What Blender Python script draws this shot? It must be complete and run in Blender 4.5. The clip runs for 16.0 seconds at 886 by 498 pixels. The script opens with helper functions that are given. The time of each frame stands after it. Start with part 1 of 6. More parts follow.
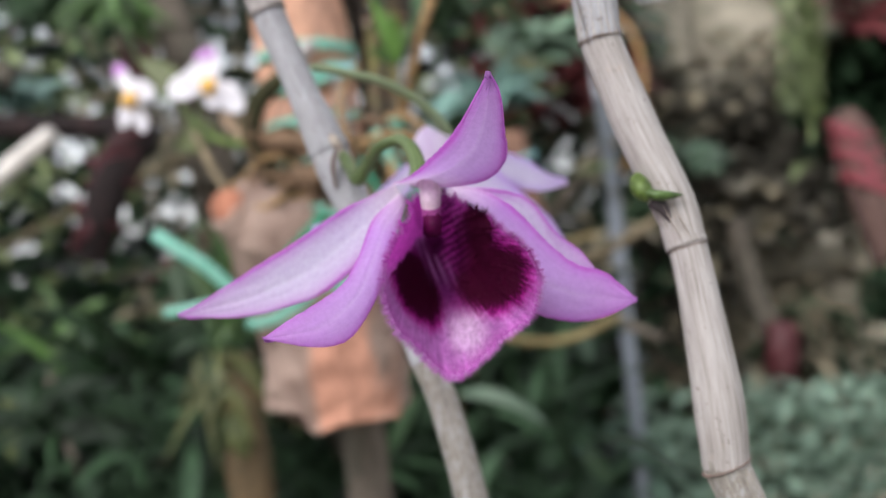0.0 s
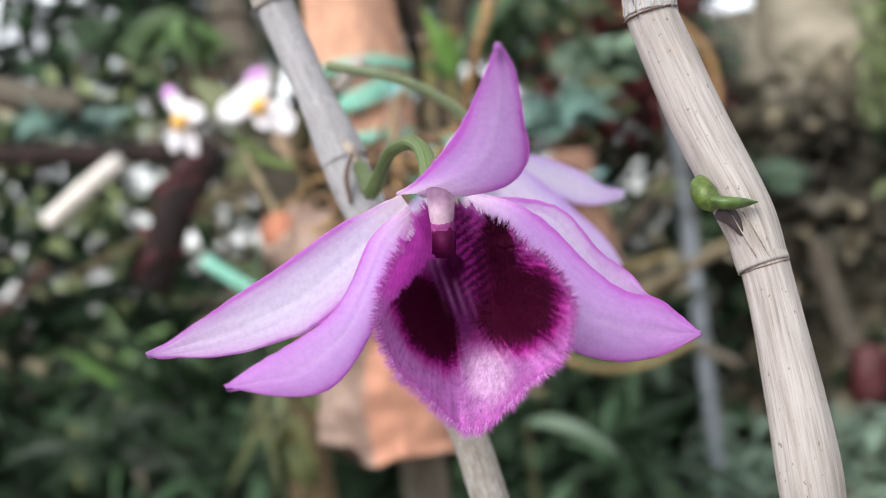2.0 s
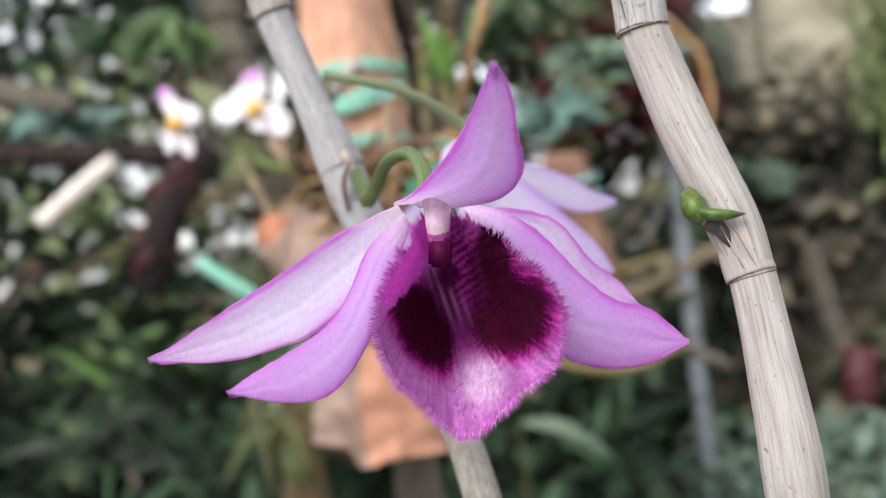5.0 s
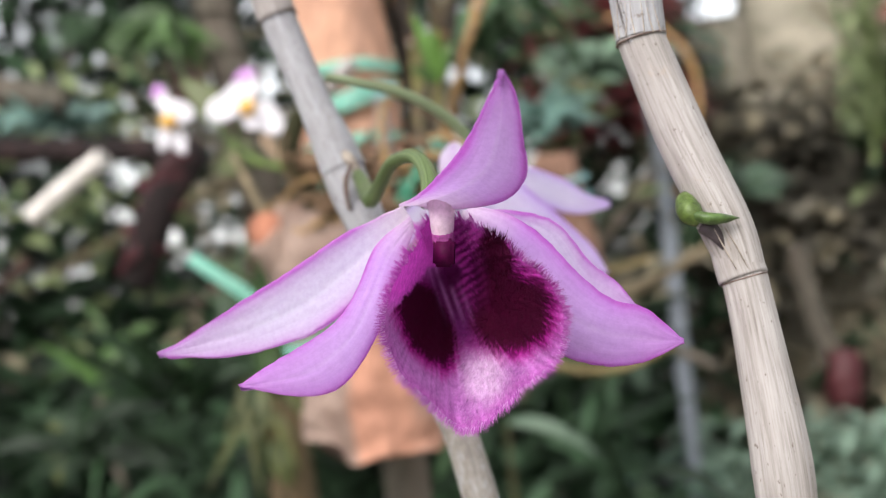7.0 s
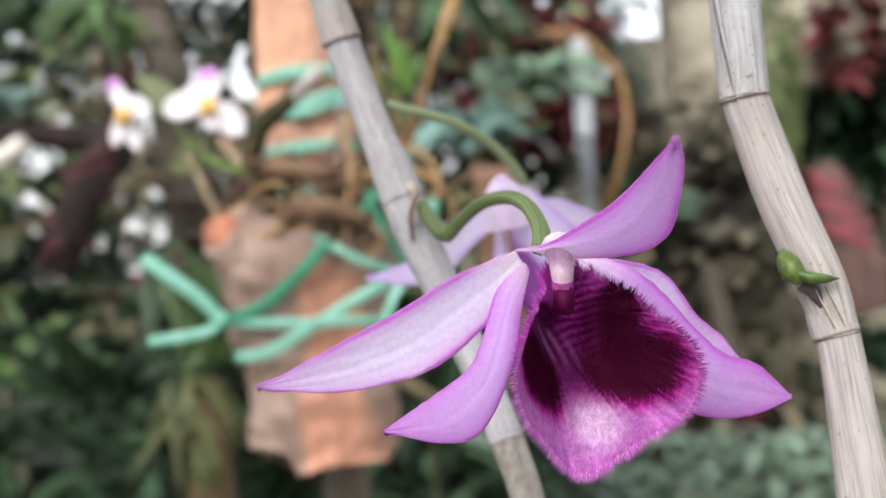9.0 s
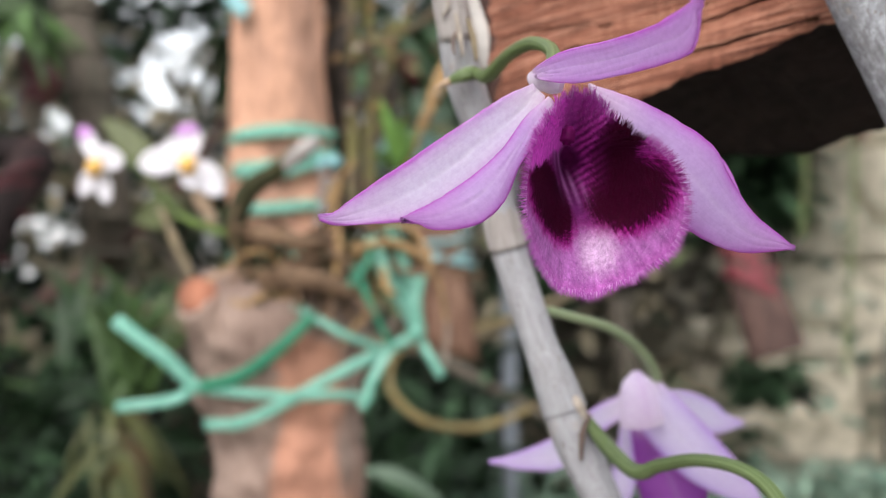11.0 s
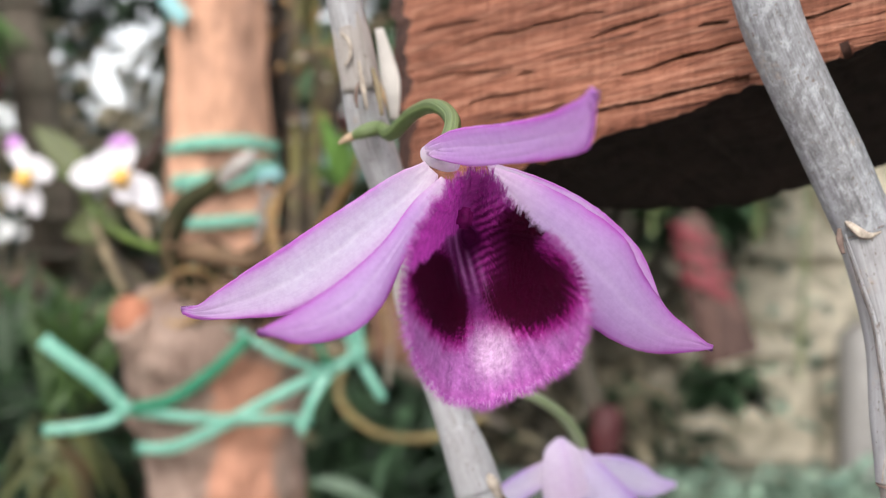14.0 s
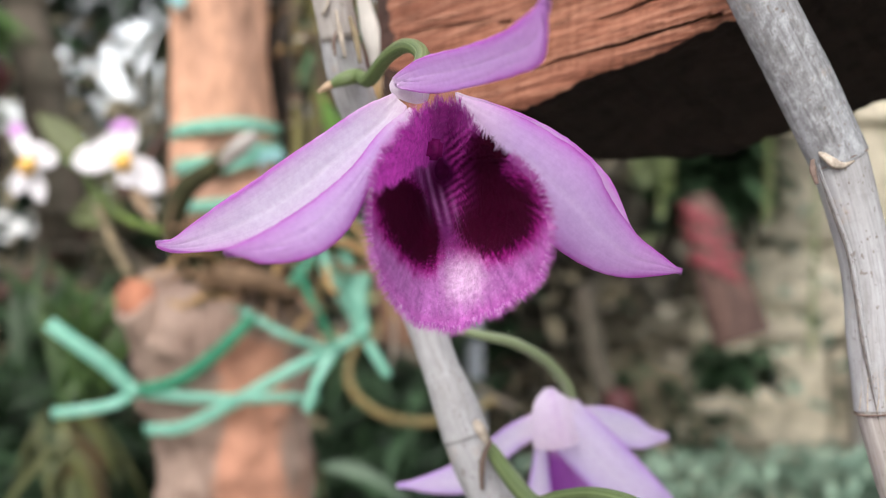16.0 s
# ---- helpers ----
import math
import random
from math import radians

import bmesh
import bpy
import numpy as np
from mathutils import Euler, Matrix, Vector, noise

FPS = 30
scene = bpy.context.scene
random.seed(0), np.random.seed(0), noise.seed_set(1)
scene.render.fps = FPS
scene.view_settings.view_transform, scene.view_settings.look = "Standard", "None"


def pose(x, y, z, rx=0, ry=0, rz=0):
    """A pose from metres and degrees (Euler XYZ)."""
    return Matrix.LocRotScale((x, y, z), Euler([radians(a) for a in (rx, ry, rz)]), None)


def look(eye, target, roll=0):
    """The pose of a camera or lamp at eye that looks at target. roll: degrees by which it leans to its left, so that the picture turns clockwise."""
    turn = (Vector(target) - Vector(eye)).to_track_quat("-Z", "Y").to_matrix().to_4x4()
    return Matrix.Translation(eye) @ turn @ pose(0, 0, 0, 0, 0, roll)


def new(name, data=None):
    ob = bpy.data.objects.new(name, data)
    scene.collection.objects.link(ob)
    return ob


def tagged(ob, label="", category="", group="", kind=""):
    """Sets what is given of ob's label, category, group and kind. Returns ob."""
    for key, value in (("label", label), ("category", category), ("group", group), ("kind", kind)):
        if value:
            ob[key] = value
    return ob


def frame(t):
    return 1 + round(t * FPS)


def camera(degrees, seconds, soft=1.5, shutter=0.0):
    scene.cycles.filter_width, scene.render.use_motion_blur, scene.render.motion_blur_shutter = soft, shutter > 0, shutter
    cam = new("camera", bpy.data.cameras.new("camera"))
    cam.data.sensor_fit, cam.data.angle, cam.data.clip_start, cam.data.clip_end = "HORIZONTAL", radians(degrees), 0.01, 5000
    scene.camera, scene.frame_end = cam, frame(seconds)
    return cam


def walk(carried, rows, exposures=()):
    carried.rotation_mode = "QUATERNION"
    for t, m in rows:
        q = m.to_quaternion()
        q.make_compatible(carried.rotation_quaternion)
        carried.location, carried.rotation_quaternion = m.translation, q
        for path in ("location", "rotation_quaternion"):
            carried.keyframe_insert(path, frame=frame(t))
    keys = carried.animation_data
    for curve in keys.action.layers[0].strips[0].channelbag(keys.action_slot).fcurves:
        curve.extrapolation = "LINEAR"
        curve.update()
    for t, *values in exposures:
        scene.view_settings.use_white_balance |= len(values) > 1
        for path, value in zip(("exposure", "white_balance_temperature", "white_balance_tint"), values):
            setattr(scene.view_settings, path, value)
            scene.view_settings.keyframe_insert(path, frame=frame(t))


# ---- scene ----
cam = camera(46, 16.0, soft=0.95)
PATH = [
    (0, 0.0612, -0.0245, 1.4449, 89.15, 6.14, 10.78),
    (0.5, 0.0718, -0.0172, 1.4460, 90.16, 6.82, 13.19),
    (1, 0.0752, -0.0100, 1.4422, 90.89, 6.96, 15.02),
    (1.5, 0.0695, -0.0032, 1.4421, 90.91, 6.87, 15.25),
    (2, 0.0625, 0.0032, 1.4437, 90.92, 6.71, 14.84),
    (2.5, 0.0679, 0.0004, 1.4443, 91.04, 6.84, 14.89),
    (3, 0.0720, -0.0032, 1.4451, 91.05, 6.92, 15.10),
    (3.5, 0.0684, -0.0039, 1.4449, 90.98, 7.03, 15.10),
    (4, 0.0629, 0.0007, 1.4436, 91.00, 7.04, 14.98),
    (4.2, 0.0648, 0.0005, 1.4447, 90.94, 6.92, 14.92),
    (6.3, 0.0596, -0.0002, 1.4448, 90.89, 6.16, 13.97),
    (6.5, 0.0604, -0.0009, 1.4449, 90.86, 6.20, 13.93),
    (7, 0.0622, -0.0042, 1.4450, 90.77, 5.96, 13.75),
    (7.5, 0.0611, -0.0070, 1.4437, 90.65, 5.73, 13.20),
    (8, 0.0563, -0.0030, 1.4443, 90.51, 5.25, 12.24),
    (8.5, 0.0482, -0.0048, 1.4484, 90.36, 4.06, 10.53),
    (8.7, 0.0450, -0.0082, 1.4497, 90.44, 3.73, 9.74),
    (10.8, -0.0099, -0.0139, 1.4845, 90.29, 0.62, 2.57),
    (11, -0.0083, -0.0135, 1.4890, 90.29, 0.44, 2.10),
    (11.5, -0.0086, -0.0020, 1.4927, 90.22, -0.46, 0.22),
    (12, -0.0082, 0.0035, 1.4989, 90.14, -1.04, -0.95),
    (12.5, -0.0005, 0.0066, 1.4987, 90.16, -0.99, -1.27),
    (13, 0.0043, -0.0000, 1.5007, 90.16, -0.76, -0.69),
    (13.5, 0.0017, -0.0041, 1.5017, 90.22, -0.39, -0.15),
    (14, 0.0000, 0.0000, 1.5000, 90.00, -0.00, 0.00),
    (14.5, 0.0040, -0.0002, 1.4999, 89.90, 0.53, 0.17),
    (15, 0.0061, -0.0009, 1.4986, 89.89, 1.03, 0.61),
    (15.5, 0.0037, -0.0026, 1.4980, 89.80, 1.19, 0.92),
    (16, 0.0044, -0.0013, 1.4933, 89.53, 1.19, 0.65),
]

EXPOSURE = 0.98
walk(cam, [(t, pose(x, y, z, rx, ry, rz)) for t, x, y, z, rx, ry, rz in PATH], [(0.0, EXPOSURE - 0.20, 6120, 11), (0.6, EXPOSURE - 0.04, 6160, 10), (1.2, EXPOSURE + 0.08, 6240, 10), (8.7, EXPOSURE + 0.05, 6330, 10), (10.8, EXPOSURE - 0.12, 6280, 10), (11.5, EXPOSURE - 0.12, 6280, 10), (12.3, EXPOSURE - 0.03, 6380, 10), (16.0, EXPOSURE, 6420, 10)])
cam.data.dof.use_dof = True
cam.data.dof.focus_distance = 0.116
cam.data.dof.aperture_fstop = cam.data.lens / 1000.0 / 0.0020

# ---- light: shaded garden under a bright hazy sky ----
world = bpy.data.worlds.new("world")
scene.world = world
world.use_nodes = True
wn = world.node_tree
sky = wn.nodes.new("ShaderNodeTexSky")
sky.sky_type = 'NISHITA'
sky.sun_disc = False
sky.sun_elevation = radians(45)
sky.sun_rotation = radians(200)
sky.air_density = 1.0
sky.dust_density = 4.0
sky.ozone_density = 1.0
haze = wn.nodes.new("ShaderNodeMix")
haze.data_type = 'RGBA'
haze.inputs[0].default_value = 0.7
haze.inputs[7].default_value = (7.15, 7.0, 6.75, 1)
wn.links.new(sky.outputs[0], haze.inputs[6])
wn.links.new(haze.outputs[2], wn.nodes["Background"].inputs[0])
wn.nodes["Background"].inputs[1].default_value = 0.15
sun = new("sun", bpy.data.lights.new("sun", 'SUN'))
sun.data.energy = 1.4
sun.data.angle = radians(25)
sun.data.color = (1.0, 0.97, 0.94)
sun.matrix_world = look((-0.7, -2.1, 3.4), (0.0, 0.2, 1.45))


# ---- node helpers ----
def material(name, rough=0.6, spec=0.3):
    m = bpy.data.materials.new(name)
    m.use_nodes = True
    b = m.node_tree.nodes["Principled BSDF"]
    b.inputs["Roughness"].default_value = rough
    b.inputs["Specular IOR Level"].default_value = spec
    return m, m.node_tree, b


def node(nt, kind, **values):
    n = nt.nodes.new(kind)
    for k, v in values.items():
        n.inputs[k.replace("_", " ")].default_value = v
    return n


def coords(nt, kind="Object", scale=(1, 1, 1)):
    tc = nt.nodes.new("ShaderNodeTexCoord")
    mp = nt.nodes.new("ShaderNodeMapping")
    mp.inputs["Scale"].default_value = scale
    nt.links.new(tc.outputs[kind], mp.inputs[0])
    return mp.outputs[0]


def noise_tex(nt, vec, scale, detail=4.0, rough=0.6, distort=0.0):
    n = node(nt, "ShaderNodeTexNoise", Scale=scale, Detail=detail, Roughness=rough, Distortion=distort)
    nt.links.new(vec, n.inputs["Vector"])
    return n.outputs["Fac"]


def ramp(nt, fac, stops):
    r = nt.nodes.new("ShaderNodeValToRGB")
    e = r.color_ramp.elements
    while len(e) < len(stops):
        e.new(0.5)
    for el, (p, c) in zip(e, stops):
        el.position = p
        el.color = (*c, 1) if len(c) == 3 else c
    nt.links.new(fac, r.inputs[0])
    return r.outputs[0]


def mix(nt, a, b, fac, mode='MIX'):
    m = nt.nodes.new("ShaderNodeMix")
    m.data_type = 'RGBA'
    m.blend_type = mode
    for sock, v in ((m.inputs[0], fac), (m.inputs[6], a), (m.inputs[7], b)):
        if isinstance(v, (int, float)):
            sock.default_value = v
        elif isinstance(v, tuple):
            sock.default_value = (*v, 1)
        else:
            nt.links.new(v, sock)
    return m.outputs[2]


def bump(nt, bsdf, height, strength, distance):
    b = node(nt, "ShaderNodeBump", Strength=strength, Distance=distance)
    nt.links.new(height, b.inputs["Height"])
    nt.links.new(b.outputs[0], bsdf.inputs["Normal"])


def rand_tint(nt, col, lo=0.7, hi=1.25):
    info = nt.nodes.new("ShaderNodeObjectInfo")
    r = ramp(nt, info.outputs["Random"], [(0, (lo, lo, lo)), (1, (hi, hi, hi))])
    return mix(nt, col, r, 1.0, 'MULTIPLY')


def translucent(nt, bsdf, col, amount):
    tr = nt.nodes.new("ShaderNodeBsdfTranslucent")
    mx = nt.nodes.new("ShaderNodeMixShader")
    mx.inputs[0].default_value = amount
    out = nt.nodes["Material Output"]
    nt.links.new(col, tr.inputs[0])
    nt.links.new(bsdf.outputs[0], mx.inputs[1])
    nt.links.new(tr.outputs[0], mx.inputs[2])
    nt.links.new(mx.outputs[0], out.inputs[0])


# ---- materials ----
def petal_material(name, pale, edge, streak):
    """Pale middle, magenta margin and tip, fine veins along the length."""
    m, nt, b = material(name, 0.42, 0.35)
    uv = nt.nodes.new("ShaderNodeUVMap")
    sep = nt.nodes.new("ShaderNodeSeparateXYZ")
    nt.links.new(uv.outputs[0], sep.inputs[0])
    # distance from the midrib, 0 to 1
    d = node(nt, "ShaderNodeMath"); d.operation = 'SUBTRACT'; d.inputs[1].default_value = 0.5
    nt.links.new(sep.outputs[0], d.inputs[0])
    a = nt.nodes.new("ShaderNodeMath"); a.operation = 'ABSOLUTE'
    nt.links.new(d.outputs[0], a.inputs[0])
    a2 = nt.nodes.new("ShaderNodeMath"); a2.operation = 'MULTIPLY'; a2.inputs[1].default_value = 2.0
    nt.links.new(a.outputs[0], a2.inputs[0])
    blot = noise_tex(nt, coords(nt, "Object"), 90, 3)
    v2 = nt.nodes.new("ShaderNodeMath"); v2.operation = 'MULTIPLY_ADD'; v2.inputs[1].default_value = 0.5; v2.inputs[2].default_value = -0.25
    nt.links.new(blot, v2.inputs[0])
    s = nt.nodes.new("ShaderNodeMath"); s.operation = 'ADD'
    nt.links.new(a2.outputs[0], s.inputs[0]); nt.links.new(v2.outputs[0], s.inputs[1])
    across = ramp(nt, s.outputs[0], [(0.0, pale), (0.55, tuple(0.7 * p + 0.3 * e for p, e in zip(pale, streak))), (0.84, streak), (0.97, edge)])
    rib = ramp(nt, a2.outputs[0], [(0.0, (0.16, 0.16, 0.16)), (0.14, (0, 0, 0))])
    across = mix(nt, across, (0.92, 0.88, 0.97), rib)
    tipc = ramp(nt, sep.outputs[1], [(0.0, (0, 0, 0)), (0.55, (0.05, 0.05, 0.05)), (1.0, (0.5, 0.5, 0.5))])
    col = mix(nt, across, edge, tipc)
    basew = ramp(nt, sep.outputs[1], [(0.0, (0.8, 0.8, 0.8)), (0.22, (0, 0, 0))])
    col = mix(nt, col, (0.86, 0.78, 0.84), basew)
    mp = nt.nodes.new("ShaderNodeMapping"); mp.inputs["Scale"].default_value = (26, 1.2, 1)
    nt.links.new(uv.outputs[0], mp.inputs[0])
    vein = noise_tex(nt, mp.outputs[0], 1.0, 3, 0.6)
    veinc = ramp(nt, vein, [(0.35, (0.82, 0.74, 0.84)), (0.6, (1.04, 1.02, 1.04))])
    col = mix(nt, col, veinc, 0.26, 'MULTIPLY')
    speck = noise_tex(nt, coords(nt, "Object"), 1500, 3, 0.7)
    col = mix(nt, col, ramp(nt, speck, [(0.36, (0.86, 0.78, 0.88)), (0.6, (1.05, 1.05, 1.05))]), 0.55, 'MULTIPLY')
    nt.links.new(col, b.inputs["Base Color"])
    cell = noise_tex(nt, coords(nt, "Object"), 2200, 2)
    h = mix(nt, vein, cell, 0.65)
    bump(nt, b, h, 0.45, 0.0002)
    b.inputs["Sheen Weight"].default_value = 0.15
    gm = node(nt, "ShaderNodeGamma", Gamma=0.6)
    nt.links.new(col, gm.inputs[0])
    translucent(nt, b, gm.outputs[0], 0.70)
    return m


M_PETAL = petal_material("orchid_petal", (0.79, 0.77, 0.90), (0.57, 0.17, 0.63), (0.72, 0.55, 0.82))
M_PETAL_PALE = petal_material("orchid_petal_pale", (0.86, 0.83, 0.96), (0.63, 0.42, 0.83), (0.76, 0.67, 0.93))
# mid mauve, darkened for the beam's shade on the upper flower's sepals
M_PETAL_MID_SHADE = petal_material("orchid_petal_mid_shade", (0.67, 0.54, 0.80), (0.53, 0.12, 0.57), (0.60, 0.34, 0.71))
M_LIP_SIDE = petal_material("orchid_lip_outside", (0.46, 0.16, 0.56), (0.30, 0.04, 0.38), (0.38, 0.10, 0.47))
M_PETAL_DEEP = petal_material("orchid_petal_deep", (0.73, 0.53, 0.88), (0.59, 0.17, 0.65), (0.67, 0.37, 0.80))


def pigment_material(name):
    m, nt, b = material(name, 0.6, 0.12)
    at = nt.nodes.new("ShaderNodeVertexColor")
    at.layer_name = "pigment"
    fine = noise_tex(nt, coords(nt, "Object"), 1100, 5, 0.8)
    fc = ramp(nt, fine, [(0.32, (0.60, 0.48, 0.60)), (0.68, (1.26, 1.24, 1.26))])
    col = mix(nt, at.outputs[0], fc, 0.8, 'MULTIPLY')
    nt.links.new(col, b.inputs["Base Color"])
    bump(nt, b, fine, 0.5, 0.0003)
    translucent(nt, b, col, 0.25)
    return m


M_LIP = pigment_material("orchid_lip_velvet")


def plain(name, col, rough=0.5, var=0.25, scale=300, spec=0.3, bumpd=0.0002, trans=0.0, tint=False):
    m, nt, b = material(name, rough, spec)
    n = noise_tex(nt, coords(nt, "Object"), scale, 5, 0.65)
    n2 = noise_tex(nt, coords(nt, "Object"), scale / 9, 3, 0.5)
    lo = tuple(max(0, c * (1 - var)) for c in col)
    hi = tuple(min(1, c * (1 + var)) for c in col)
    c1 = ramp(nt, n, [(0.3, lo), (0.7, hi)])
    c2 = ramp(nt, n2, [(0.3, (1 - var * .8,) * 3), (0.7, (1 + var * .6,) * 3)])
    c = mix(nt, c1, c2, 0.8, 'MULTIPLY')
    if tint:
        c = rand_tint(nt, c, 0.6, 1.35)
    nt.links.new(c, b.inputs["Base Color"])
    bump(nt, b, n, 0.4, bumpd)
    if trans:
        translucent(nt, b, c, trans)
    return m


M_COLUMN = plain("orchid_column_white", (0.85, 0.66, 0.76), 0.5, 0.22, 900, trans=0.5)
M_COLUMN_FRONT = plain("orchid_column_magenta", (0.42, 0.09, 0.33), 0.55, 0.5, 1600, trans=0.3)
M_ANTHER = plain("anther_cap_purple", (0.060, 0.0014, 0.032), 0.6, 0.4, 700, 0.12)
# lighter copy of the anther colour, to offset the throat's shade
M_ANTHER_LIGHTENED = plain("anther_cap_lightened", (0.20, 0.010, 0.13), 0.6, 0.4, 900, 0.12)
M_BUD = plain("bud_green", (0.095, 0.145, 0.028), 0.42, 0.65, 700, 0.35, 0.0005)
M_BUD_TIP = plain("bud_tip_green", (0.070, 0.120, 0.030), 0.4, 0.5, 900, 0.35, 0.0003)
M_BUD_DARK = plain("bud_dark_scale", (0.065, 0.052, 0.055), 0.5, 0.4, 400)
M_WHITE = plain("white_flower_petal", (0.86, 0.84, 0.88), 0.45, 0.06, 500, trans=0.3)
M_WHITE_TIP = plain("magenta_flower_tip", (0.62, 0.32, 0.68), 0.45, 0.2, 500, trans=0.2)
M_YELLOW = plain("yellow_flower_throat", (0.78, 0.46, 0.12), 0.5, 0.3, 400)


def cane_material(name, light, dark, specks=0.70, lichen=0.0):
    m, nt, b = material(name, 0.55, 0.25)
    uv = nt.nodes.new("ShaderNodeUVMap")
    mp = nt.nodes.new("ShaderNodeMapping"); mp.inputs["Scale"].default_value = (44, 9, 1)
    nt.links.new(uv.outputs[0], mp.inputs[0])
    fib = noise_tex(nt, mp.outputs[0], 1.0, 5, 0.65)
    mp2 = nt.nodes.new("ShaderNodeMapping"); mp2.inputs["Scale"].default_value = (7, 6, 1)
    nt.links.new(uv.outputs[0], mp2.inputs[0])
    wide = noise_tex(nt, mp2.outputs[0], 1.0, 3, 0.5)
    c1 = ramp(nt, fib, [(0.3, dark), (0.52, light), (0.75, tuple(min(1, x * 1.12) for x in light))])
    c2 = ramp(nt, wide, [(0.3, (0.72, 0.69, 0.66)), (0.65, (1.08, 1.07, 1.07))])
    c = mix(nt, c1, c2, 0.8, 'MULTIPLY')
    mp3 = nt.nodes.new("ShaderNodeMapping"); mp3.inputs["Scale"].default_value = (120, 14, 1)
    nt.links.new(uv.outputs[0], mp3.inputs[0])
    thread = noise_tex(nt, mp3.outputs[0], 1.0, 3, 0.6)
    c = mix(nt, c, ramp(nt, thread, [(0.34, (0.66, 0.63, 0.61)), (0.5, (1.0, 1.0, 1.0)), (0.7, (1.1, 1.1, 1.1))]), 0.4, 'MULTIPLY')
    sp = noise_tex(nt, coords(nt, "Object", (1, 1, 0.6)), 1900, 2, 0.5)
    spots = ramp(nt, sp, [(specks, (0, 0, 0)), (specks + 0.05, (0.8, 0.8, 0.8))])
    c = mix(nt, c, (0.16, 0.13, 0.11), spots)
    bro = noise_tex(nt, coords(nt, "Object"), 210, 6, 0.75)
    bm = ramp(nt, bro, [(0.60, (0, 0, 0)), (0.72, (0.5, 0.5, 0.5))])
    c = mix(nt, c, (0.42, 0.31, 0.22), bm)
    if lichen:
        patch = noise_tex(nt, coords(nt, "Object", (1, 1, 0.6)), 850, 6, 0.75)
        c = mix(nt, c, (0.50, 0.52, 0.55), ramp(nt, patch, [(0.50, (0, 0, 0)), (0.62, (lichen, lichen, lichen))]))
        c = mix(nt, c, (0.10, 0.095, 0.095), ramp(nt, patch, [(0.36, (lichen, lichen, lichen)), (0.46, (0, 0, 0))]))
    nt.links.new(c, b.inputs["Base Color"])
    bump(nt, b, fib, 0.35, 0.0004)
    return m


M_CANE = cane_material("dry_cane_sheath", (0.40, 0.375, 0.36), (0.255, 0.228, 0.21), 0.675)
M_CANE_MID = cane_material("grey_cane_sheath", (0.385, 0.39, 0.41), (0.28, 0.275, 0.285), 0.645, 0.16)
M_CANE_STRIPED = cane_material("striped_cane_sheath", (0.31, 0.287, 0.255), (0.12, 0.105, 0.088), 0.65, 0.35)
M_CANE_OLD = cane_material("weathered_cane_sheath", (0.275, 0.285, 0.305), (0.17, 0.172, 0.185), 0.65, 0.55)
M_JOINT = plain("cane_joint_dark", (0.17, 0.12, 0.10), 0.7, 0.4, 900)
M_FOLD_SHADE = plain("painted_fold_shade", (0.13, 0.115, 0.11), 0.8, 0.5, 900)
M_SCAR = plain("torn_node_fibre", (0.42, 0.36, 0.30), 0.8, 0.5, 900, bumpd=0.0006)
M_SHEATH = plain("torn_sheath_tan", (0.46, 0.33, 0.22), 0.6, 0.35, 700, bumpd=0.0004)


def wood_material(name, stops, slope, scale=(30, 260, 260), cracks=0.6, rough=0.75):
    """Sawn wood: grain and open cracks stretched along the object's x axis."""
    m, nt, b = material(name, rough, 0.2)

    def layer(k, kx, detail, distort):
        turn = nt.nodes.new("ShaderNodeMapping")
        turn.inputs["Rotation"].default_value = (0, radians(slope), 0)
        nt.links.new(coords(nt, "Object"), turn.inputs[0])
        size = nt.nodes.new("ShaderNodeMapping")
        size.inputs["Scale"].default_value = (scale[0] * kx, scale[1] * k, scale[2] * k)
        nt.links.new(turn.outputs[0], size.inputs[0])
        return noise_tex(nt, size.outputs[0], 1.0, detail, 0.62, distort)

    g = layer(1.0, 1.0, 5, 0.3)
    c = ramp(nt, g, stops)
    c = mix(nt, c, ramp(nt, layer(0.2, 0.25, 3, 0.3), [(0.3, (0.62, 0.58, 0.56)), (0.7, (1.25, 1.2, 1.16))]), 0.85, 'MULTIPLY')
    fine = layer(3.2, 4.0, 4, 0.0)
    c = mix(nt, c, ramp(nt, fine, [(0.38, (0.48, 0.40, 0.37)), (0.58, (1.16, 1.15, 1.15))]), 0.85, 'MULTIPLY')
    long = ramp(nt, layer(0.5, 0.45, 3, 0.1), [(0.338, (1, 1, 1)), (0.360, (0, 0, 0))])
    short = ramp(nt, layer(1.2, 2.4, 2, 0.1), [(0.30, (1, 1, 1)), (0.36, (0, 0, 0))])
    saw = layer(0.10, 34.0, 3, 0.0)
    c = mix(nt, c, ramp(nt, saw, [(0.36, (0.66, 0.62, 0.60)), (0.62, (1.14, 1.14, 1.14))]), 0.55, 'MULTIPLY')
    fleck = ramp(nt, layer(2.2, 9.0, 3, 0.2), [(0.30, (0.25, 0.20, 0.18)), (0.37, (1, 1, 1))])
    c = mix(nt, c, fleck, 0.8, 'MULTIPLY')
    crack = mix(nt, long, short, 1.0, 'ADD')
    crf = mix(nt, (0, 0, 0), crack, cracks)
    c = mix(nt, c, (0.03, 0.012, 0.008), crf)
    nt.links.new(c, b.inputs["Base Color"])
    h = mix(nt, mix(nt, g, fine, 0.4), (0, 0, 0), crf)
    bump(nt, b, h, 1.0, 0.0016)
    return m


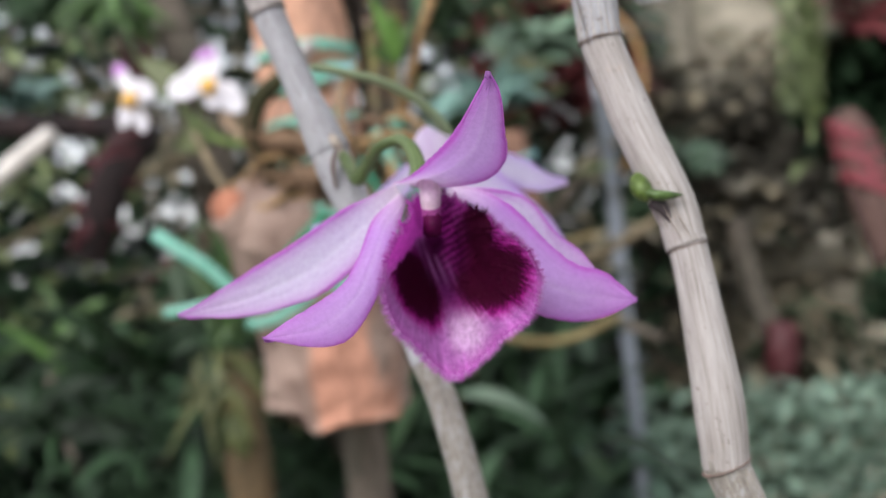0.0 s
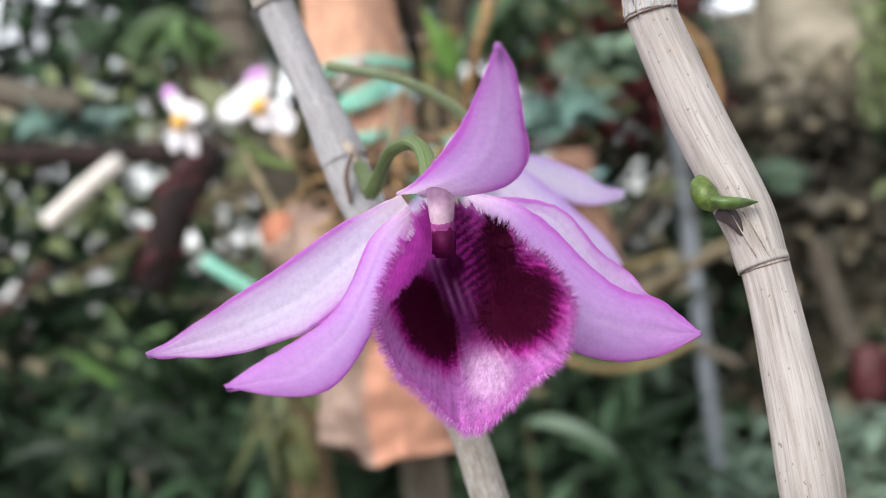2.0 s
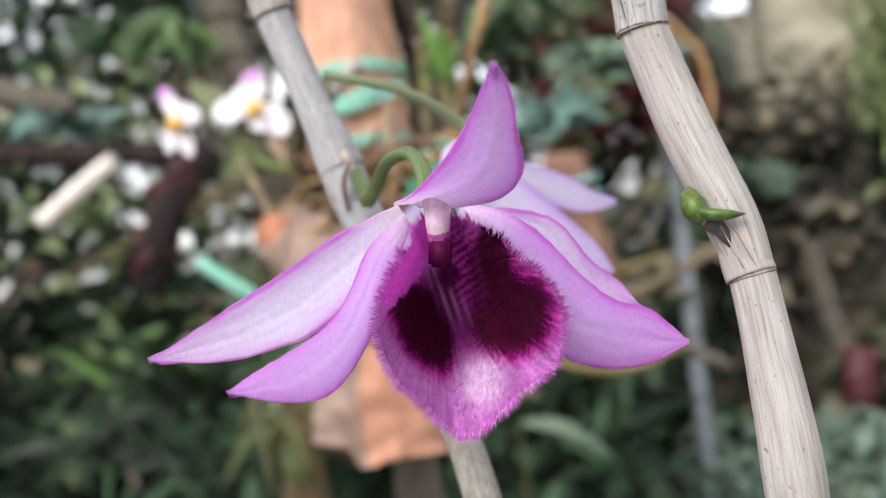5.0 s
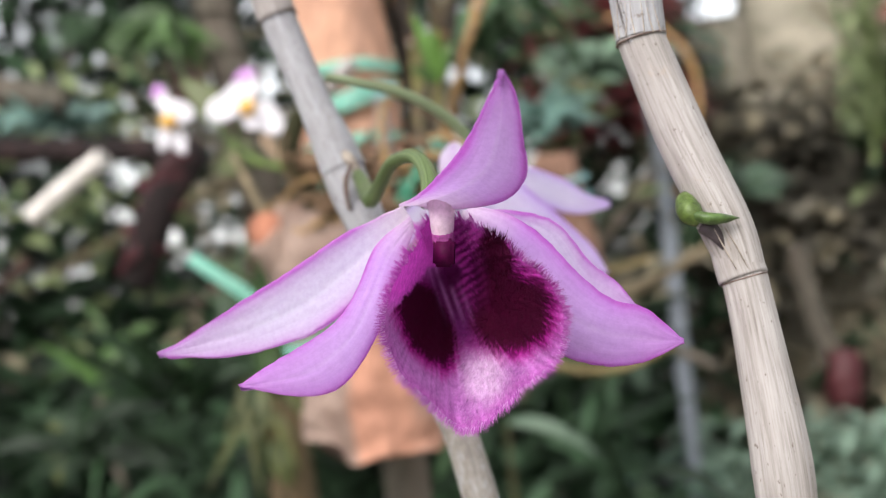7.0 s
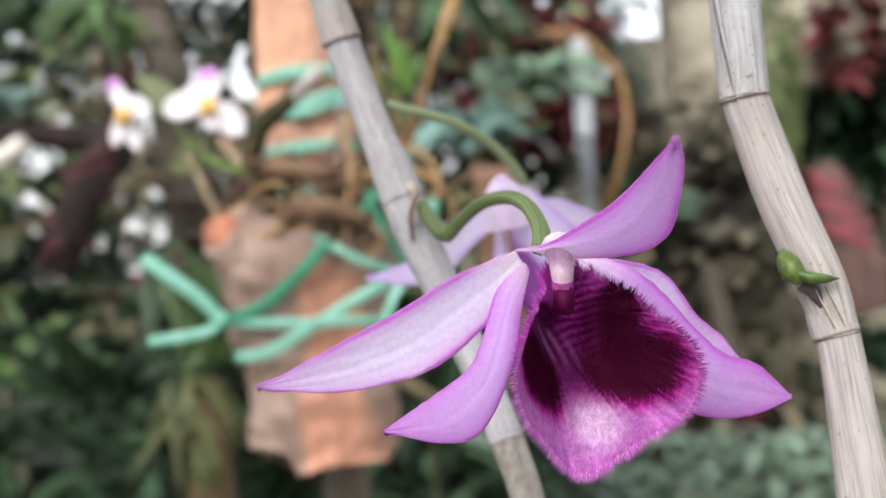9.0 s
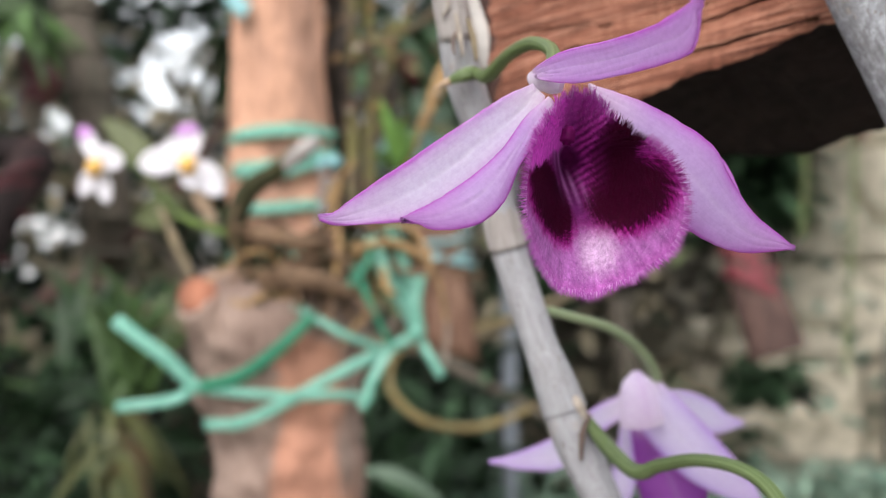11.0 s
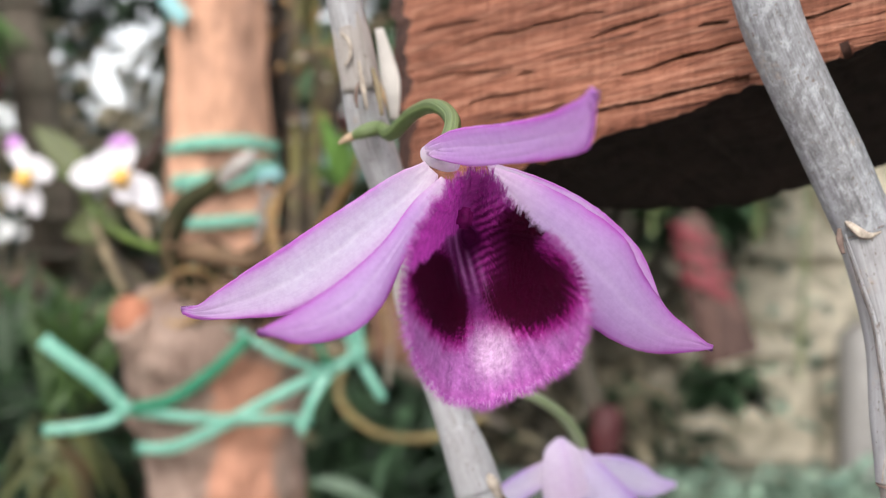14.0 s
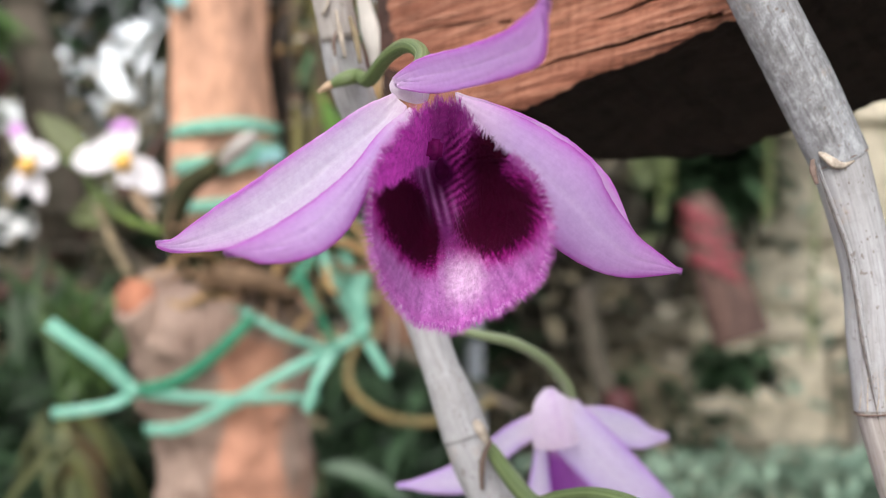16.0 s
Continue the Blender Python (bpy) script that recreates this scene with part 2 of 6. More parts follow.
M_BEAM = wood_material("sawn_red_timber", [(0.26, (0.15, 0.052, 0.032)), (0.5, (0.34, 0.148, 0.095)), (0.70, (0.58, 0.315, 0.220))], -9, (30, 1300, 1300), 0.7)
# dark end grain, also used to colour shade into the cracks
M_BEAM_END_AND_SHADE = plain('weathered_end_grain_and_crack_shade', (0.060, 0.030, 0.023), 0.9, 0.6, 500, bumpd=0.001)
M_SLAB = wood_material("brown_wood_slab", [(0.25, (0.13, 0.075, 0.055)), (0.5, (0.26, 0.16, 0.115)), (0.75, (0.36, 0.25, 0.18))], 0, (120, 14, 14), 0.35)


def bark_material(name, base, peel, dark, scale=26, amount=0.5, stripe=None):
    """Rough bark with patches of peeled wood; stripe: (x, half-width, top z) of a long peeled strip."""
    m, nt, b = material(name, 0.85, 0.15)
    v = coords(nt, "Object", (1, 1, 0.45))
    n = noise_tex(nt, v, scale * 5, 8, 0.7, 0.5)
    n2 = noise_tex(nt, v, scale, 5, 0.6, 0.8)
    c = ramp(nt, n, [(0.25, dark), (0.5, base), (0.8, tuple(min(1, x * 1.35) for x in base))])
    pc = ramp(nt, n, [(0.25, tuple(x * 0.45 for x in peel)), (0.5, peel), (0.8, tuple(min(1, x * 1.3) for x in peel))])
    f = ramp(nt, n2, [(amount - 0.05, (0, 0, 0)), (amount + 0.05, (1, 1, 1))])
    if stripe:
        sep = nt.nodes.new("ShaderNodeSeparateXYZ")
        nt.links.new(coords(nt, "Object"), sep.inputs[0])

        def calc(op, a, k):
            q = nt.nodes.new("ShaderNodeMath")
            q.operation = op
            for i, val in ((0, a), (1, k)):
                if isinstance(val, (int, float)):
                    q.inputs[i].default_value = val
                else:
                    nt.links.new(val, q.inputs[i])
            return q.outputs[0]

        off = calc('DIVIDE', calc('ABSOLUTE', calc('SUBTRACT', sep.outputs[0], stripe[0]), 0), stripe[1])
        top = calc('MULTIPLY', calc('MAXIMUM', calc('SUBTRACT', sep.outputs[2], stripe[2]), 0), 60)
        wob = calc('MULTIPLY', calc('SUBTRACT', n2, 0.5), 3.0)
        f2 = ramp(nt, calc('SUBTRACT', calc('ADD', off, top), wob), [(0.75, (1, 1, 1)), (1.0, (0, 0, 0))])
        f = mix(nt, mix(nt, (0, 0, 0), f, 0.35), (1, 1, 1), f2)
    c = mix(nt, c, pc, f)
    nt.links.new(c, b.inputs["Base Color"])
    bump(nt, b, n, 0.9, 0.004)
    return m


# near-black copy that puts the shade under the timber into its colour
M_BEAM_UNDER_SHADE = bark_material('timber_underside_shade', (0.021, 0.014, 0.012), (0.031, 0.020, 0.017), (0.007, 0.005, 0.004), 60, 0.55)
M_BARK = bark_material("grey_brown_bark", (0.31, 0.225, 0.185), (0.53, 0.27, 0.185), (0.11, 0.06, 0.045), 13, 0.54, (-0.0934, 0.020, 1.4449))
M_POLE = bark_material("orange_brown_bark", (0.42, 0.245, 0.175), (0.64, 0.365, 0.25), (0.15, 0.085, 0.06), 22, 0.47)
M_OLD_CANE = bark_material("mossy_old_cane_bark", (0.145, 0.115, 0.08), (0.20, 0.18, 0.075), (0.04, 0.032, 0.024), 60, 0.52)
M_DARK_CANE = bark_material("blackened_old_cane_bark", (0.06, 0.05, 0.042), (0.17, 0.15, 0.14), (0.018, 0.015, 0.013), 60, 0.60)
M_HEART = plain("cut_heartwood_orange", (0.33, 0.135, 0.08), 0.8, 0.5, 120, bumpd=0.002)
M_TRUNK = bark_material("grey_trunk_bark", (0.0975, 0.0863, 0.0675), (0.1350, 0.1125, 0.0900), (0.0525, 0.0450, 0.0375), 20, 0.5)
M_DARKLOG = bark_material("dark_log_bark", (0.022, 0.016, 0.016), (0.042, 0.026, 0.025), (0.010, 0.008, 0.007), 30, 0.55)
M_STUMP = bark_material("mossy_brown_bark", (0.115, 0.085, 0.050), (0.16, 0.11, 0.060), (0.045, 0.040, 0.022), 40, 0.5)
M_REDLOG = bark_material("red_brown_log_bark", (0.085, 0.054, 0.047), (0.130, 0.080, 0.068), (0.035, 0.021, 0.018), 30, 0.5)


def ribbon_material(name, a, c2, rough=0.28, stretch=(10, 7, 1)):
    m, nt, b = material(name, rough, 0.5)
    uv = nt.nodes.new("ShaderNodeUVMap")
    mp = nt.nodes.new("ShaderNodeMapping"); mp.inputs["Scale"].default_value = stretch
    nt.links.new(uv.outputs[0], mp.inputs[0])
    n = noise_tex(nt, mp.outputs[0], 1.0, 4, 0.6)
    c = ramp(nt, n, [(0.3, a), (0.7, c2)])
    nt.links.new(c, b.inputs["Base Color"])
    bump(nt, b, n, 0.6, 0.0006)
    translucent(nt, b, c, 0.3)
    return m


# stripes of the stalk, their light end raised to paint its sheen
M_PEDICEL = ribbon_material("striped_green_stalk", (0.065, 0.11, 0.028), (0.27, 0.35, 0.15), 0.36, (16, 0.6, 1))
# lit copy of the stalk green, for the white light on flower C's stalk
M_STALK_LIT = ribbon_material("lit_green_stalk", (0.20, 0.27, 0.10), (0.46, 0.53, 0.38), 0.32, (16, 0.6, 1))
# ramp ends paint the ribbon's whitish highlights and its shadows
M_RIBBON = ribbon_material("green_plastic_ribbon", (0.03, 0.33, 0.20), (0.50, 0.84, 0.72), 0.2)
# shaded copy of the ribbon green, for bands on the under side
M_RIBBON_SHADED = ribbon_material("shaded_green_plastic_ribbon", (0.02, 0.22, 0.11), (0.10, 0.42, 0.27))
M_RIBBON_BLUE = ribbon_material("pale_blue_ribbon", (0.20, 0.48, 0.50), (0.45, 0.70, 0.72))
M_DARK_TIE = ribbon_material("dark_red_string", (0.055, 0.010, 0.014), (0.12, 0.022, 0.030), 0.6)
M_RED_TIE = ribbon_material("red_plastic_tie", (0.22, 0.032, 0.046), (0.34, 0.085, 0.102), 0.45)
M_ROOT = plain("dry_root_brown", (0.16, 0.10, 0.06), 0.8, 0.5, 300, bumpd=0.0006)
M_ROOT_TAN = plain("papery_root_tan", (0.32, 0.20, 0.09), 0.7, 0.45, 300, bumpd=0.0006)
M_MOSS = plain("mossy_dark_stem", (0.042, 0.042, 0.016), 0.85, 0.6, 260, bumpd=0.001)
M_STEM = plain("weathered_old_stem", (0.20, 0.16, 0.10), 0.8, 0.5, 200, bumpd=0.0008)
M_VINE = plain("yellow_root_vine", (0.25, 0.19, 0.08), 0.55, 0.35, 300)
M_STAKE = plain("grey_painted_steel_tube", (0.19, 0.21, 0.24), 0.45, 0.2, 60, 0.5)
M_PIPE = plain("pale_plastic_pipe", (0.44, 0.46, 0.50), 0.5, 0.15, 60)
M_STRAP = plain("orange_brown_strap", (0.27, 0.16, 0.065), 0.6, 0.3, 80)
M_BATTEN = plain("bleached_wood_stick", (0.66, 0.62, 0.57), 0.7, 0.25, 60)
M_SOIL = plain("dark_garden_soil", (0.06, 0.045, 0.03), 0.95, 0.5, 30, bumpd=0.01)
# colour of the unseen ground, pale so that it bounces light up
M_BOUNCE_GROUND = plain("pale_bounce_ground", (0.34, 0.31, 0.27), 0.95, 0.3, 12, bumpd=0.01)
M_POT = plain("red_plastic_net", (0.070, 0.018, 0.021), 0.5, 0.35, 60)
M_CONCRETE = plain("grey_cement_block", (0.30, 0.29, 0.28), 0.9, 0.2, 40, bumpd=0.002)


def stone_material():
    m, nt, b = material("beige_wall_stone", 0.9, 0.15)
    v = coords(nt, "Object")
    n = noise_tex(nt, v, 28, 7, 0.7)
    big = noise_tex(nt, v, 4, 4, 0.6)
    c = ramp(nt, n, [(0.3, (0.42, 0.38, 0.29)), (0.55, (0.69, 0.63, 0.50)), (0.8, (0.79, 0.74, 0.61))])
    st = ramp(nt, big, [(0.36, (0.40, 0.40, 0.35)), (0.56, (1.05, 1.05, 1.05))])
    c = mix(nt, c, st, 0.9, 'MULTIPLY')
    c = rand_tint(nt, c, 0.75, 1.2)
    nt.links.new(c, b.inputs["Base Color"])
    bump(nt, b, n, 0.8, 0.008)
    return m


M_STONE = stone_material()
M_MORTAR = plain("mossy_mortar", (0.40, 0.36, 0.27), 0.95, 0.4, 40, bumpd=0.01)


def leaf_material(name, col, var=0.45, rough=0.4, island=False):
    m, nt, b = material(name, rough, 0.32)
    if island:
        g = nt.nodes.new("ShaderNodeNewGeometry")
        r = g.outputs["Random Per Island"]
    else:
        r = nt.nodes.new("ShaderNodeObjectInfo").outputs["Random"]
    lo = tuple(c * (1 - var) for c in col)
    hi = tuple(min(1, c * (1 + var * 1.6)) for c in col)
    c = ramp(nt, r, [(0, lo), (0.75, col), (1, hi)])
    n = noise_tex(nt, coords(nt, "Object"), 60, 4)
    c = mix(nt, c, ramp(nt, n, [(0.3, (0.75, 0.75, 0.7)), (0.7, (1.15, 1.15, 1.1))]), 0.8, 'MULTIPLY')
    nt.links.new(c, b.inputs["Base Color"])
    bump(nt, b, n, 0.3, 0.002)
    translucent(nt, b, c, 0.25)
    return m


M_LEAF_BRIGHT = leaf_material("fresh_green_leaf", (0.10, 0.19, 0.045))
M_LEAF_FRESH = leaf_material("grass_green_leaf", (0.060, 0.115, 0.032))
M_LEAF_DULL = leaf_material("yellowing_leaf", (0.095, 0.105, 0.040))
M_LEAF_MID = leaf_material("mid_green_leaf", (0.046, 0.092, 0.040))
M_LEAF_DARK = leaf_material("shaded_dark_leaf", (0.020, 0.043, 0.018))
M_LEAF_TEAL = leaf_material("blue_green_shade_leaf", (0.17, 0.29, 0.26))
M_LEAF_GREY = leaf_material("grey_green_leaf", (0.16, 0.24, 0.17))
M_LEAF_OLIVE = leaf_material("olive_orchid_leaf", (0.15, 0.175, 0.07))
M_CROWN = leaf_material("dark_foliage", (0.038, 0.070, 0.038), 0.75, 0.32, island=True)
M_CROWN_DRY = leaf_material("dry_brown_leaf", (0.27, 0.235, 0.17), island=True)
M_CROWN_WALL_TONE = leaf_material("grey_brown_wall_tone_leaf", (0.165, 0.152, 0.126), 0.7, island=True)
M_CROWN_BLUE = leaf_material("blue_green_foliage", (0.135, 0.215, 0.17), island=True)
M_CROWN_MINT = leaf_material("pale_mint_foliage", (0.25, 0.35, 0.28), island=True)
M_CROWN_RED = leaf_material("dark_red_foliage", (0.18, 0.050, 0.055), island=True)
M_CROWN_DIM = leaf_material("dim_hanging_foliage", (0.21, 0.26, 0.13), island=True)
M_CROWN_PALE = leaf_material("pale_hanging_foliage", (0.30, 0.36, 0.18), island=True)


# ---- mesh helpers ----
def part(name, bm, mat, parent=None, label=""):
    me = bpy.data.meshes.new(name)
    bm.to_mesh(me)
    bm.free()
    for p in me.polygons:
        p.use_smooth = True
    me.materials.append(mat)
    ob = new(name, me)
    if parent:
        ob.parent = parent
    if label:
        tagged(ob, label)
    return ob


def thing(name, label, category, group="", kind="", at=(0, 0, 0)):
    ob = new(name)
    ob.location = at
    ob.empty_display_size = 0.02
    return tagged(ob, label, category, group, kind)


def spline(pts, n):
    """Catmull-Rom through the points, n samples evenly by parameter."""
    p = np.array(pts, float)
    p = np.vstack([2 * p[0] - p[1], p, 2 * p[-1] - p[-2]])
    out = []
    for s in np.linspace(0, len(p) - 3 - 1e-9, n):
        i = int(s)
        t = s - i
        a, b, c, d = p[i:i + 4]
        out.append(0.5 * (2 * b + (c - a) * t + (2 * a - 5 * b + 4 * c - d) * t * t + (3 * b - 3 * c + d - a) * t ** 3))
    return np.array(out)


def grid_faces(bm, rows, uvs=None, closed=False):
    vs = [[bm.verts.new(v) for v in r] for r in rows]
    lay = bm.loops.layers.uv.verify()
    n = len(rows[0])
    for i in range(len(vs) - 1):
        for j in range(n if closed else n - 1):
            k = (j + 1) % n
            f = bm.faces.new((vs[i][j], vs[i][k], vs[i + 1][k], vs[i + 1][j]))
            if uvs:
                for lp, (a, b) in zip(f.loops, ((i, j), (i, j + 1), (i + 1, j + 1), (i + 1, j))):
                    lp[lay].uv = uvs(a, b)
    return vs


def tube(pts, radii, n=40, seg=14, flat=1.0, ridges=0.0, rough=0.0, seed=0, cap=True, lump=0.0):
    """A tube along a smooth path with a smooth list of radii; ridges and roughness are relative to the radius."""
    bm = bmesh.new()
    c = spline(pts, n)
    r = spline([(x, 0, 0) for x in radii], n)[:, 0] if len(radii) > 1 else np.full(n, radii[0])
    tan = np.gradient(c, axis=0)
    tan /= np.linalg.norm(tan, axis=1)[:, None]
    ref = np.array((0.13, -1.0, 0.07))
    rows, length = [], 0.0
    L = np.r_[0, np.cumsum(np.linalg.norm(np.diff(c, axis=0), axis=1))]
    for i in range(n):
        u = ref - tan[i] * ref.dot(tan[i])
        u /= np.linalg.norm(u)
        v = np.cross(tan[i], u)
        ref = u
        row = []
        for j in range(seg):
            a = 2 * math.pi * j / seg
            k = r[i] * (1 + ridges * math.sin(a * 7 + seed) * 0.5 + ridges * math.sin(a * 11 + 2 + seed) * 0.5)
            p = c[i] + k * (math.cos(a) * u + math.sin(a) * v * flat)
            if rough or lump:
                q = Vector(p)
                d = (noise.noise(q * 90 + Vector((seed, 0, 0))) * rough + noise.noise(q * 22 + Vector((0, seed, 0))) * lump) * r[i]
                p = p + d * (math.cos(a) * u + math.sin(a) * v)
            row.append(p)
        rows.append(row)
    vs = grid_faces(bm, rows, lambda i, j: (j / seg, L[i] * 10), True)
    if cap:
        for f in (bm.faces.new(vs[0]), bm.faces.new(vs[-1][::-1])):
            for e in f.edges:
                e.smooth = False
    bmesh.ops.recalc_face_normals(bm, faces=bm.faces)
    return bm


def solid(bm, thick):
    """Gives an open sheet a thickness."""
    bmesh.ops.recalc_face_normals(bm, faces=bm.faces)
    bmesh.ops.solidify(bm, geom=bm.faces[:], thickness=thick)
    return bm


def strip(pts, width, normal, n=16, twist=0.0, thick=0.0005, fold=0.15, taper=0.0):
    """A flat ribbon along a path; normal is the way its face looks at the start."""
    bm = bmesh.new()
    c = spline(pts, n)
    tan = np.gradient(c, axis=0)
    tan /= np.linalg.norm(tan, axis=1)[:, None]
    nn = np.array(normal, float)
    L = np.r_[0, np.cumsum(np.linalg.norm(np.diff(c, axis=0), axis=1))]
    rows = []
    for i in range(n):
        m = Matrix.Rotation(twist * i / (n - 1), 3, Vector(tan[i]))
        v = np.array(m @ Vector(nn))
        s = np.cross(tan[i], v)
        s /= np.linalg.norm(s) + 1e-9
        f = np.cross(s, tan[i])
        w = width * 0.5 * (1 - taper * abs(2 * i / (n - 1) - 1))
        rows.append([c[i] - s * w, c[i] - s * w * 0.4 + f * w * fold, c[i] + s * w * 0.35 - f * w * fold * 0.6, c[i] + s * w])
    grid_faces(bm, rows, lambda i, j: (j / 3, L[i] * 10))
    return solid(bm, thick)


def tepal(stations, cup, tip_cup=0.0, wave=0.0, n=64, m=23, seed=0, thick=0.00035, rib=0.00012):
    """A petal: stations are centre and half-width vector from base to tip; cup bows the middle away from the viewer."""
    bm = bmesh.new()
    st = np.array(stations)
    c = spline(st[:, :3], n)
    h = spline(st[:, 3:], n)
    tan = np.gradient(c, axis=0)
    rows = []
    for i in range(n):
        v = i / (n - 1)
        hl = np.linalg.norm(h[i])
        nrm = np.cross(tan[i], h[i])
        nrm /= np.linalg.norm(nrm) + 1e-12
        if nrm[1] > 0:
            nrm = -nrm
        row = []
        for j in range(m):
            u = 2 * j / (m - 1) - 1
            k = (cup * (1 - v) + tip_cup * v) * hl * (u * u - 0.35)
            wv = wave * hl * (abs(u) ** 3) * math.sin(v * 17 + seed + (2.1 if u > 0 else 0))
            fine = 0.00012 * noise.noise(Vector((u * 5 + seed, v * 9, seed)))
            ridge = -rib * math.exp(-(u / 0.16) ** 2) * min(1, hl / 0.002)
            edge = 1 + 0.026 * noise.noise(Vector((v * 26, u * 1.0 + seed, 3.0))) + 0.022 * noise.noise(Vector((v * 70, u + seed, 8.0)))
            row.append(c[i] + h[i] * u * edge + nrm * (k + wv + fine + ridge))
        rows.append(row)
    grid_faces(bm, rows, lambda i, j: (j / (m - 1), i / (n - 1)))
    return solid(bm, thick)


def smoothstep(a, b, x):
    t = min(1, max(0, (x - a) / (b - a)))
    return t * t * (3 - 2 * t)


def lerp3(a, b, t):
    return tuple(x + (y - x) * t for x, y in zip(a, b))


MAROON, HALO, PINK, PALE = (0.038, 0.0006, 0.013), (0.34, 0.010, 0.23), (0.42, 0.155, 0.43), (0.82, 0.66, 0.83)


def lip_pigment(x, z, s, th):
    """Colour of the lip: two ragged dark blotches, striped throat, pale patch below; x, z in half-widths."""
    w = 0.06 * noise.noise(Vector((x * 9, z * 9, 0))) + 0.05 * noise.noise(Vector((x * 27, z * 27, 4)))
    fray = 0.08 * noise.noise(Vector((math.cos(th) * 16, math.sin(th) * 16, s * 2))) + 0.12 * noise.noise(Vector((math.cos(th) * 45, math.sin(th) * 45, s * 5)))
    low = math.hypot((x - 0.40) / 0.48, (z - 0.06) / 0.48)
    high = math.hypot((x - 0.25) / 0.25, (z - 0.62) / 0.44)
    dx, dz = x + 0.56, z - 0.03
    left = math.hypot((dx * 0.40 - dz * 0.92) / 0.60, (dx * 0.92 + dz * 0.40) / 0.35)
    both = -0.16 * math.log(math.exp(-low / 0.16) + math.exp(-high / 0.16))
    k = min(both, left + 0.30 * smoothstep(-0.45, -0.10, x)) + fray + w
    col = lerp3(HALO, PINK, smoothstep(0.95, 1.38, k))
    # upper magenta raised to offset the shade inside the trumpet
    col = lerp3(col, (0.46, 0.045, 0.38), 0.80 * smoothstep(0.40, 0.85, z + w))
    pale = math.exp(-((x - 0.02) / 0.27) ** 2 - ((z + 0.66) / 0.34) ** 2)
    streak = noise.noise(Vector((math.cos(th) * 26, math.sin(th) * 26, s * 1.5)))
    col = tuple(c * (1 + 0.30 * streak) for c in col)
    col = lerp3(col, PALE, 0.66 * smoothstep(0.12, 1.0, pale * (1 + 3 * w) + fray * 0.5))
    mid = math.exp(-((x + 0.13) / 0.42) ** 2 - ((z + 0.12) / 0.24) ** 2)
    col = lerp3(col, (0.24, 0.022, 0.17), min(1, 1.15 * mid * (1 + 4 * w)))
    col = lerp3(col, (0.50, 0.07, 0.43), 0.3 * smoothstep(0.90, 1.0, s))
    dark = 1 - smoothstep(0.78, 1.14, k + 0.16 * noise.noise(Vector((x * 42, z * 42, 7))))
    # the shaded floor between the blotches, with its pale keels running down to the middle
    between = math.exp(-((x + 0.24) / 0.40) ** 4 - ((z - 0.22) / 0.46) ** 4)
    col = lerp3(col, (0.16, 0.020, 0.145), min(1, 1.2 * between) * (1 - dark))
    col = lerp3(col, MAROON, dark)
    kx = x + 0.16 + 0.21 * (z - 0.04)
    keel = math.exp(-(kx / 0.18) ** 4) * smoothstep(-0.10, 0.30, z) * (1 - smoothstep(0.60, 0.85, z))
    ribs = 0.5 + 0.5 * math.sin(kx * 58)
    col = lerp3(col, lerp3((0.12, 0.010, 0.095), (0.42, 0.17, 0.42), ribs ** 1.5), keel * (1 - 0.6 * dark))
    bars = 0.5 + 0.5 * math.sin(z * 64 - x * 34 + 20 * w)
    wx = x - 0.02 + 0.04 * z
    wall = math.exp(-(wx / 0.17) ** 4 - ((z - 0.68) / 0.46) ** 4)
    col = lerp3(col, lerp3((0.09, 0.002, 0.058), (0.56, 0.060, 0.43), bars), wall * (1 - 0.75 * dark))
    # crimped flap folded in over the blotch, its magenta brightened for caught light
    flap = smoothstep(-0.03, 0.04, z - 0.30 - 0.88 * (x + 0.88) + 0.8 * w) * (1 - smoothstep(-0.36, -0.28, x + 0.5 * w))
    col = lerp3(col, lerp3((0.68, 0.085, 0.60), PINK, smoothstep(0.45, 0.05, z)), flap)
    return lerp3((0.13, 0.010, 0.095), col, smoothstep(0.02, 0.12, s))


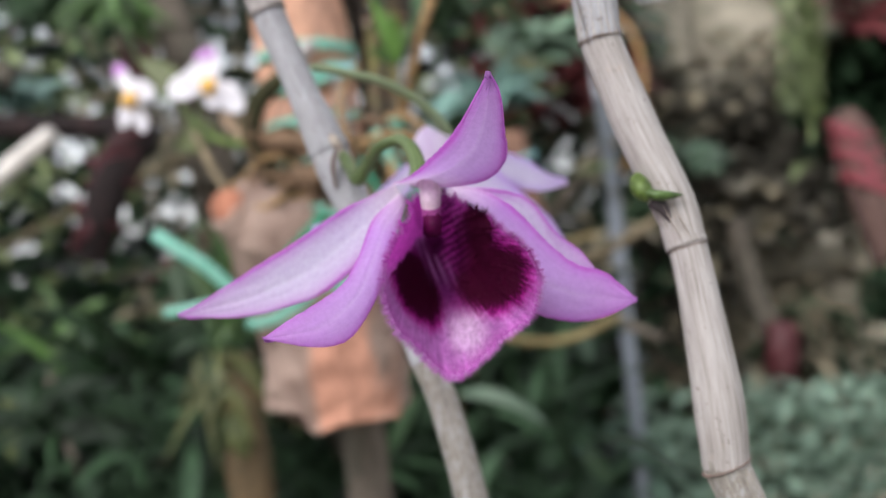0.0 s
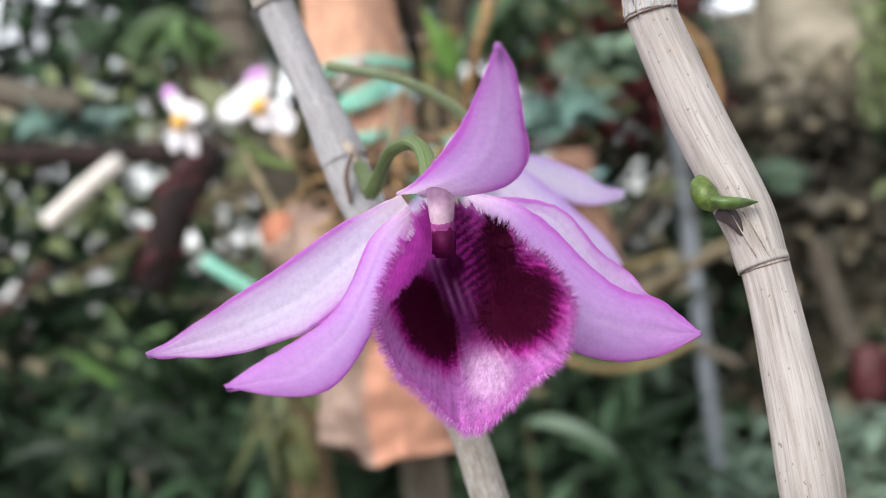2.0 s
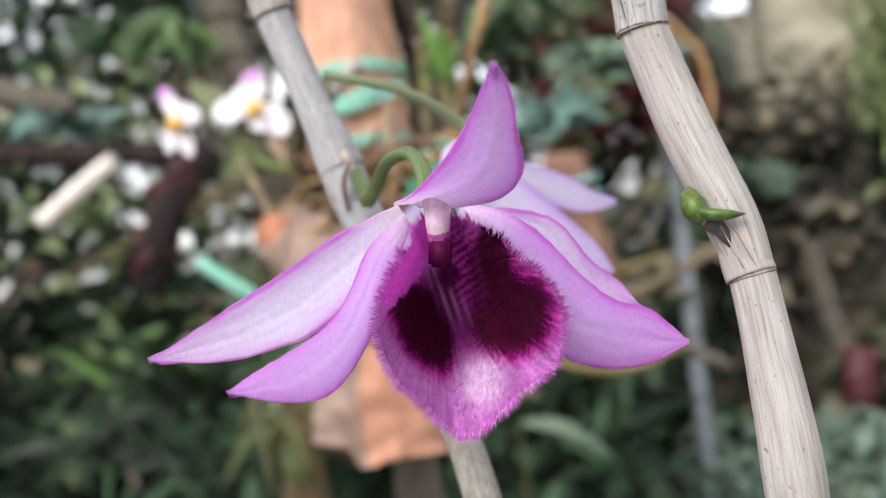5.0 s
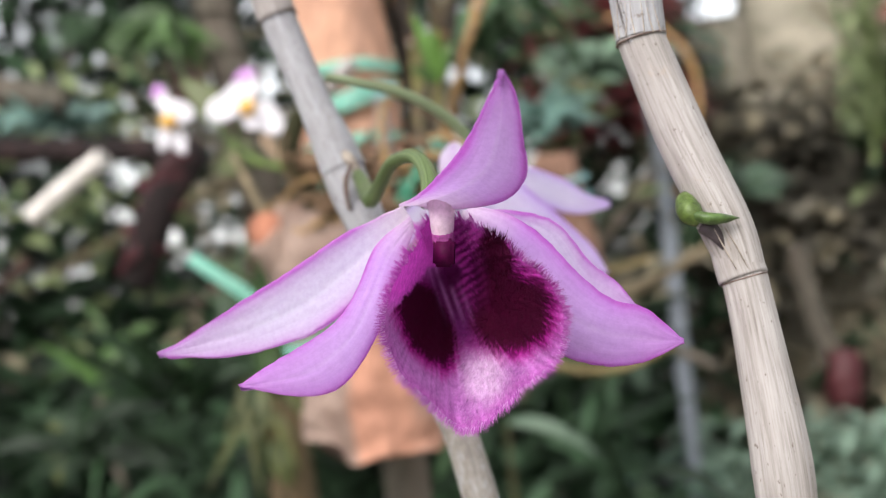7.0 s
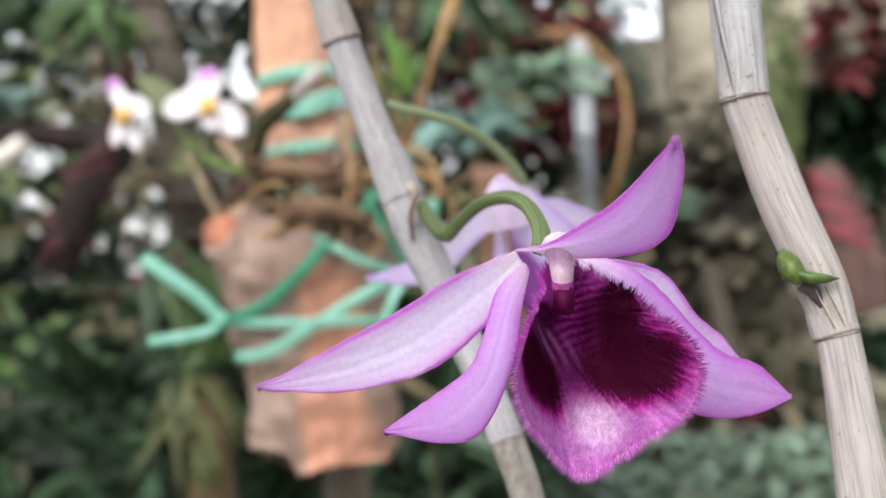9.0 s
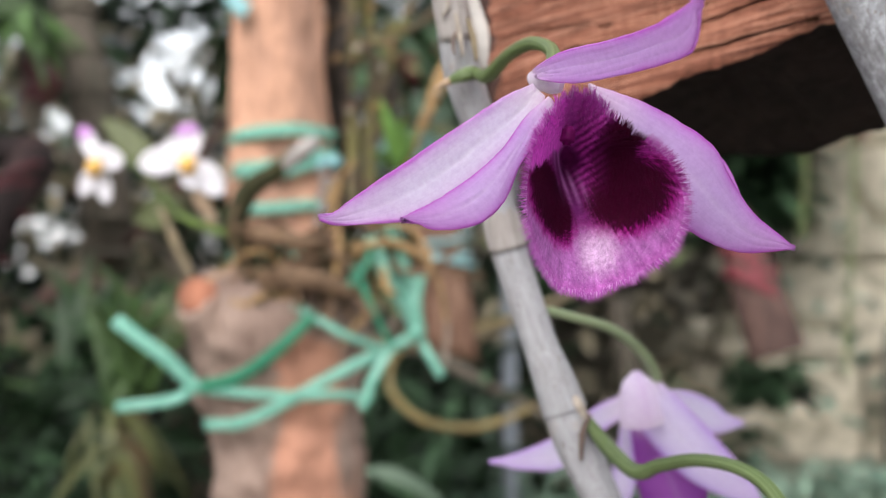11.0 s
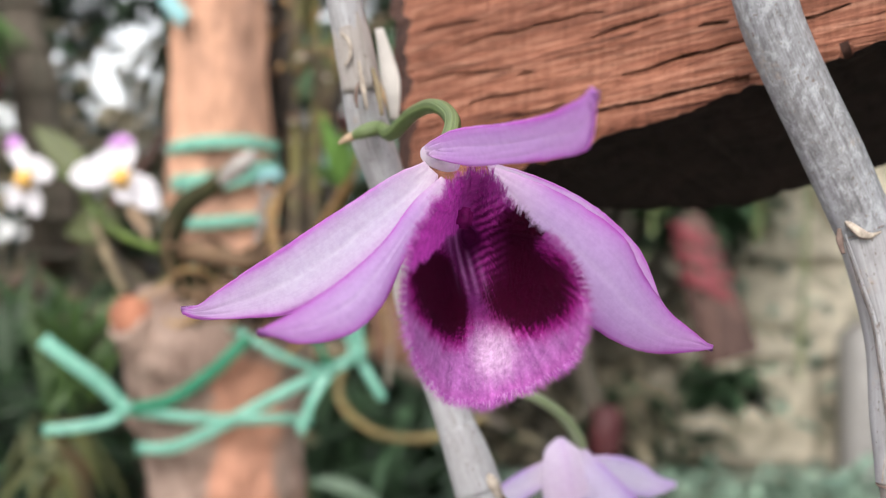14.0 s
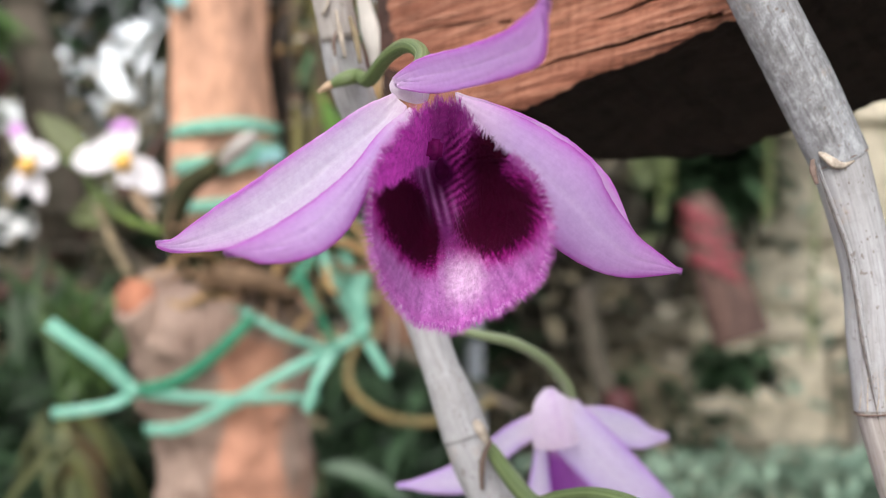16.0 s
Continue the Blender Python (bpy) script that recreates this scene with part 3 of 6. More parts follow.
def lip(throat, rim, parent, half, centre, deep=0.75, seed=0, hairs=1, lean=(0.0, 0.0)):
    """The lip: a velvety trumpet from the throat to a fringed rim (rim control points run once round)."""
    R = np.array(rim, float)
    k = len(R)
    n, m = 220, 84
    loop = spline(np.vstack([R[-1:], R, R[:2]]), (k + 2) * 40)
    seg = len(loop) / (k + 2)
    ring = np.array([loop[int(round(seg * (1 + k * j / n)))] for j in range(n)])
    T = np.array(throat)
    cx, cz = centre
    ymid = R[:, 1].mean()
    bm = bmesh.new()
    lay = bm.loops.layers.float_color.new("pigment")
    rows, cols = [], []
    for i in range(m):
        s = i / (m - 1)
        row, cr = [], []
        for j in range(n):
            th = 2 * math.pi * j / n
            d = ring[j] - T
            lat = 0.10 + 0.90 * s
            ax = s ** deep
            p = T + np.array((d[0] * lat, d[1] * ax, d[2] * lat))
            rip = 0.0006 * noise.noise(Vector((math.cos(th) * 3, math.sin(th) * 3, seed))) * s ** 3 + 0.0004 * noise.noise(Vector((math.cos(th) * 11, math.sin(th) * 11, seed + 4))) * s ** 5
            p = p + np.array((0, rip - 0.0006 * noise.noise(Vector((p[0] * 300, p[2] * 300, seed))), 0))
            lobe = 0.00045 * noise.noise(Vector((math.cos(th) * 7, math.sin(th) * 7, seed + 2))) + 0.00032 * noise.noise(Vector((math.cos(th) * 19, math.sin(th) * 19, seed + 6)))
            p = p + d * np.array((1, 0, 1)) / (np.linalg.norm(d) + 1e-9) * lobe * s ** 6
            crown = smoothstep(0.35, 1.0, (p[2] - cz) / half) * s ** 4
            p = p + crown * 0.0009 * np.array([noise.noise(Vector((math.cos(th) * 15 + q * 7, math.sin(th) * 15, seed))) for q in range(3)])
            row.append(p)
            dy = p[1] - ymid
            k2 = 1 / (1 + max(0, dy) * 8.5)
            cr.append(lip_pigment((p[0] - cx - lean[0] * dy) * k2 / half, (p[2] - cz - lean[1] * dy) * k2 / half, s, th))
        rows.append(row)
        cols.append(cr)
    vs = [[bm.verts.new(v) for v in r] for r in rows]
    for i in range(m - 1):
        for j in range(n):
            q = (j + 1) % n
            f = bm.faces.new((vs[i][j], vs[i + 1][j], vs[i + 1][q], vs[i][q]))
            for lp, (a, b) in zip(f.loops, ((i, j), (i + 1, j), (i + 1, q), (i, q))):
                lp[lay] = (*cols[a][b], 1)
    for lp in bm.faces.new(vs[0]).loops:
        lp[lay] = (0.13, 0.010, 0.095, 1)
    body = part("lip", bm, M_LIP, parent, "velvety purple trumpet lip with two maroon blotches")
    # fringe of fine hairs on the rim and the outer face
    rnd = random.Random(seed + 5)
    hb = bmesh.new()
    hl = hb.loops.layers.float_color.new("pigment")
    mid = R.mean(axis=0)
    for q in range(13000 if hairs else 0):
        j = rnd.randrange(n)
        rimmed = q < 4200
        i = m - 1 if rimmed else int((m - 1) * (0.40 + 0.60 * rnd.random() ** 0.7))
        p = rows[i][j] + (rows[i][(j + 1) % n] - rows[i][j]) * rnd.random()
        out = (rows[i][j] - mid) * np.array((1, 0, 1))
        out /= np.linalg.norm(out) + 1e-9
        way = out * (1.0 if rimmed else 0.55) + np.array((0, -0.55 - 0.5 * rnd.random(), 0)) + 0.35 * np.array([rnd.uniform(-1, 1) for _ in range(3)])
        way /= np.linalg.norm(way)
        ln = (0.0012 if rimmed else 0.00065) * rnd.uniform(0.35, 1.3)
        side = np.cross(way, (0, 1, 0.1))
        side /= np.linalg.norm(side) + 1e-9
        w = 0.000042
        lit = smoothstep(0.15, 0.7, sum(cols[i][j]))
        c = lerp3(cols[i][j], (0.72, 0.48, 0.75) if rnd.random() < 0.30 else (0.40, 0.09, 0.41), (0.5 if rimmed else 0.28) * lit)
        f = hb.faces.new([hb.verts.new(p - side * w), hb.verts.new(p + side * w), hb.verts.new(p + way * ln)])
        for lp in f.loops:
            lp[hl] = (*c, 1)
    if hairs:
        tagged(part("fringe", hb, M_LIP, body, "fine purple fringe hairs"), kind="stuff")
    return body


def orchid(label, tepals, lip_args, column, anther, pedicel, ped_r, col_r=(0.0021, 0.0016, 0.0014, 0.0011), ovary=None, stalk=None):
    o = thing("orchid_flower", label, "flower", "flowers on the hanging cane")
    for nm, st, kw, mat, lb in tepals:
        part(nm, tepal(st, **kw), mat, o, lb)
    if lip_args:
        lip(parent=o, **lip_args)
    if column:
        part("column", tube(column, col_r, 14, 14, rough=0.12), M_COLUMN, o, "short thick whitish column")
        part("column_front", tube(column[-2:] + [tuple(b + (b - a) * 0.35 for a, b in zip(column[-2], column[-1]))], [0.0012, 0.0012, 0.0009], 10, 14, rough=0.25, seed=2), M_COLUMN_FRONT, o, "speckled magenta front of the column")
    if ovary:
        part("chin", tube(ovary, [0.0006, 0.0012, 0.0013, 0.0009], 16, 14, rough=0.1), M_PETAL_PALE, o, "rounded whitish chin behind the lip")
    if anther:
        bm = bmesh.new()
        bmesh.ops.create_cube(bm, size=1, matrix=Matrix.Translation(anther[:3]) @ Matrix.Rotation(radians(8), 4, 'Y') @ Matrix.Diagonal((0.0025 * anther[3], 0.0016, 0.0034 * anther[3], 1)))
        bmesh.ops.bevel(bm, geom=bm.edges[:], offset=0.0004, segments=3, affect='EDGES')
        part("anther_cap", bm, anther[4], o, "dark purple anther cap")
    part("pedicel", tube(pedicel, ped_r, 44, 18, ridges=0.10), stalk or M_PEDICEL, o, "curved ribbed green flower stalk")
    return o


# ---- ground and the garden's edges ----
# ground out of view, its paleness chosen as fill light from below
bm = bmesh.new()
bmesh.ops.create_grid(bm, x_segments=60, y_segments=60, size=30)
for v in bm.verts:
    v.co.z = 0.04 * noise.noise(v.co * 0.8)
tagged(part("ground", bm, M_BOUNCE_GROUND), "unseen ground made pale to bounce light upward", "ground", kind="structure")


def leaf_bm(bm, base, way, up, length, width, bend=0.3, n=4, fold=0.25):
    """One pointed leaf blade added to a mesh."""
    way, up = Vector(way).normalized(), Vector(up)
    side = way.cross(up)
    side = side.normalized() if side.length > 1e-4 else Vector((1, 0, 0))
    up = side.cross(way)
    rows = []
    for i in range(n + 1):
        t = i / n
        c = Vector(base) + way * length * t - Vector((0, 0, 1)) * bend * length * t * t
        w = width * 0.5 * (math.sin(math.pi * min(1, 0.08 + 0.92 * t)) ** 0.7 if t < 1 else 0.02)
        rows.append([c - side * w + up * w * fold, c, c + side * w + up * w * fold])
    vs = [[bm.verts.new(p) for p in r] for r in rows]
    for a, b in zip(vs, vs[1:]):
        for j in (0, 1):
            bm.faces.new((a[j], a[j + 1], b[j + 1], b[j]))


def foliage(name, label, mat, count, box, length, width, seed, category="foliage", keep=None, bend=0.3, hang=0.0, whole=False):
    """A mass of small leaves in a box of the plan, sparse where keep says so."""
    rnd = random.Random(seed)
    bm = bmesh.new()
    (x0, x1), (y0, y1), (z0, z1) = box
    made = 0
    while made < count:
        p = Vector((rnd.uniform(x0, x1), rnd.uniform(y0, y1), rnd.uniform(z0, z1)))
        made += 1
        clump = noise.noise(p * 3.1 + Vector((seed, 0, 0))) + 0.5 * noise.noise(p * 8)
        a = rnd.uniform(0, 2 * math.pi)
        way = Vector((math.cos(a), math.sin(a) - 0.3, rnd.uniform(-0.7, 0.8) - hang))
        spots = [p, p + way * 0.4 * length, p + way * 0.8 * length] if whole else [p]
        if clump < (max(keep(q) for q in spots) if keep else -0.2):
            continue
        leaf_bm(bm, p, way, (0, -0.4, 1), length * rnd.uniform(0.5, 1.3), width * rnd.uniform(0.6, 1.3), bend, 3)
    return tagged(part(name, bm, mat), label, category, kind="stuff")


SKY_GAPS = [(-0.66, 1.90, 0.13, 0.14), (-0.84, 1.79, 0.05, 0.05), (-1.37, 2.13, 0.10, 0.10), (-0.92, 1.94, 0.05, 0.05)]
SKY_HOLES = [(-0.83, 1.53, 0.020, 0.020), (-0.91, 1.55, 0.018, 0.018), (-1.01, 1.565, 0.020, 0.034), (-1.11, 1.70, 0.024, 0.019), (-1.12, 1.625, 0.022, 0.020)]


def gaps(p):
    """Dense shrubbery, with a few openings to the bright sky: centre and half-size of each on the plane two metres off."""
    x, z = 0.02 + (p.x - 0.02) * 2 / p.y, 1.47 + (p.z - 1.47) * 2 / p.y
    g = max(math.exp(-((x - a) / c) ** 4 - ((z - b) / d) ** 4) for a, b, c, d in SKY_GAPS)
    hole = smoothstep(0.0, 0.10, noise.noise(Vector((x * 15, z * 15, 2.0))) - 0.12)
    clear = max(math.exp(-((x - a) / c) ** 4 - ((z - b) / d) ** 4) for a, b, c, d in SKY_HOLES)
    return -0.80 + 2.2 * max(g * hole, clear)


foliage("shrubbery", "dark dense garden shrubbery behind the hanging plants", M_CROWN, 29000, ((-2.4, 0.10), (1.5, 2.6), (0.5, 2.6)), 0.085, 0.034, 11, keep=gaps, whole=True)
foliage("shrubbery", "mid-green leafy undergrowth below the hanging plants", M_CROWN, 4400, ((-1.3, 0.0), (1.05, 1.7), (0.75, 1.36)), 0.085, 0.018, 12)
foliage("creeper", "blue-green small-leaved creeper at the foot of the wall", M_CROWN_BLUE, 4200, ((-0.06, 1.3), (1.34, 1.52), (1.02, 1.22)), 0.030, 0.014, 13, keep=lambda p: 0.16 + 12.0 * max(0, p.z - 1.175))
foliage("creeper", "pale mint creeper trailing along the foot of the wall", M_CROWN_MINT, 1700, ((0.02, 0.62), (1.34, 1.42), (1.06, 1.205)), 0.024, 0.010, 27, keep=lambda p: -0.06 + 0.30 * math.sin(p.z * 150 + 5 * p.x) + 3.0 * max(0, p.z - 1.18))
foliage("creeper", "dark low leaves under the creeper", M_CROWN, 2800, ((0.0, 1.3), (1.42, 1.60), (0.55, 1.15)), 0.05, 0.022, 24)
foliage("creeper", "blue-green creeper leaves in patches against the wall", M_CROWN_BLUE, 300, ((0.1, 1.1), (1.75, 1.86), (1.2, 1.9)), 0.045, 0.024, 14, keep=lambda p: 0.12)
foliage("creeper", "dark tangled creeper hanging over the wall", M_CROWN, 800, ((0.02, 0.50), (1.66, 1.86), (1.34, 1.80)), 0.06, 0.028, 18, keep=lambda p: 0.16)
foliage("creeper", "dark green creeper low on the wall", M_CROWN, 520, ((0.24, 0.46), (1.66, 1.86), (1.12, 1.46)), 0.055, 0.024, 28, keep=lambda p: 0.04)
# added leaves bring the bright stones down to a grey-brown wall tone
foliage("creeper", "grey-brown leaves added to tone the wall down", M_CROWN_WALL_TONE, 2600, ((0.22, 0.37), (1.68, 1.84), (1.38, 1.63)), 0.032, 0.015, 29, keep=lambda p: -0.12)
foliage("creeper", "grey-brown leaves added to tone the wall down", M_CROWN_WALL_TONE, 2800, ((0.06, 0.30), (1.70, 1.84), (1.12, 1.66)), 0.030, 0.015, 34, keep=lambda p: -0.15)
foliage("creeper", "dry brown creeper tangled on the wall", M_CROWN_DRY, 1500, ((0.02, 0.46), (1.64, 1.86), (1.15, 1.78)), 0.05, 0.02, 19, keep=lambda p: 0.05)
# two added leaf clumps stand in for shade beside and under the tied log
foliage("creeper", "dark leaves put in as shade on the wall", M_CROWN, 380, ((0.16, 0.30), (1.68, 1.80), (1.28, 1.56)), 0.06, 0.028, 20, keep=lambda p: -0.1)
foliage("creeper", "dark leaves put in as the shadow under the tied log", M_CROWN, 190, ((0.40, 0.49), (1.62, 1.72), (1.262, 1.305)), 0.05, 0.022, 30, keep=lambda p: -0.3)
# more added leaves, darkening the stones below the tied log
foliage("creeper", "dry brown leaves added to darken the wall low down", M_CROWN_DRY, 260, ((0.30, 0.44), (1.62, 1.76), (1.14, 1.27)), 0.045, 0.018, 32, keep=lambda p: -0.05)
foliage("creeper", "pale grey-green leaves hanging on the wall", M_CROWN_DIM, 70, ((0.28, 0.345), (1.60, 1.66), (1.40, 1.50)), 0.03, 0.016, 33, keep=lambda p: 0.0)
# added leaf clump stands in for a black shaded gap on the wall
DG = (0.4216, 1.7200, 1.6074)
foliage("creeper", "dark leaves put in as a black shaded gap on the wall", M_CROWN, 700, ((DG[0] - 0.08, DG[0] + 0.09), (1.66, 1.78), (DG[2] - 0.09, DG[2] + 0.09)), 0.06, 0.028, 23, keep=lambda p: -0.3)
foliage("shrub", "dry brown twiggy shrub with withered leaves", M_CROWN_DRY, 1500, ((-1.1, 0.04), (1.32, 1.55), (1.36, 1.80)), 0.05, 0.020, 21, keep=lambda p: 0.10)
foliage("shrub", "pale yellow-green leaves in the shrubbery", M_CROWN_PALE, 700, ((-1.1, 0.04), (1.30, 1.50), (1.36, 1.80)), 0.045, 0.018, 22, keep=lambda p: 0.14)
foliage("shrub", "dark red leafy shrub", M_CROWN_RED, 380, ((-0.14, 0.07), (1.40, 1.6), (1.60, 1.80)), 0.05, 0.03, 15)
foliage("shrub", "dark red leafy shrub by the wall", M_CROWN_RED, 500, ((0.36, 0.60), (1.55, 1.7), (1.68, 1.95)), 0.05, 0.03, 16)
foliage("hanging_plant", "pale green trailing plant hanging before the wall", M_CROWN_DIM, 480, ((0.29, 0.345), (1.60, 1.66), (1.58, 2.0)), 0.02, 0.010, 17, hang=1.2)

# dark bank added behind the shrubs to block the bright sky low down
bm = bmesh.new()
bmesh.ops.create_grid(bm, x_segments=60, y_segments=14, size=1)
for v in bm.verts:
    x, t = v.co.x, (v.co.y + 1) / 2
    v.co = (x * 7, 2.9 + 1.2 * t + 0.15 * noise.noise(Vector((x * 20, t * 5, 0))), 1.40 * t ** 0.6 + 0.08 * noise.noise(Vector((x * 30, t * 4, 3))))
tagged(part("backdrop", bm, M_SOIL), "dark bank added behind the shrubs to block the low sky", "bank", kind="structure")

# ---- stone wall ----
WALL_Y = 1.9
wall = thing("wall_east", "old beige stone block wall with mossy joints", "wall", kind="structure", at=(0, 0, 0))
bm = bmesh.new()
bmesh.ops.create_cube(bm, size=1, matrix=Matrix.Translation((0.115, WALL_Y + 0.13, 0.86)) @ Matrix.Diagonal((0.13, 0.2, 1.72, 1)))
bmesh.ops.create_cube(bm, size=1, matrix=Matrix.Translation((1.765, WALL_Y + 0.13, 1.06)) @ Matrix.Diagonal((3.17, 0.2, 2.12, 1)))
part("core", bm, M_MORTAR, wall, "mossy mortar")


def stone_mesh(seed):
    rnd = random.Random(seed)
    bm = bmesh.new()
    bmesh.ops.create_cube(bm, size=1)
    bmesh.ops.bevel(bm, geom=bm.edges[:], offset=0.06, segments=2, affect='EDGES')
    for v in bm.verts:
        v.co += Vector((rnd.uniform(-.02, .02), rnd.uniform(-.06, .06), rnd.uniform(-.02, .02)))
    me = bpy.data.meshes.new("stone")
    bm.to_mesh(me)
    bm.free()
    me.materials.append(M_STONE)
    return me


stones = [stone_mesh(s) for s in range(6)]
rnd = random.Random(4)
z = 0.75
row = 0
while z < 2.15:
    hgt = rnd.uniform(0.16, 0.23)
    x = 0.06 + rnd.uniform(0, 0.08)
    while x < 1.75:
        wd = rnd.uniform(0.24, 0.44)
        hs = hgt
        if z + hgt > 1.80 and x < 0.18:
            wd = min(wd, max(0.06, 0.18 - x))
        if x < 0.17:
            hs = min(hgt, 1.825 + 0.04 * smoothstep(0.06, 0.16, x) + rnd.uniform(-0.02, 0.015) - z)
            if hs < 0.03:
                x += 0.06
                continue
        ob = new("stone", stones[rnd.randrange(6)])
        ob.parent = wall
        ob.matrix_basis = Matrix.Translation((x + wd / 2, WALL_Y + rnd.uniform(-0.006, 0.012), z + hs / 2)) @ Matrix.Diagonal((wd - 0.007, 0.10, hs - 0.007, 1))
        x += wd
    z += hgt

# ---- timber above the upper flower ----

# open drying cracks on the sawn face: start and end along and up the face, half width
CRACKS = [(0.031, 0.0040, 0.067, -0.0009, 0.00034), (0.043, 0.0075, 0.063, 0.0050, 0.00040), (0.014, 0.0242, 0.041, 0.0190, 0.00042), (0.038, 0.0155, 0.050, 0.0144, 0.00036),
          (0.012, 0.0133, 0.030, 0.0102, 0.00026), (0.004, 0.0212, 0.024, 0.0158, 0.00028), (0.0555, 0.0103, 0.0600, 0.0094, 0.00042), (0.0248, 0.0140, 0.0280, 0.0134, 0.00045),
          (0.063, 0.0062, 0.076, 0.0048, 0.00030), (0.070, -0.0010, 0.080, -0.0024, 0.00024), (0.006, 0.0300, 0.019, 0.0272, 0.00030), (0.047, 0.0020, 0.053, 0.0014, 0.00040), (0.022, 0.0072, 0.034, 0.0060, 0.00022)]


def beam():
    axis = (Vector((0.787, -0.567, 0.245))).normalized()
    back = Vector((0.55, 0.78, -0.25))
    back = (back - axis * back.dot(axis)).normalized()
    up = back.cross(axis).normalized()
    if up.z < 0:
        up = -up
    L, D, H = 0.34, 0.045, 0.075
    bm = bmesh.new()
    xs = [0.0004 * k for k in range(250)] + [0.1 + (L - 0.1) * k / 60 for k in range(61)]
    nx = len(xs) - 1
    hs = [0.00028 * k for k in range(1, 143)] + [0.04 + (H - 0.04) * k / 5 for k in range(1, 6)]
    prof = [(0, -0.0017)] + [(0, h) for h in hs] + [(D * k / 6, H) for k in range(1, 7)] + [(D, H * (1 - k / 8)) for k in range(1, 9)] + [(D * (1 - k / 8), 0) for k in range(1, 8)]
    rows = []
    cracked = set()
    for i, x in enumerate(xs):
        row = []
        for j, (d, h) in enumerate(prof):
            g = 0.00030 * noise.noise(Vector((x * 40, d * 300, h * 420))) + 0.00016 * noise.noise(Vector((x * 90, d * 900, h * 900)))
            edge = (0.0007 * noise.noise(Vector((x * 110, 1 + d * 40, 2))) + 0.0006 * noise.noise(Vector((x * 480, 4 + d * 60, 2)))) if h <= 0 else 0.0
            worn = 0.004 * math.exp(-x / 0.004) * noise.noise(Vector((h * 200, d * 200, 7)))
            if d == 0:
                g += 0.00007 * noise.noise(Vector((x * 130, 3, h * 2600)))
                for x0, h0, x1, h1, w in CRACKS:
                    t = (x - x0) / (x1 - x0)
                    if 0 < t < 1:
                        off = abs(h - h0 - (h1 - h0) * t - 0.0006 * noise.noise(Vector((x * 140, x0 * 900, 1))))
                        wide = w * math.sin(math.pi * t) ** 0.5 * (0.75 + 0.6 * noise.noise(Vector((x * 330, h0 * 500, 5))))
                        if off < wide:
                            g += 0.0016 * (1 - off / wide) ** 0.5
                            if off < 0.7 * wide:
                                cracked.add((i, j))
            dd = d * (0.25 + 0.75 * smoothstep(0.0, 0.045, x))
            row.append((x + worn, dd + g * (1 if d < D else -1), h + edge + g * (h > 0)))
        rows.append(row)
    vs = grid_faces(bm, rows, None, True)
    bm.faces.new(vs[0])
    bm.faces.new(vs[-1][::-1])
    bmesh.ops.recalc_face_normals(bm, faces=bm.faces)
    bm.faces.ensure_lookup_table()
    np_ = len(prof)
    for i in range(nx):
        for j in range(np_):
            if i < 6 + 7 * noise.noise(Vector((prof[j][1] * 260, prof[j][0] * 260, 3))):
                bm.faces[i * np_ + j].material_index = 2
            # shade inside the open cracks is coloured in with the dark end material
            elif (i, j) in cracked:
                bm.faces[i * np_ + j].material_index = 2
            # back and underside get the painted shade colour
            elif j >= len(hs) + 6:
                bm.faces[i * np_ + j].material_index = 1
    bm.faces[nx * np_].material_index = 2
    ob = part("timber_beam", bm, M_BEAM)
    ob.data.materials.append(M_BEAM_UNDER_SHADE)
    ob.data.materials.append(M_BEAM_END_AND_SHADE)
    start = Vector((-0.0069, 0.1760, 1.5082))
    ob.matrix_world = Matrix.Translation(start) @ Matrix((axis, back, up)).transposed().to_4x4()
    return tagged(ob, "rough-sawn red-brown timber, its underside coloured dark for shade", "beam")


beam()

# ---- the two hanging canes ----
def joint(parent, c, tan, r, label="dark ring at the cane joint"):
    t = Vector(tan).normalized() * 0.00008
    c = Vector(c)
    part("joint_ring", tube([c - t, c, c + t], [r * 0.99, r * 1.008, r * 0.99], 6, 26, ridges=0.03), M_JOINT, parent, label)


def sheath(parent, pts, r, mat, seed, label):
    """A papery sheath round the cane, a little wider than it, frayed at its lower rim."""
    bm = tube(pts, [r * 0.82, r * 0.98, r * 1.02], 16, 28, ridges=0.035, rough=0.05, seed=seed, cap=False)
    bm.verts.ensure_lookup_table()
    part("sheath", solid(bm, 0.00008), mat, parent, label)


CANE_C = [(-0.0172, 0.1500, 1.5569), (-0.0152, 0.1510, 1.5410), (-0.0130, 0.1522, 1.5289), (-0.0110, 0.1550, 1.5181), (-0.0082, 0.1580, 1.5094), (-0.0066, 0.1620, 1.5031), (-0.0036, 0.1642, 1.4899),
          (0.0015, 0.1645, 1.4739), (0.0065, 0.1630, 1.4596), (0.0134, 0.1595, 1.4436), (0.0194, 0.1562, 1.4293), (0.0241, 0.1540, 1.4154), (0.0268, 0.1530, 1.4027), (0.0296, 0.1520, 1.3843)]
cane_c = thing("orchid_cane", "bare grey dried orchid cane carrying purple flowers", "cane", "hanging orchid canes")
JC = (0.0217, 0.1550, 1.4228)
part("stem", tube(CANE_C[:11] + [JC], [0.0027, 0.0027, 0.0027, 0.0031, 0.0029, 0.0030, 0.0032, 0.0031, 0.0037, 0.0030, 0.0027, 0.0028], 130, 30, ridges=0.03, rough=0.05, lump=0.10, seed=2), M_CANE_MID, cane_c)
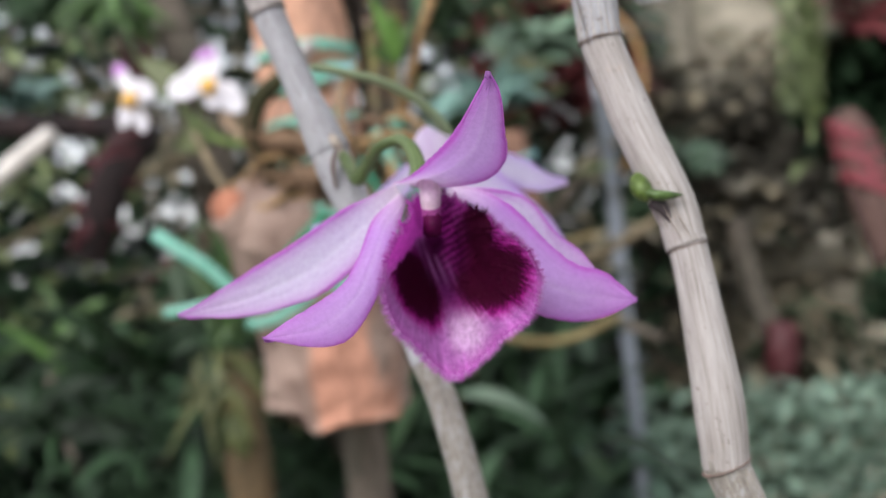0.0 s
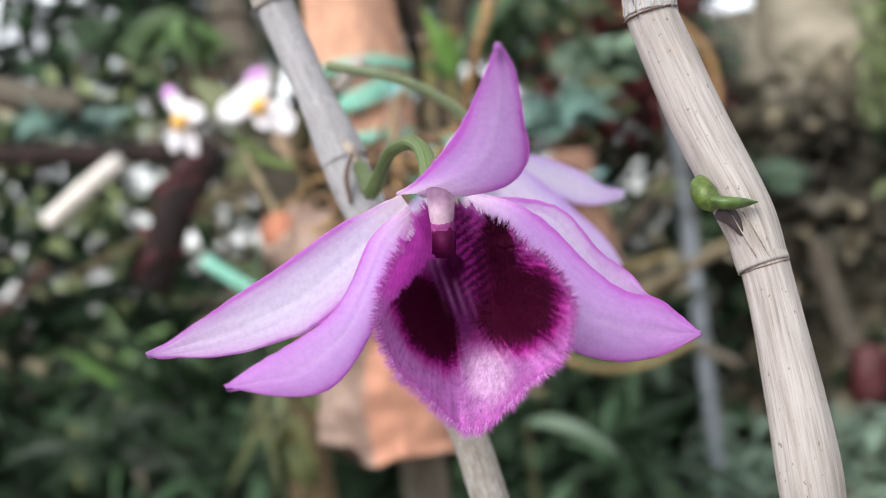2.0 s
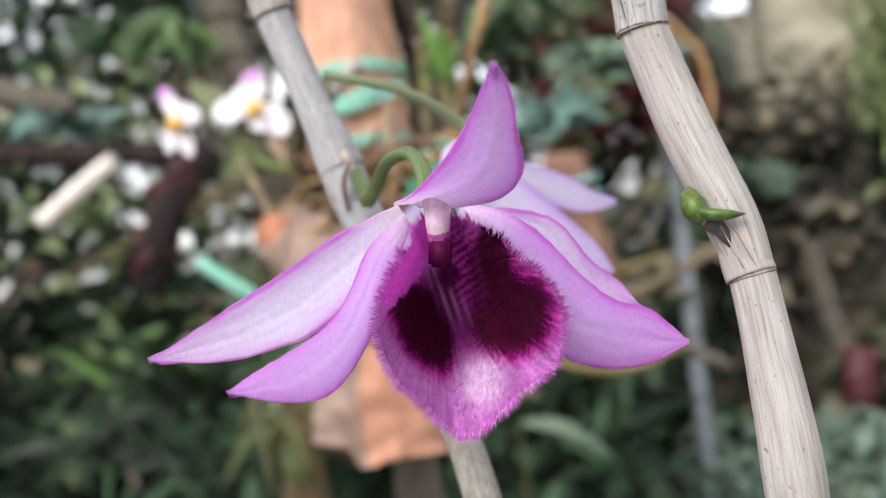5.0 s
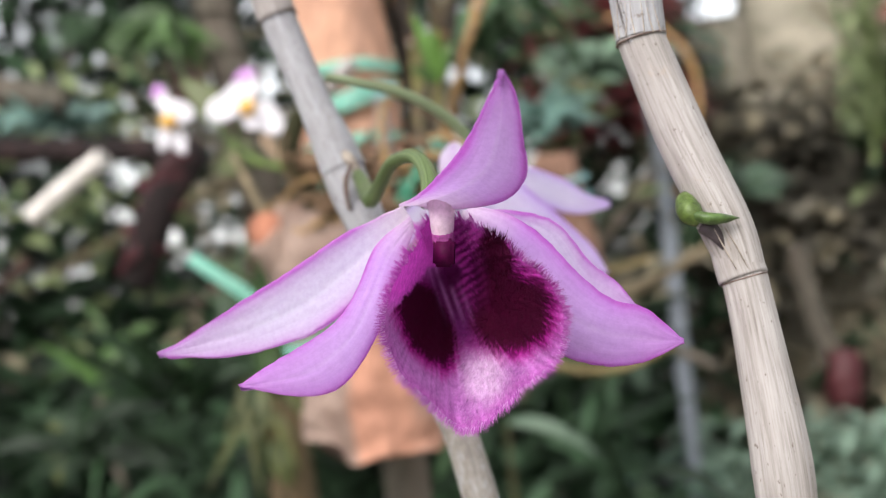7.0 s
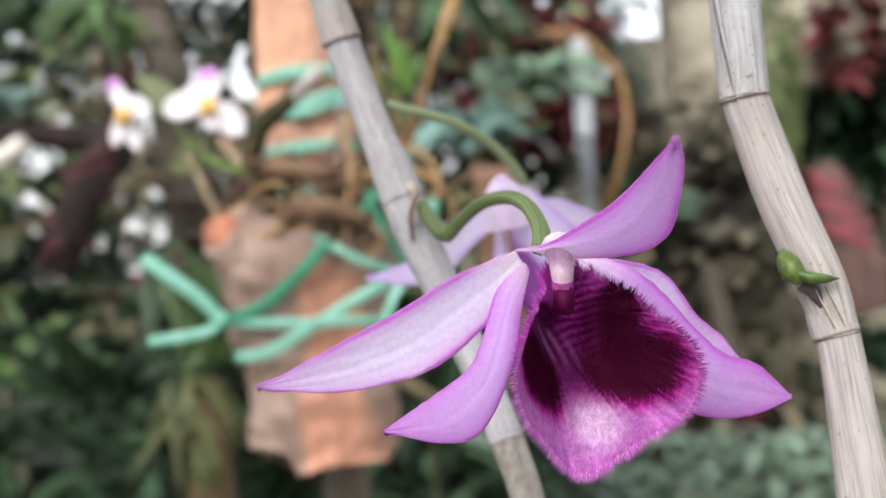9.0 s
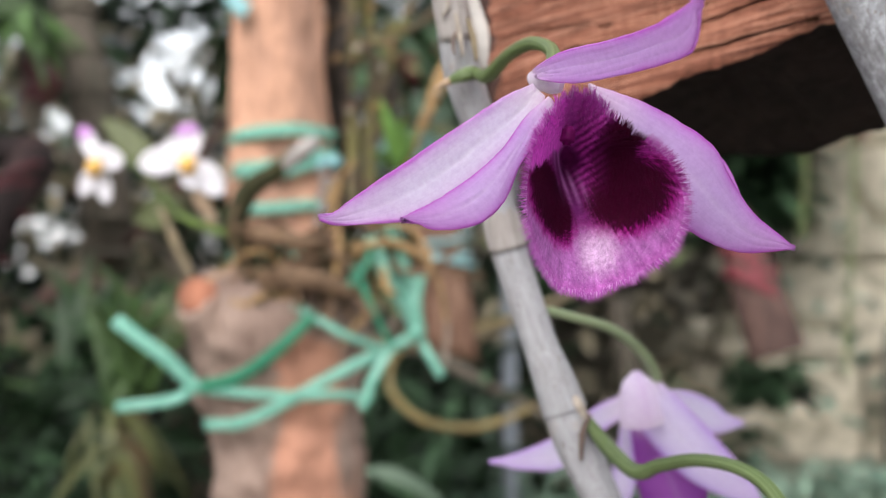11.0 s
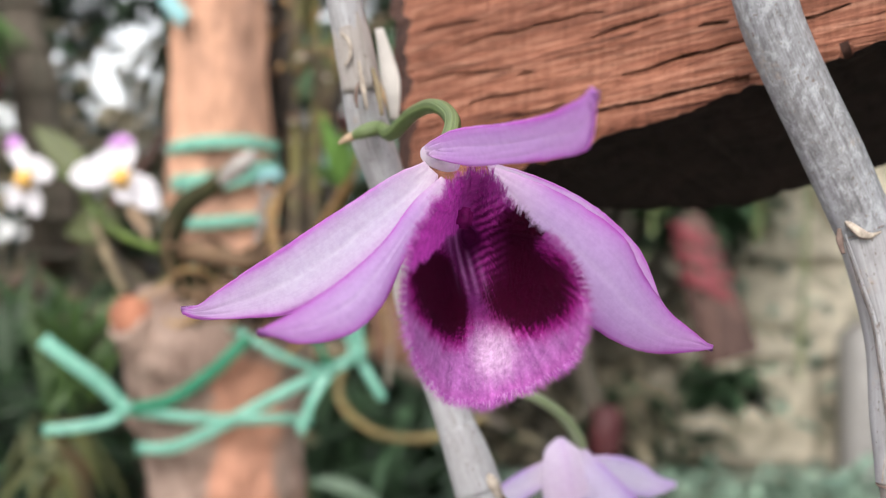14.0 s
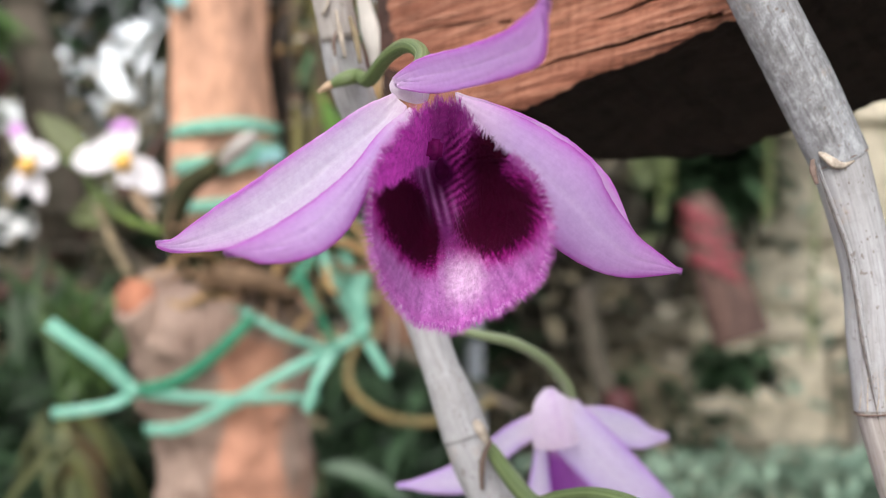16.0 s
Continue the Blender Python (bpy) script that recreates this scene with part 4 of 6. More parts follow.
part("stem", tube([JC] + CANE_C[11:], [0.0027, 0.0026, 0.0028, 0.0029], 40, 30, ridges=0.05, rough=0.05, lump=0.08, seed=2), M_CANE_STRIPED, cane_c, "dull grey-brown striped lower internode")
joint(cane_c, (-0.0034, 0.1642, 1.4899), (0.25, 0, -1), 0.0033)
joint(cane_c, JC, (0.3, 0, -1), 0.0028)
sheath(cane_c, [(-0.0055, 0.1631, 1.4984), (-0.0046, 0.1637, 1.4942), (-0.0036, 0.1642, 1.4901)], 0.0034, M_CANE, 3, "pale papery sheath above the joint")
sheath(cane_c, [(-0.0139, 0.1515, 1.5345), (-0.0131, 0.1520, 1.5297), (-0.0119, 0.1530, 1.5233)], 0.0029, M_CANE, 5, "torn papery sheath")
sheath(cane_c, [(0.0021, 0.1644, 1.4722), (0.0040, 0.1639, 1.4670), (0.0057, 0.1634, 1.4620)], 0.0037, M_CANE_MID, 7, "flared grey sheath above the flowering node")
part("node_scar", tube([(0.0062, 0.1617, 1.4656), (0.0076, 0.1611, 1.4637), (0.0091, 0.1614, 1.4612)], [0.0006, 0.0010, 0.0006], 18, 16, rough=0.5, lump=0.4, seed=8), M_SCAR, cane_c, "pale torn scar at the flowering node")
bract = part("bract", tube([(-0.0133, 0.1500, 1.5161), (-0.0114, 0.1495, 1.5168), (-0.0095, 0.1500, 1.5174), (-0.0081, 0.1510, 1.5173)], [0.0005, 0.0010, 0.0011, 0.0008], 16, 14, rough=0.1, seed=9), M_PEDICEL, cane_c, "small green bract at the node")
part("bract_tip", tube([(-0.0150, 0.1500, 1.5151), (-0.0141, 0.1500, 1.5157), (-0.0129, 0.1498, 1.5162)], [0.0002, 0.0005, 0.0007], 8, 10, rough=0.2), M_SHEATH, bract, "withered tan tip")

part("sheath_flake", strip([(-0.0120, 0.1492, 1.5269), (-0.0114, 0.1488, 1.5235), (-0.0108, 0.1492, 1.5199)], 0.0008, (0, -1, 0), 12, taper=0.7, fold=0.3), M_SCAR, cane_c, "yellowish lifted sheath fibre")
part("sheath_flake", strip([(-0.0101, 0.1500, 1.5261), (-0.0092, 0.1496, 1.5228), (-0.0087, 0.1500, 1.5192)], 0.0009, (0, -1, 0), 12, taper=0.6, fold=0.4), M_STEM, cane_c, "brown lifted sheath fibre")
part("node_dark_strip", strip([(-0.0121, 0.1490, 1.5237), (-0.0125, 0.1490, 1.5219), (-0.0123, 0.1492, 1.5201)], 0.0006, (0, -1, 0), 10, taper=0.7), M_JOINT, cane_c, "dark crack above the bract")
part("sheath_scar", strip([(-0.0146, 0.1490, 1.5309), (-0.0134, 0.1488, 1.5296), (-0.0132, 0.1488, 1.5276), (-0.0141, 0.1490, 1.5261)], 0.0005, (0, -1, 0), 14, taper=0.5), M_SCAR, cane_c, "pale brown scar rim")
part("dead_sheath", strip([(-0.0099, 0.1630, 1.5345), (-0.0087, 0.1625, 1.5293), (-0.0078, 0.1620, 1.5242), (-0.0076, 0.1625, 1.5201)], 0.0030, (0.3, -1, 0), 16, 0.5, taper=0.6), M_BATTEN, cane_c, "cream dead leaf sheath")
part("node_dark_strip", strip([(0.0092, 0.1577, 1.4628), (0.0080, 0.1575, 1.4602), (0.0077, 0.1579, 1.4576), (0.0077, 0.1584, 1.4552)], 0.0009, (0, -1, 0), 14, taper=0.5), M_JOINT, cane_c, "dark crack below the node")

CANE_R = [(0.0368, 0.1290, 1.5434), (0.0399, 0.1300, 1.5317), (0.0430, 0.1310, 1.5242), (0.0493, 0.1325, 1.5123), (0.0541, 0.1335, 1.5026), (0.0571, 0.1330, 1.4890), (0.0576, 0.1320, 1.4782), (0.0579, 0.1312, 1.4707), (0.0617, 0.1310, 1.4577), (0.0656, 0.1300, 1.4465),
          (0.0673, 0.1290, 1.4392), (0.0686, 0.1280, 1.4260), (0.0692, 0.1270, 1.4164), (0.0694, 0.1270, 1.4079), (0.0732, 0.1270, 1.3968), (0.0762, 0.1270, 1.3854)]


def above(pts, k, f=0.12):
    """A point a little way back up the path from its k-th point, where the next length is let into the one above."""
    return tuple(a + (b - a) * f for a, b in zip(pts[k], pts[k - 1]))


cane_r = thing("orchid_cane", "thick pale dried orchid cane with papery sheaths and a green bud", "cane", "hanging orchid canes")
part("stem", tube(CANE_R[:5], [0.0036, 0.0037, 0.0037, 0.0038, 0.0037], 60, 34, ridges=0.02, rough=0.04, lump=0.06, seed=4), M_CANE_OLD, cane_r, "weathered bluish-grey upper internode")
part("stem", tube([above(CANE_R, 4)] + CANE_R[4:8], [0.0030, 0.0035, 0.0032, 0.0033, 0.0032], 60, 34, ridges=0.025, rough=0.035, lump=0.06, seed=4), M_CANE_MID, cane_r, "grey middle internode")
part("stem", tube([above(CANE_R, 7)] + CANE_R[7:14], [0.0026, 0.0030, 0.0033, 0.0033, 0.0028, 0.0033, 0.0037, 0.0035], 120, 34, ridges=0.025, rough=0.035, lump=0.06, seed=4), M_CANE, cane_r)
part("stem", tube([above(CANE_R, 13)] + CANE_R[13:], [0.0030, 0.0034, 0.0033, 0.0034], 40, 34, ridges=0.04, rough=0.035, lump=0.06, seed=4), M_CANE_STRIPED, cane_r, "grey-brown striped lower internode")
# the ring at CANE_R[4] paints the shadow under the flared sheath
for c, tn, r in ((CANE_R[7], (0.15, 0, -1), 0.0033), (CANE_R[10], (0.20, -0.1, -1), 0.0029), (CANE_R[13], (0.3, 0, -1), 0.0037), (CANE_R[4], (0.4, 0, -1), 0.0037)):
    joint(cane_r, c, tn, r)
sheath(cane_r, [(0.0658, 0.1300, 1.4453), (0.0666, 0.1295, 1.4419), (0.0672, 0.1290, 1.4393)], 0.0030, M_CANE, 6, "grey papery sheath above the joint")
sheath(cane_r, [(0.0381, 0.1295, 1.5395), (0.0394, 0.1300, 1.5355), (0.0404, 0.1305, 1.5321)], 0.0037, M_CANE, 11, "pale papery sheath end")
part("sheath_edge", strip([(0.0505, 0.1313, 1.5038), (0.0509, 0.1302, 1.5031), (0.0520, 0.1298, 1.5021), (0.0531, 0.1297, 1.5017), (0.0546, 0.1300, 1.5022)], 0.0011, (0, -1, 0.2), 20, taper=0.8, fold=0.15), M_SCAR, cane_r, "tan torn sheath rim")
part("sheath_edge", strip([(0.0710, 0.1262, 1.4219), (0.0716, 0.1258, 1.4180), (0.0714, 0.1258, 1.4132)], 0.0008, (1, -0.6, 0), 14, taper=0.8), M_SHEATH, cane_r, "orange-brown peeling sheath edge")
RIDGE = [(0.0501, 0.1299, 1.5018), (0.0524, 0.1299, 1.4951), (0.0538, 0.1299, 1.4909), (0.0547, 0.1297, 1.4852), (0.0555, 0.1292, 1.4782), (0.0568, 0.1284, 1.4700)]
part("sheath_fold", tube(RIDGE, [0.00010, 0.00022, 0.00020, 0.00026, 0.00020, 0.00008], 40, 8, rough=0.4, lump=0.3, seed=3), M_CANE_MID, cane_r, "curled pale margin of the split sheath")
# dark tube that draws the shadow beside the curled sheath margin
part("fold_shade", tube([(x - 0.00034, y + 0.00012, z) for x, y, z in RIDGE], [0.00004, 0.00016, 0.00013, 0.00018, 0.00016, 0.00005], 40, 8, rough=0.5, lump=0.4, seed=6), M_FOLD_SHADE, cane_r, "dark line painting the shade beside the sheath margin")
# flat dark strip paints the shade of the hollow under the rim
part("node_dark_strip", strip([(0.0497, 0.1308, 1.5026), (0.0496, 0.1304, 1.5012), (0.0500, 0.1302, 1.4994)], 0.0008, (-0.3, -1, 0), 12, taper=0.5), M_JOINT, cane_r, "dark strip drawn as the shade under the sheath rim")
bud = part("bud", tube([(0.0613, 0.1288, 1.4503), (0.0613, 0.1270, 1.4492), (0.0618, 0.1260, 1.4479), (0.0629, 0.1259, 1.4468)], [0.0005, 0.0013, 0.0015, 0.0009], 24, 18, rough=0.10), M_BUD, cane_r, "small plump green bud")
part("bud_leaf", tube([(0.0620, 0.1257, 1.4476), (0.0637, 0.1249, 1.4470), (0.0656, 0.1252, 1.4468), (0.0674, 0.1262, 1.4467)], [0.0010, 0.0011, 0.0008, 0.00004], 24, 14, flat=0.7, rough=0.08, seed=4), M_BUD_TIP, bud, "pointed darker green inner scale")
part("bud_scale", strip([(0.0620, 0.1252, 1.4483), (0.0621, 0.1247, 1.4474), (0.0618, 0.1256, 1.4463)], 0.00040, (0, -1, 0), 10), M_LEAF_OLIVE, bud, "pale scale margin")
part("node_fold", strip([(0.0643, 0.1258, 1.4457), (0.0655, 0.1256, 1.4428), (0.0664, 0.1256, 1.4406)], 0.00010, (0, -1, 0), 12, taper=0.8), M_SCAR, cane_r, "fine crease from bud to joint")
part("node_fold", strip([(0.0656, 0.1258, 1.4458), (0.0668, 0.1257, 1.4431), (0.0678, 0.1262, 1.4405)], 0.00010, (0, -1, 0), 12, taper=0.8), M_SCAR, cane_r, "fine crease from bud to joint")
for k in range(7):
    q = -1.25 + 0.36 * k
    top = Vector((0.0577 + 0.0030 * math.sin(q * 0.8), 0.1318 - 0.0034 * math.cos(q * 0.8), 1.4765 + 0.0012 * math.sin(k * 2.1)))
    low = Vector((0.0579 + 0.0033 * math.sin(q), 0.1312 - 0.0033 * math.cos(q), 1.4709))
    part("wrinkle", tube([top, (top + low) / 2 + Vector((0.0002 * math.sin(k * 3.7), -0.0001, 0)), low], [0.00002, 0.00005, 0.00009], 12, 8), M_SCAR, cane_r, "fine wrinkle in the papery sheath")
part("bud_scar", tube([(0.0632, 0.1272, 1.4463), (0.0644, 0.1268, 1.4450), (0.0654, 0.1272, 1.4428)], [0.0012, 0.0009, 0.0002], 12, 10, rough=0.3), M_BUD_DARK, bud, "dark grey scar below the bud")

# ---- flower A: lower flower facing the viewer ----
A_TEPALS = []
A_TEPALS.append(("petal", [(0.0447, 0.1225, 1.4460, 0.0011, 0.0000, 0.0025), (0.0395, 0.1215, 1.4484, 0.0011, 0.0000, 0.0022), (0.0347, 0.1200, 1.4505, 0.0002, 0.0000, 0.0007)][::-1] + [(0.0474, 0.1235, 1.4402, 0.0019, 0.0000, 0.0032), (0.0510, 0.1235, 1.4382, 0.0014, 0.0000, 0.0022), (0.0543, 0.1230, 1.4375, 0.0000, 0.0000, 0.0001)], dict(cup=0.25, wave=0.05, seed=2), M_PETAL, "pale mauve petal"))
A_TEPALS.append(("petal", [(0.0281, 0.1195, 1.4515, -0.0005, 0.0000, 0.0010), (0.0249, 0.1190, 1.4489, -0.0012, 0.0000, 0.0021), (0.0211, 0.1180, 1.4461, -0.0017, -0.0000, 0.0032), (0.0153, 0.1165, 1.4424, -0.0016, 0.0000, 0.0037), (0.0091, 0.1160, 1.4400, -0.0016, 0.0000, 0.0031), (0.0024, 0.1160, 1.4382, -0.0013, 0.0000, 0.0020), (-0.0026, 0.1161, 1.4374, -0.0005, 0.0000, 0.0008), (-0.0056, 0.1161, 1.4371, -0.0001, 0.0000, 0.0001)], dict(cup=0.30, tip_cup=0.1, wave=0.02, seed=1), M_PETAL, "white-centred mauve petal"))
A_TEPALS.append(("sepal", [(0.0291, 0.1180, 1.4503, -0.0003, 0.0000, 0.0008), (0.0272, 0.1130, 1.4467, -0.0014, 0.0000, 0.0014), (0.0262, 0.1080, 1.4421, -0.0018, 0.0000, 0.0011), (0.0248, 0.1040, 1.4382, -0.0017, 0.0000, 0.0018), (0.0221, 0.1000, 1.4355, -0.0020, 0.0000, 0.0024), (0.0187, 0.0970, 1.4346, -0.0014, 0.0000, 0.0016), (0.0149, 0.0956, 1.4345, -0.0001, 0.0000, 0.0001)], dict(cup=-0.35, tip_cup=-0.2, wave=0.04, seed=4), M_PETAL_DEEP, "mauve lateral sepal"))
A_TEPALS.append(("sepal", [(0.0353, 0.1185, 1.4508, 0.0011, 0.0000, 0.0008), (0.0394, 0.1170, 1.4477, 0.0016, 0.0000, 0.0022), (0.0433, 0.1165, 1.4433, 0.0016, 0.0000, 0.0035), (0.0468, 0.1165, 1.4378, 0.0018, 0.0000, 0.0043), (0.0507, 0.1170, 1.4351, 0.0014, 0.0000, 0.0037), (0.0543, 0.1180, 1.4342, 0.0012, 0.0000, 0.0033), (0.0571, 0.1183, 1.4335, 0.0007, 0.0000, 0.0018), (0.0595, 0.1185, 1.4332, 0.0000, 0.0000, 0.0001)], dict(cup=-0.25, tip_cup=-0.1, wave=0.05, seed=5), M_PETAL_DEEP, "broad mauve lateral sepal"))
A_TEPALS.append(("dorsal_sepal", [(0.0299, 0.1175, 1.4523, -0.0021, 0.0000, 0.0006), (0.0364, 0.1120, 1.4529, -0.0041, -0.0010, 0.0010), (0.0412, 0.1060, 1.4547, -0.0042, -0.0000, 0.0012), (0.0439, 0.1000, 1.4577, -0.0026, 0.0000, 0.0008), (0.0454, 0.0960, 1.4607, -0.0014, 0.0000, 0.0002), (0.0460, 0.0936, 1.4627, -0.0001, 0.0000, 0.0000)], dict(cup=0.25, tip_cup=0.2, wave=0.03, seed=3), M_PETAL_DEEP, "upright mauve dorsal sepal"))
A_LIP = dict(lean=(-0.25, -0.07), throat=(0.0293, 0.1310, 1.4447), half=0.0096, centre=(0.0377, 1.4383), seed=1,
             rim=[(0.0355, 0.1170, 1.4497), (0.0397, 0.1120, 1.4475), (0.0432, 0.1085, 1.4448), (0.0461, 0.1060, 1.4424), (0.0476, 0.1050, 1.4397), (0.0477, 0.1052, 1.4373), (0.0468, 0.1062, 1.4348), (0.0449, 0.1080, 1.4325), (0.0418, 0.1098, 1.4306), (0.0393, 0.1115, 1.4287), (0.0368, 0.1128, 1.4266), (0.0344, 0.1130, 1.4259), (0.0324, 0.1120, 1.4273), (0.0307, 0.1098, 1.4302), (0.0287, 0.1070, 1.4338), (0.0281, 0.1052, 1.4377), (0.0287, 0.1052, 1.4411), (0.0298, 0.1065, 1.4441), (0.0312, 0.1100, 1.4470), (0.0314, 0.1160, 1.4500)])
orchid("mauve orchid flower with fringed maroon-throated lip, low on the cane", A_TEPALS, A_LIP,
       [(0.0330, 0.1180, 1.4529), (0.0333, 0.1160, 1.4512), (0.0334, 0.1150, 1.4492), (0.0333, 0.1152, 1.4476)], (0.0334, 0.1146, 1.4462, 1.0, M_ANTHER),
       [(0.0092, 0.1602, 1.4610), (0.0118, 0.1555, 1.4578), (0.0150, 0.1470, 1.4556), (0.0178, 0.1430, 1.4573), (0.0219, 0.1360, 1.4595), (0.0262, 0.1300, 1.4597), (0.0291, 0.1255, 1.4581), (0.0307, 0.1220, 1.4549), (0.0308, 0.1200, 1.4524)], [0.0010, 0.0013, 0.0012, 0.0010, 0.0009, 0.0009, 0.0010, 0.0011, 0.0012])

# ---- flower B: upper flower before the timber ----
B_TEPALS = []
B_TEPALS.append(("petal", [(0.0049, 0.1130, 1.5089, -0.0002, 0.0000, 0.0006), (0.0096, 0.1160, 1.5068, 0.0002, 0.0000, 0.0015), (0.0142, 0.1170, 1.5029, 0.0007, 0.0000, 0.0032), (0.0178, 0.1170, 1.4989, 0.0011, 0.0000, 0.0044), (0.0215, 0.1165, 1.4958, 0.0005, 0.0000, 0.0038), (0.0246, 0.1160, 1.4931, 0.0001, 0.0000, 0.0002)], dict(cup=0.2, wave=0.05, seed=7), M_PETAL, "pale mauve petal"))
B_TEPALS.append(("petal", [(-0.0013, 0.1120, 1.5087, -0.0007, 0.0000, 0.0007), (-0.0035, 0.1115, 1.5061, -0.0015, 0.0000, 0.0018), (-0.0074, 0.1110, 1.5030, -0.0018, 0.0000, 0.0023), (-0.0119, 0.1105, 1.4994, -0.0021, 0.0000, 0.0026), (-0.0170, 0.1102, 1.4962, -0.0018, 0.0000, 0.0026), (-0.0219, 0.1102, 1.4943, -0.0013, 0.0000, 0.0016), (-0.0255, 0.1102, 1.4934, -0.0004, 0.0000, 0.0007), (-0.0276, 0.1102, 1.4935, -0.0001, 0.0000, 0.0001)], dict(cup=0.25, tip_cup=0.1, wave=0.02, seed=8), M_PETAL, "white-centred mauve petal"))
B_TEPALS.append(("sepal", [(0.0003, 0.1110, 1.5072, -0.0004, 0.0000, 0.0006), (-0.0021, 0.1070, 1.5038, -0.0009, 0.0000, 0.0011), (-0.0047, 0.1030, 1.5001, -0.0011, 0.0000, 0.0008), (-0.0073, 0.0990, 1.4964, -0.0019, 0.0000, 0.0012), (-0.0102, 0.0960, 1.4939, -0.0021, 0.0000, 0.0014), (-0.0135, 0.0935, 1.4927, -0.0011, 0.0000, 0.0011), (-0.0162, 0.0924, 1.4927, -0.0001, 0.0000, 0.0001)], dict(cup=-0.35, tip_cup=-0.2, wave=0.04, seed=9), M_PETAL_MID_SHADE, "mauve lateral sepal"))
B_TEPALS.append(("sepal", [(0.0049, 0.1110, 1.5083, -0.0002, 0.0000, 0.0007), (0.0085, 0.1090, 1.5046, 0.0009, 0.0000, 0.0026), (0.0126, 0.1085, 1.5011, 0.0014, 0.0000, 0.0038), (0.0168, 0.1085, 1.4970, 0.0020, 0.0000, 0.0044), (0.0200, 0.1095, 1.4936, 0.0013, 0.0000, 0.0036), (0.0232, 0.1105, 1.4912, 0.0008, 0.0000, 0.0023), (0.0264, 0.1110, 1.4901, 0.0003, 0.0000, 0.0011), (0.0288, 0.1113, 1.4894, 0.0000, 0.0000, 0.0001)], dict(cup=-0.25, tip_cup=-0.1, wave=0.04, seed=10), M_PETAL_MID_SHADE, "broad mauve lateral sepal"))
B_TEPALS.append(("dorsal_sepal", [(-0.0016, 0.1122, 1.5106, -0.0001, 0.0000, 0.0004), (-0.0008, 0.1112, 1.5106, -0.0003, 0.0000, 0.0010), (0.0022, 0.1070, 1.5105, -0.0006, 0.0000, 0.0019), (0.0065, 0.1000, 1.5102, -0.0008, 0.0000, 0.0019), (0.0099, 0.0930, 1.5101, -0.0008, 0.0000, 0.0019), (0.0117, 0.0880, 1.5104, -0.0006, 0.0000, 0.0020), (0.0123, 0.0852, 1.5116, -0.0002, 0.0000, 0.0013), (0.0124, 0.0846, 1.5129, -0.0001, 0.0000, 0.0001)], dict(cup=0.22, tip_cup=0.05, wave=0.03, seed=11), M_PETAL_DEEP, "mauve dorsal sepal pointing outward"))
B_LIP = dict(lean=(0.0, -0.04), throat=(0.0028, 0.1240, 1.5024), half=0.0087, centre=(0.0051, 1.4954), seed=3,
             rim=[(0.0047, 0.1115, 1.5078), (0.0064, 0.1070, 1.5049), (0.0084, 0.1030, 1.5020), (0.0105, 0.1000, 1.5003), (0.0121, 0.0985, 1.4983), (0.0132, 0.0980, 1.4949), (0.0130, 0.0995, 1.4914), (0.0116, 0.1020, 1.4888), (0.0089, 0.1040, 1.4866), (0.0064, 0.1052, 1.4855), (0.0041, 0.1055, 1.4845), (0.0009, 0.1040, 1.4852), (-0.0013, 0.1020, 1.4874), (-0.0030, 0.0990, 1.4912), (-0.0034, 0.0975, 1.4958), (-0.0027, 0.0980, 1.4998), (-0.0015, 0.1010, 1.5024), (0.0002, 0.1050, 1.5049), (0.0018, 0.1105, 1.5074)])
orchid("mauve orchid flower with fringed maroon-throated lip, before the timber", B_TEPALS, B_LIP,
       None, (0.0024, 0.1148, 1.5034, 0.70, M_ANTHER_LIGHTENED),
       [(-0.0107, 0.1540, 1.5177), (-0.0090, 0.1500, 1.5174), (-0.0072, 0.1450, 1.5160), (-0.0042, 0.1370, 1.5176), (-0.0011, 0.1290, 1.5177), (0.0010, 0.1220, 1.5153), (0.0007, 0.1150, 1.5119), (-0.0002, 0.1125, 1.5106)], [0.0005, 0.0008, 0.0010, 0.0009, 0.0009, 0.0009, 0.0011, 0.0014], ovary=[(-0.0021, 0.1150, 1.5109), (-0.0014, 0.1145, 1.5104), (0.0004, 0.1135, 1.5096), (0.0016, 0.1130, 1.5093)])

# ---- flower C: behind the cane, seen from its back ----
C_TEPALS = []
C_TEPALS.append(("petal", [(0.0193, 0.1880, 1.4601, -0.0004, 0.0000, 0.0022), (0.0137, 0.1890, 1.4567, -0.0006, 0.0000, 0.0025), (0.0065, 0.1890, 1.4508, -0.0005, 0.0000, 0.0032), (-0.0000, 0.1885, 1.4492, -0.0005, 0.0000, 0.0019), (-0.0071, 0.1880, 1.4488, -0.0001, 0.0000, 0.0002)], dict(cup=0.2, wave=0.04, seed=12), M_PETAL_PALE, "pale mauve petal"))
C_TEPALS.append(("sepal", [(0.0211, 0.1845, 1.4647, 0.0032, 0.0000, 0.0014), (0.0237, 0.1836, 1.4604, 0.0039, 0.0000, 0.0021), (0.0288, 0.1850, 1.4544, 0.0040, 0.0000, 0.0029), (0.0350, 0.1870, 1.4481, 0.0035, 0.0000, 0.0030), (0.0411, 0.1890, 1.4434, 0.0022, 0.0000, 0.0019), (0.0456, 0.1900, 1.4400, 0.0002, 0.0000, 0.0002)], dict(cup=-0.45, tip_cup=-0.2, wave=0.03, seed=13), M_PETAL_PALE, "broad pale mauve sepal seen from behind"))
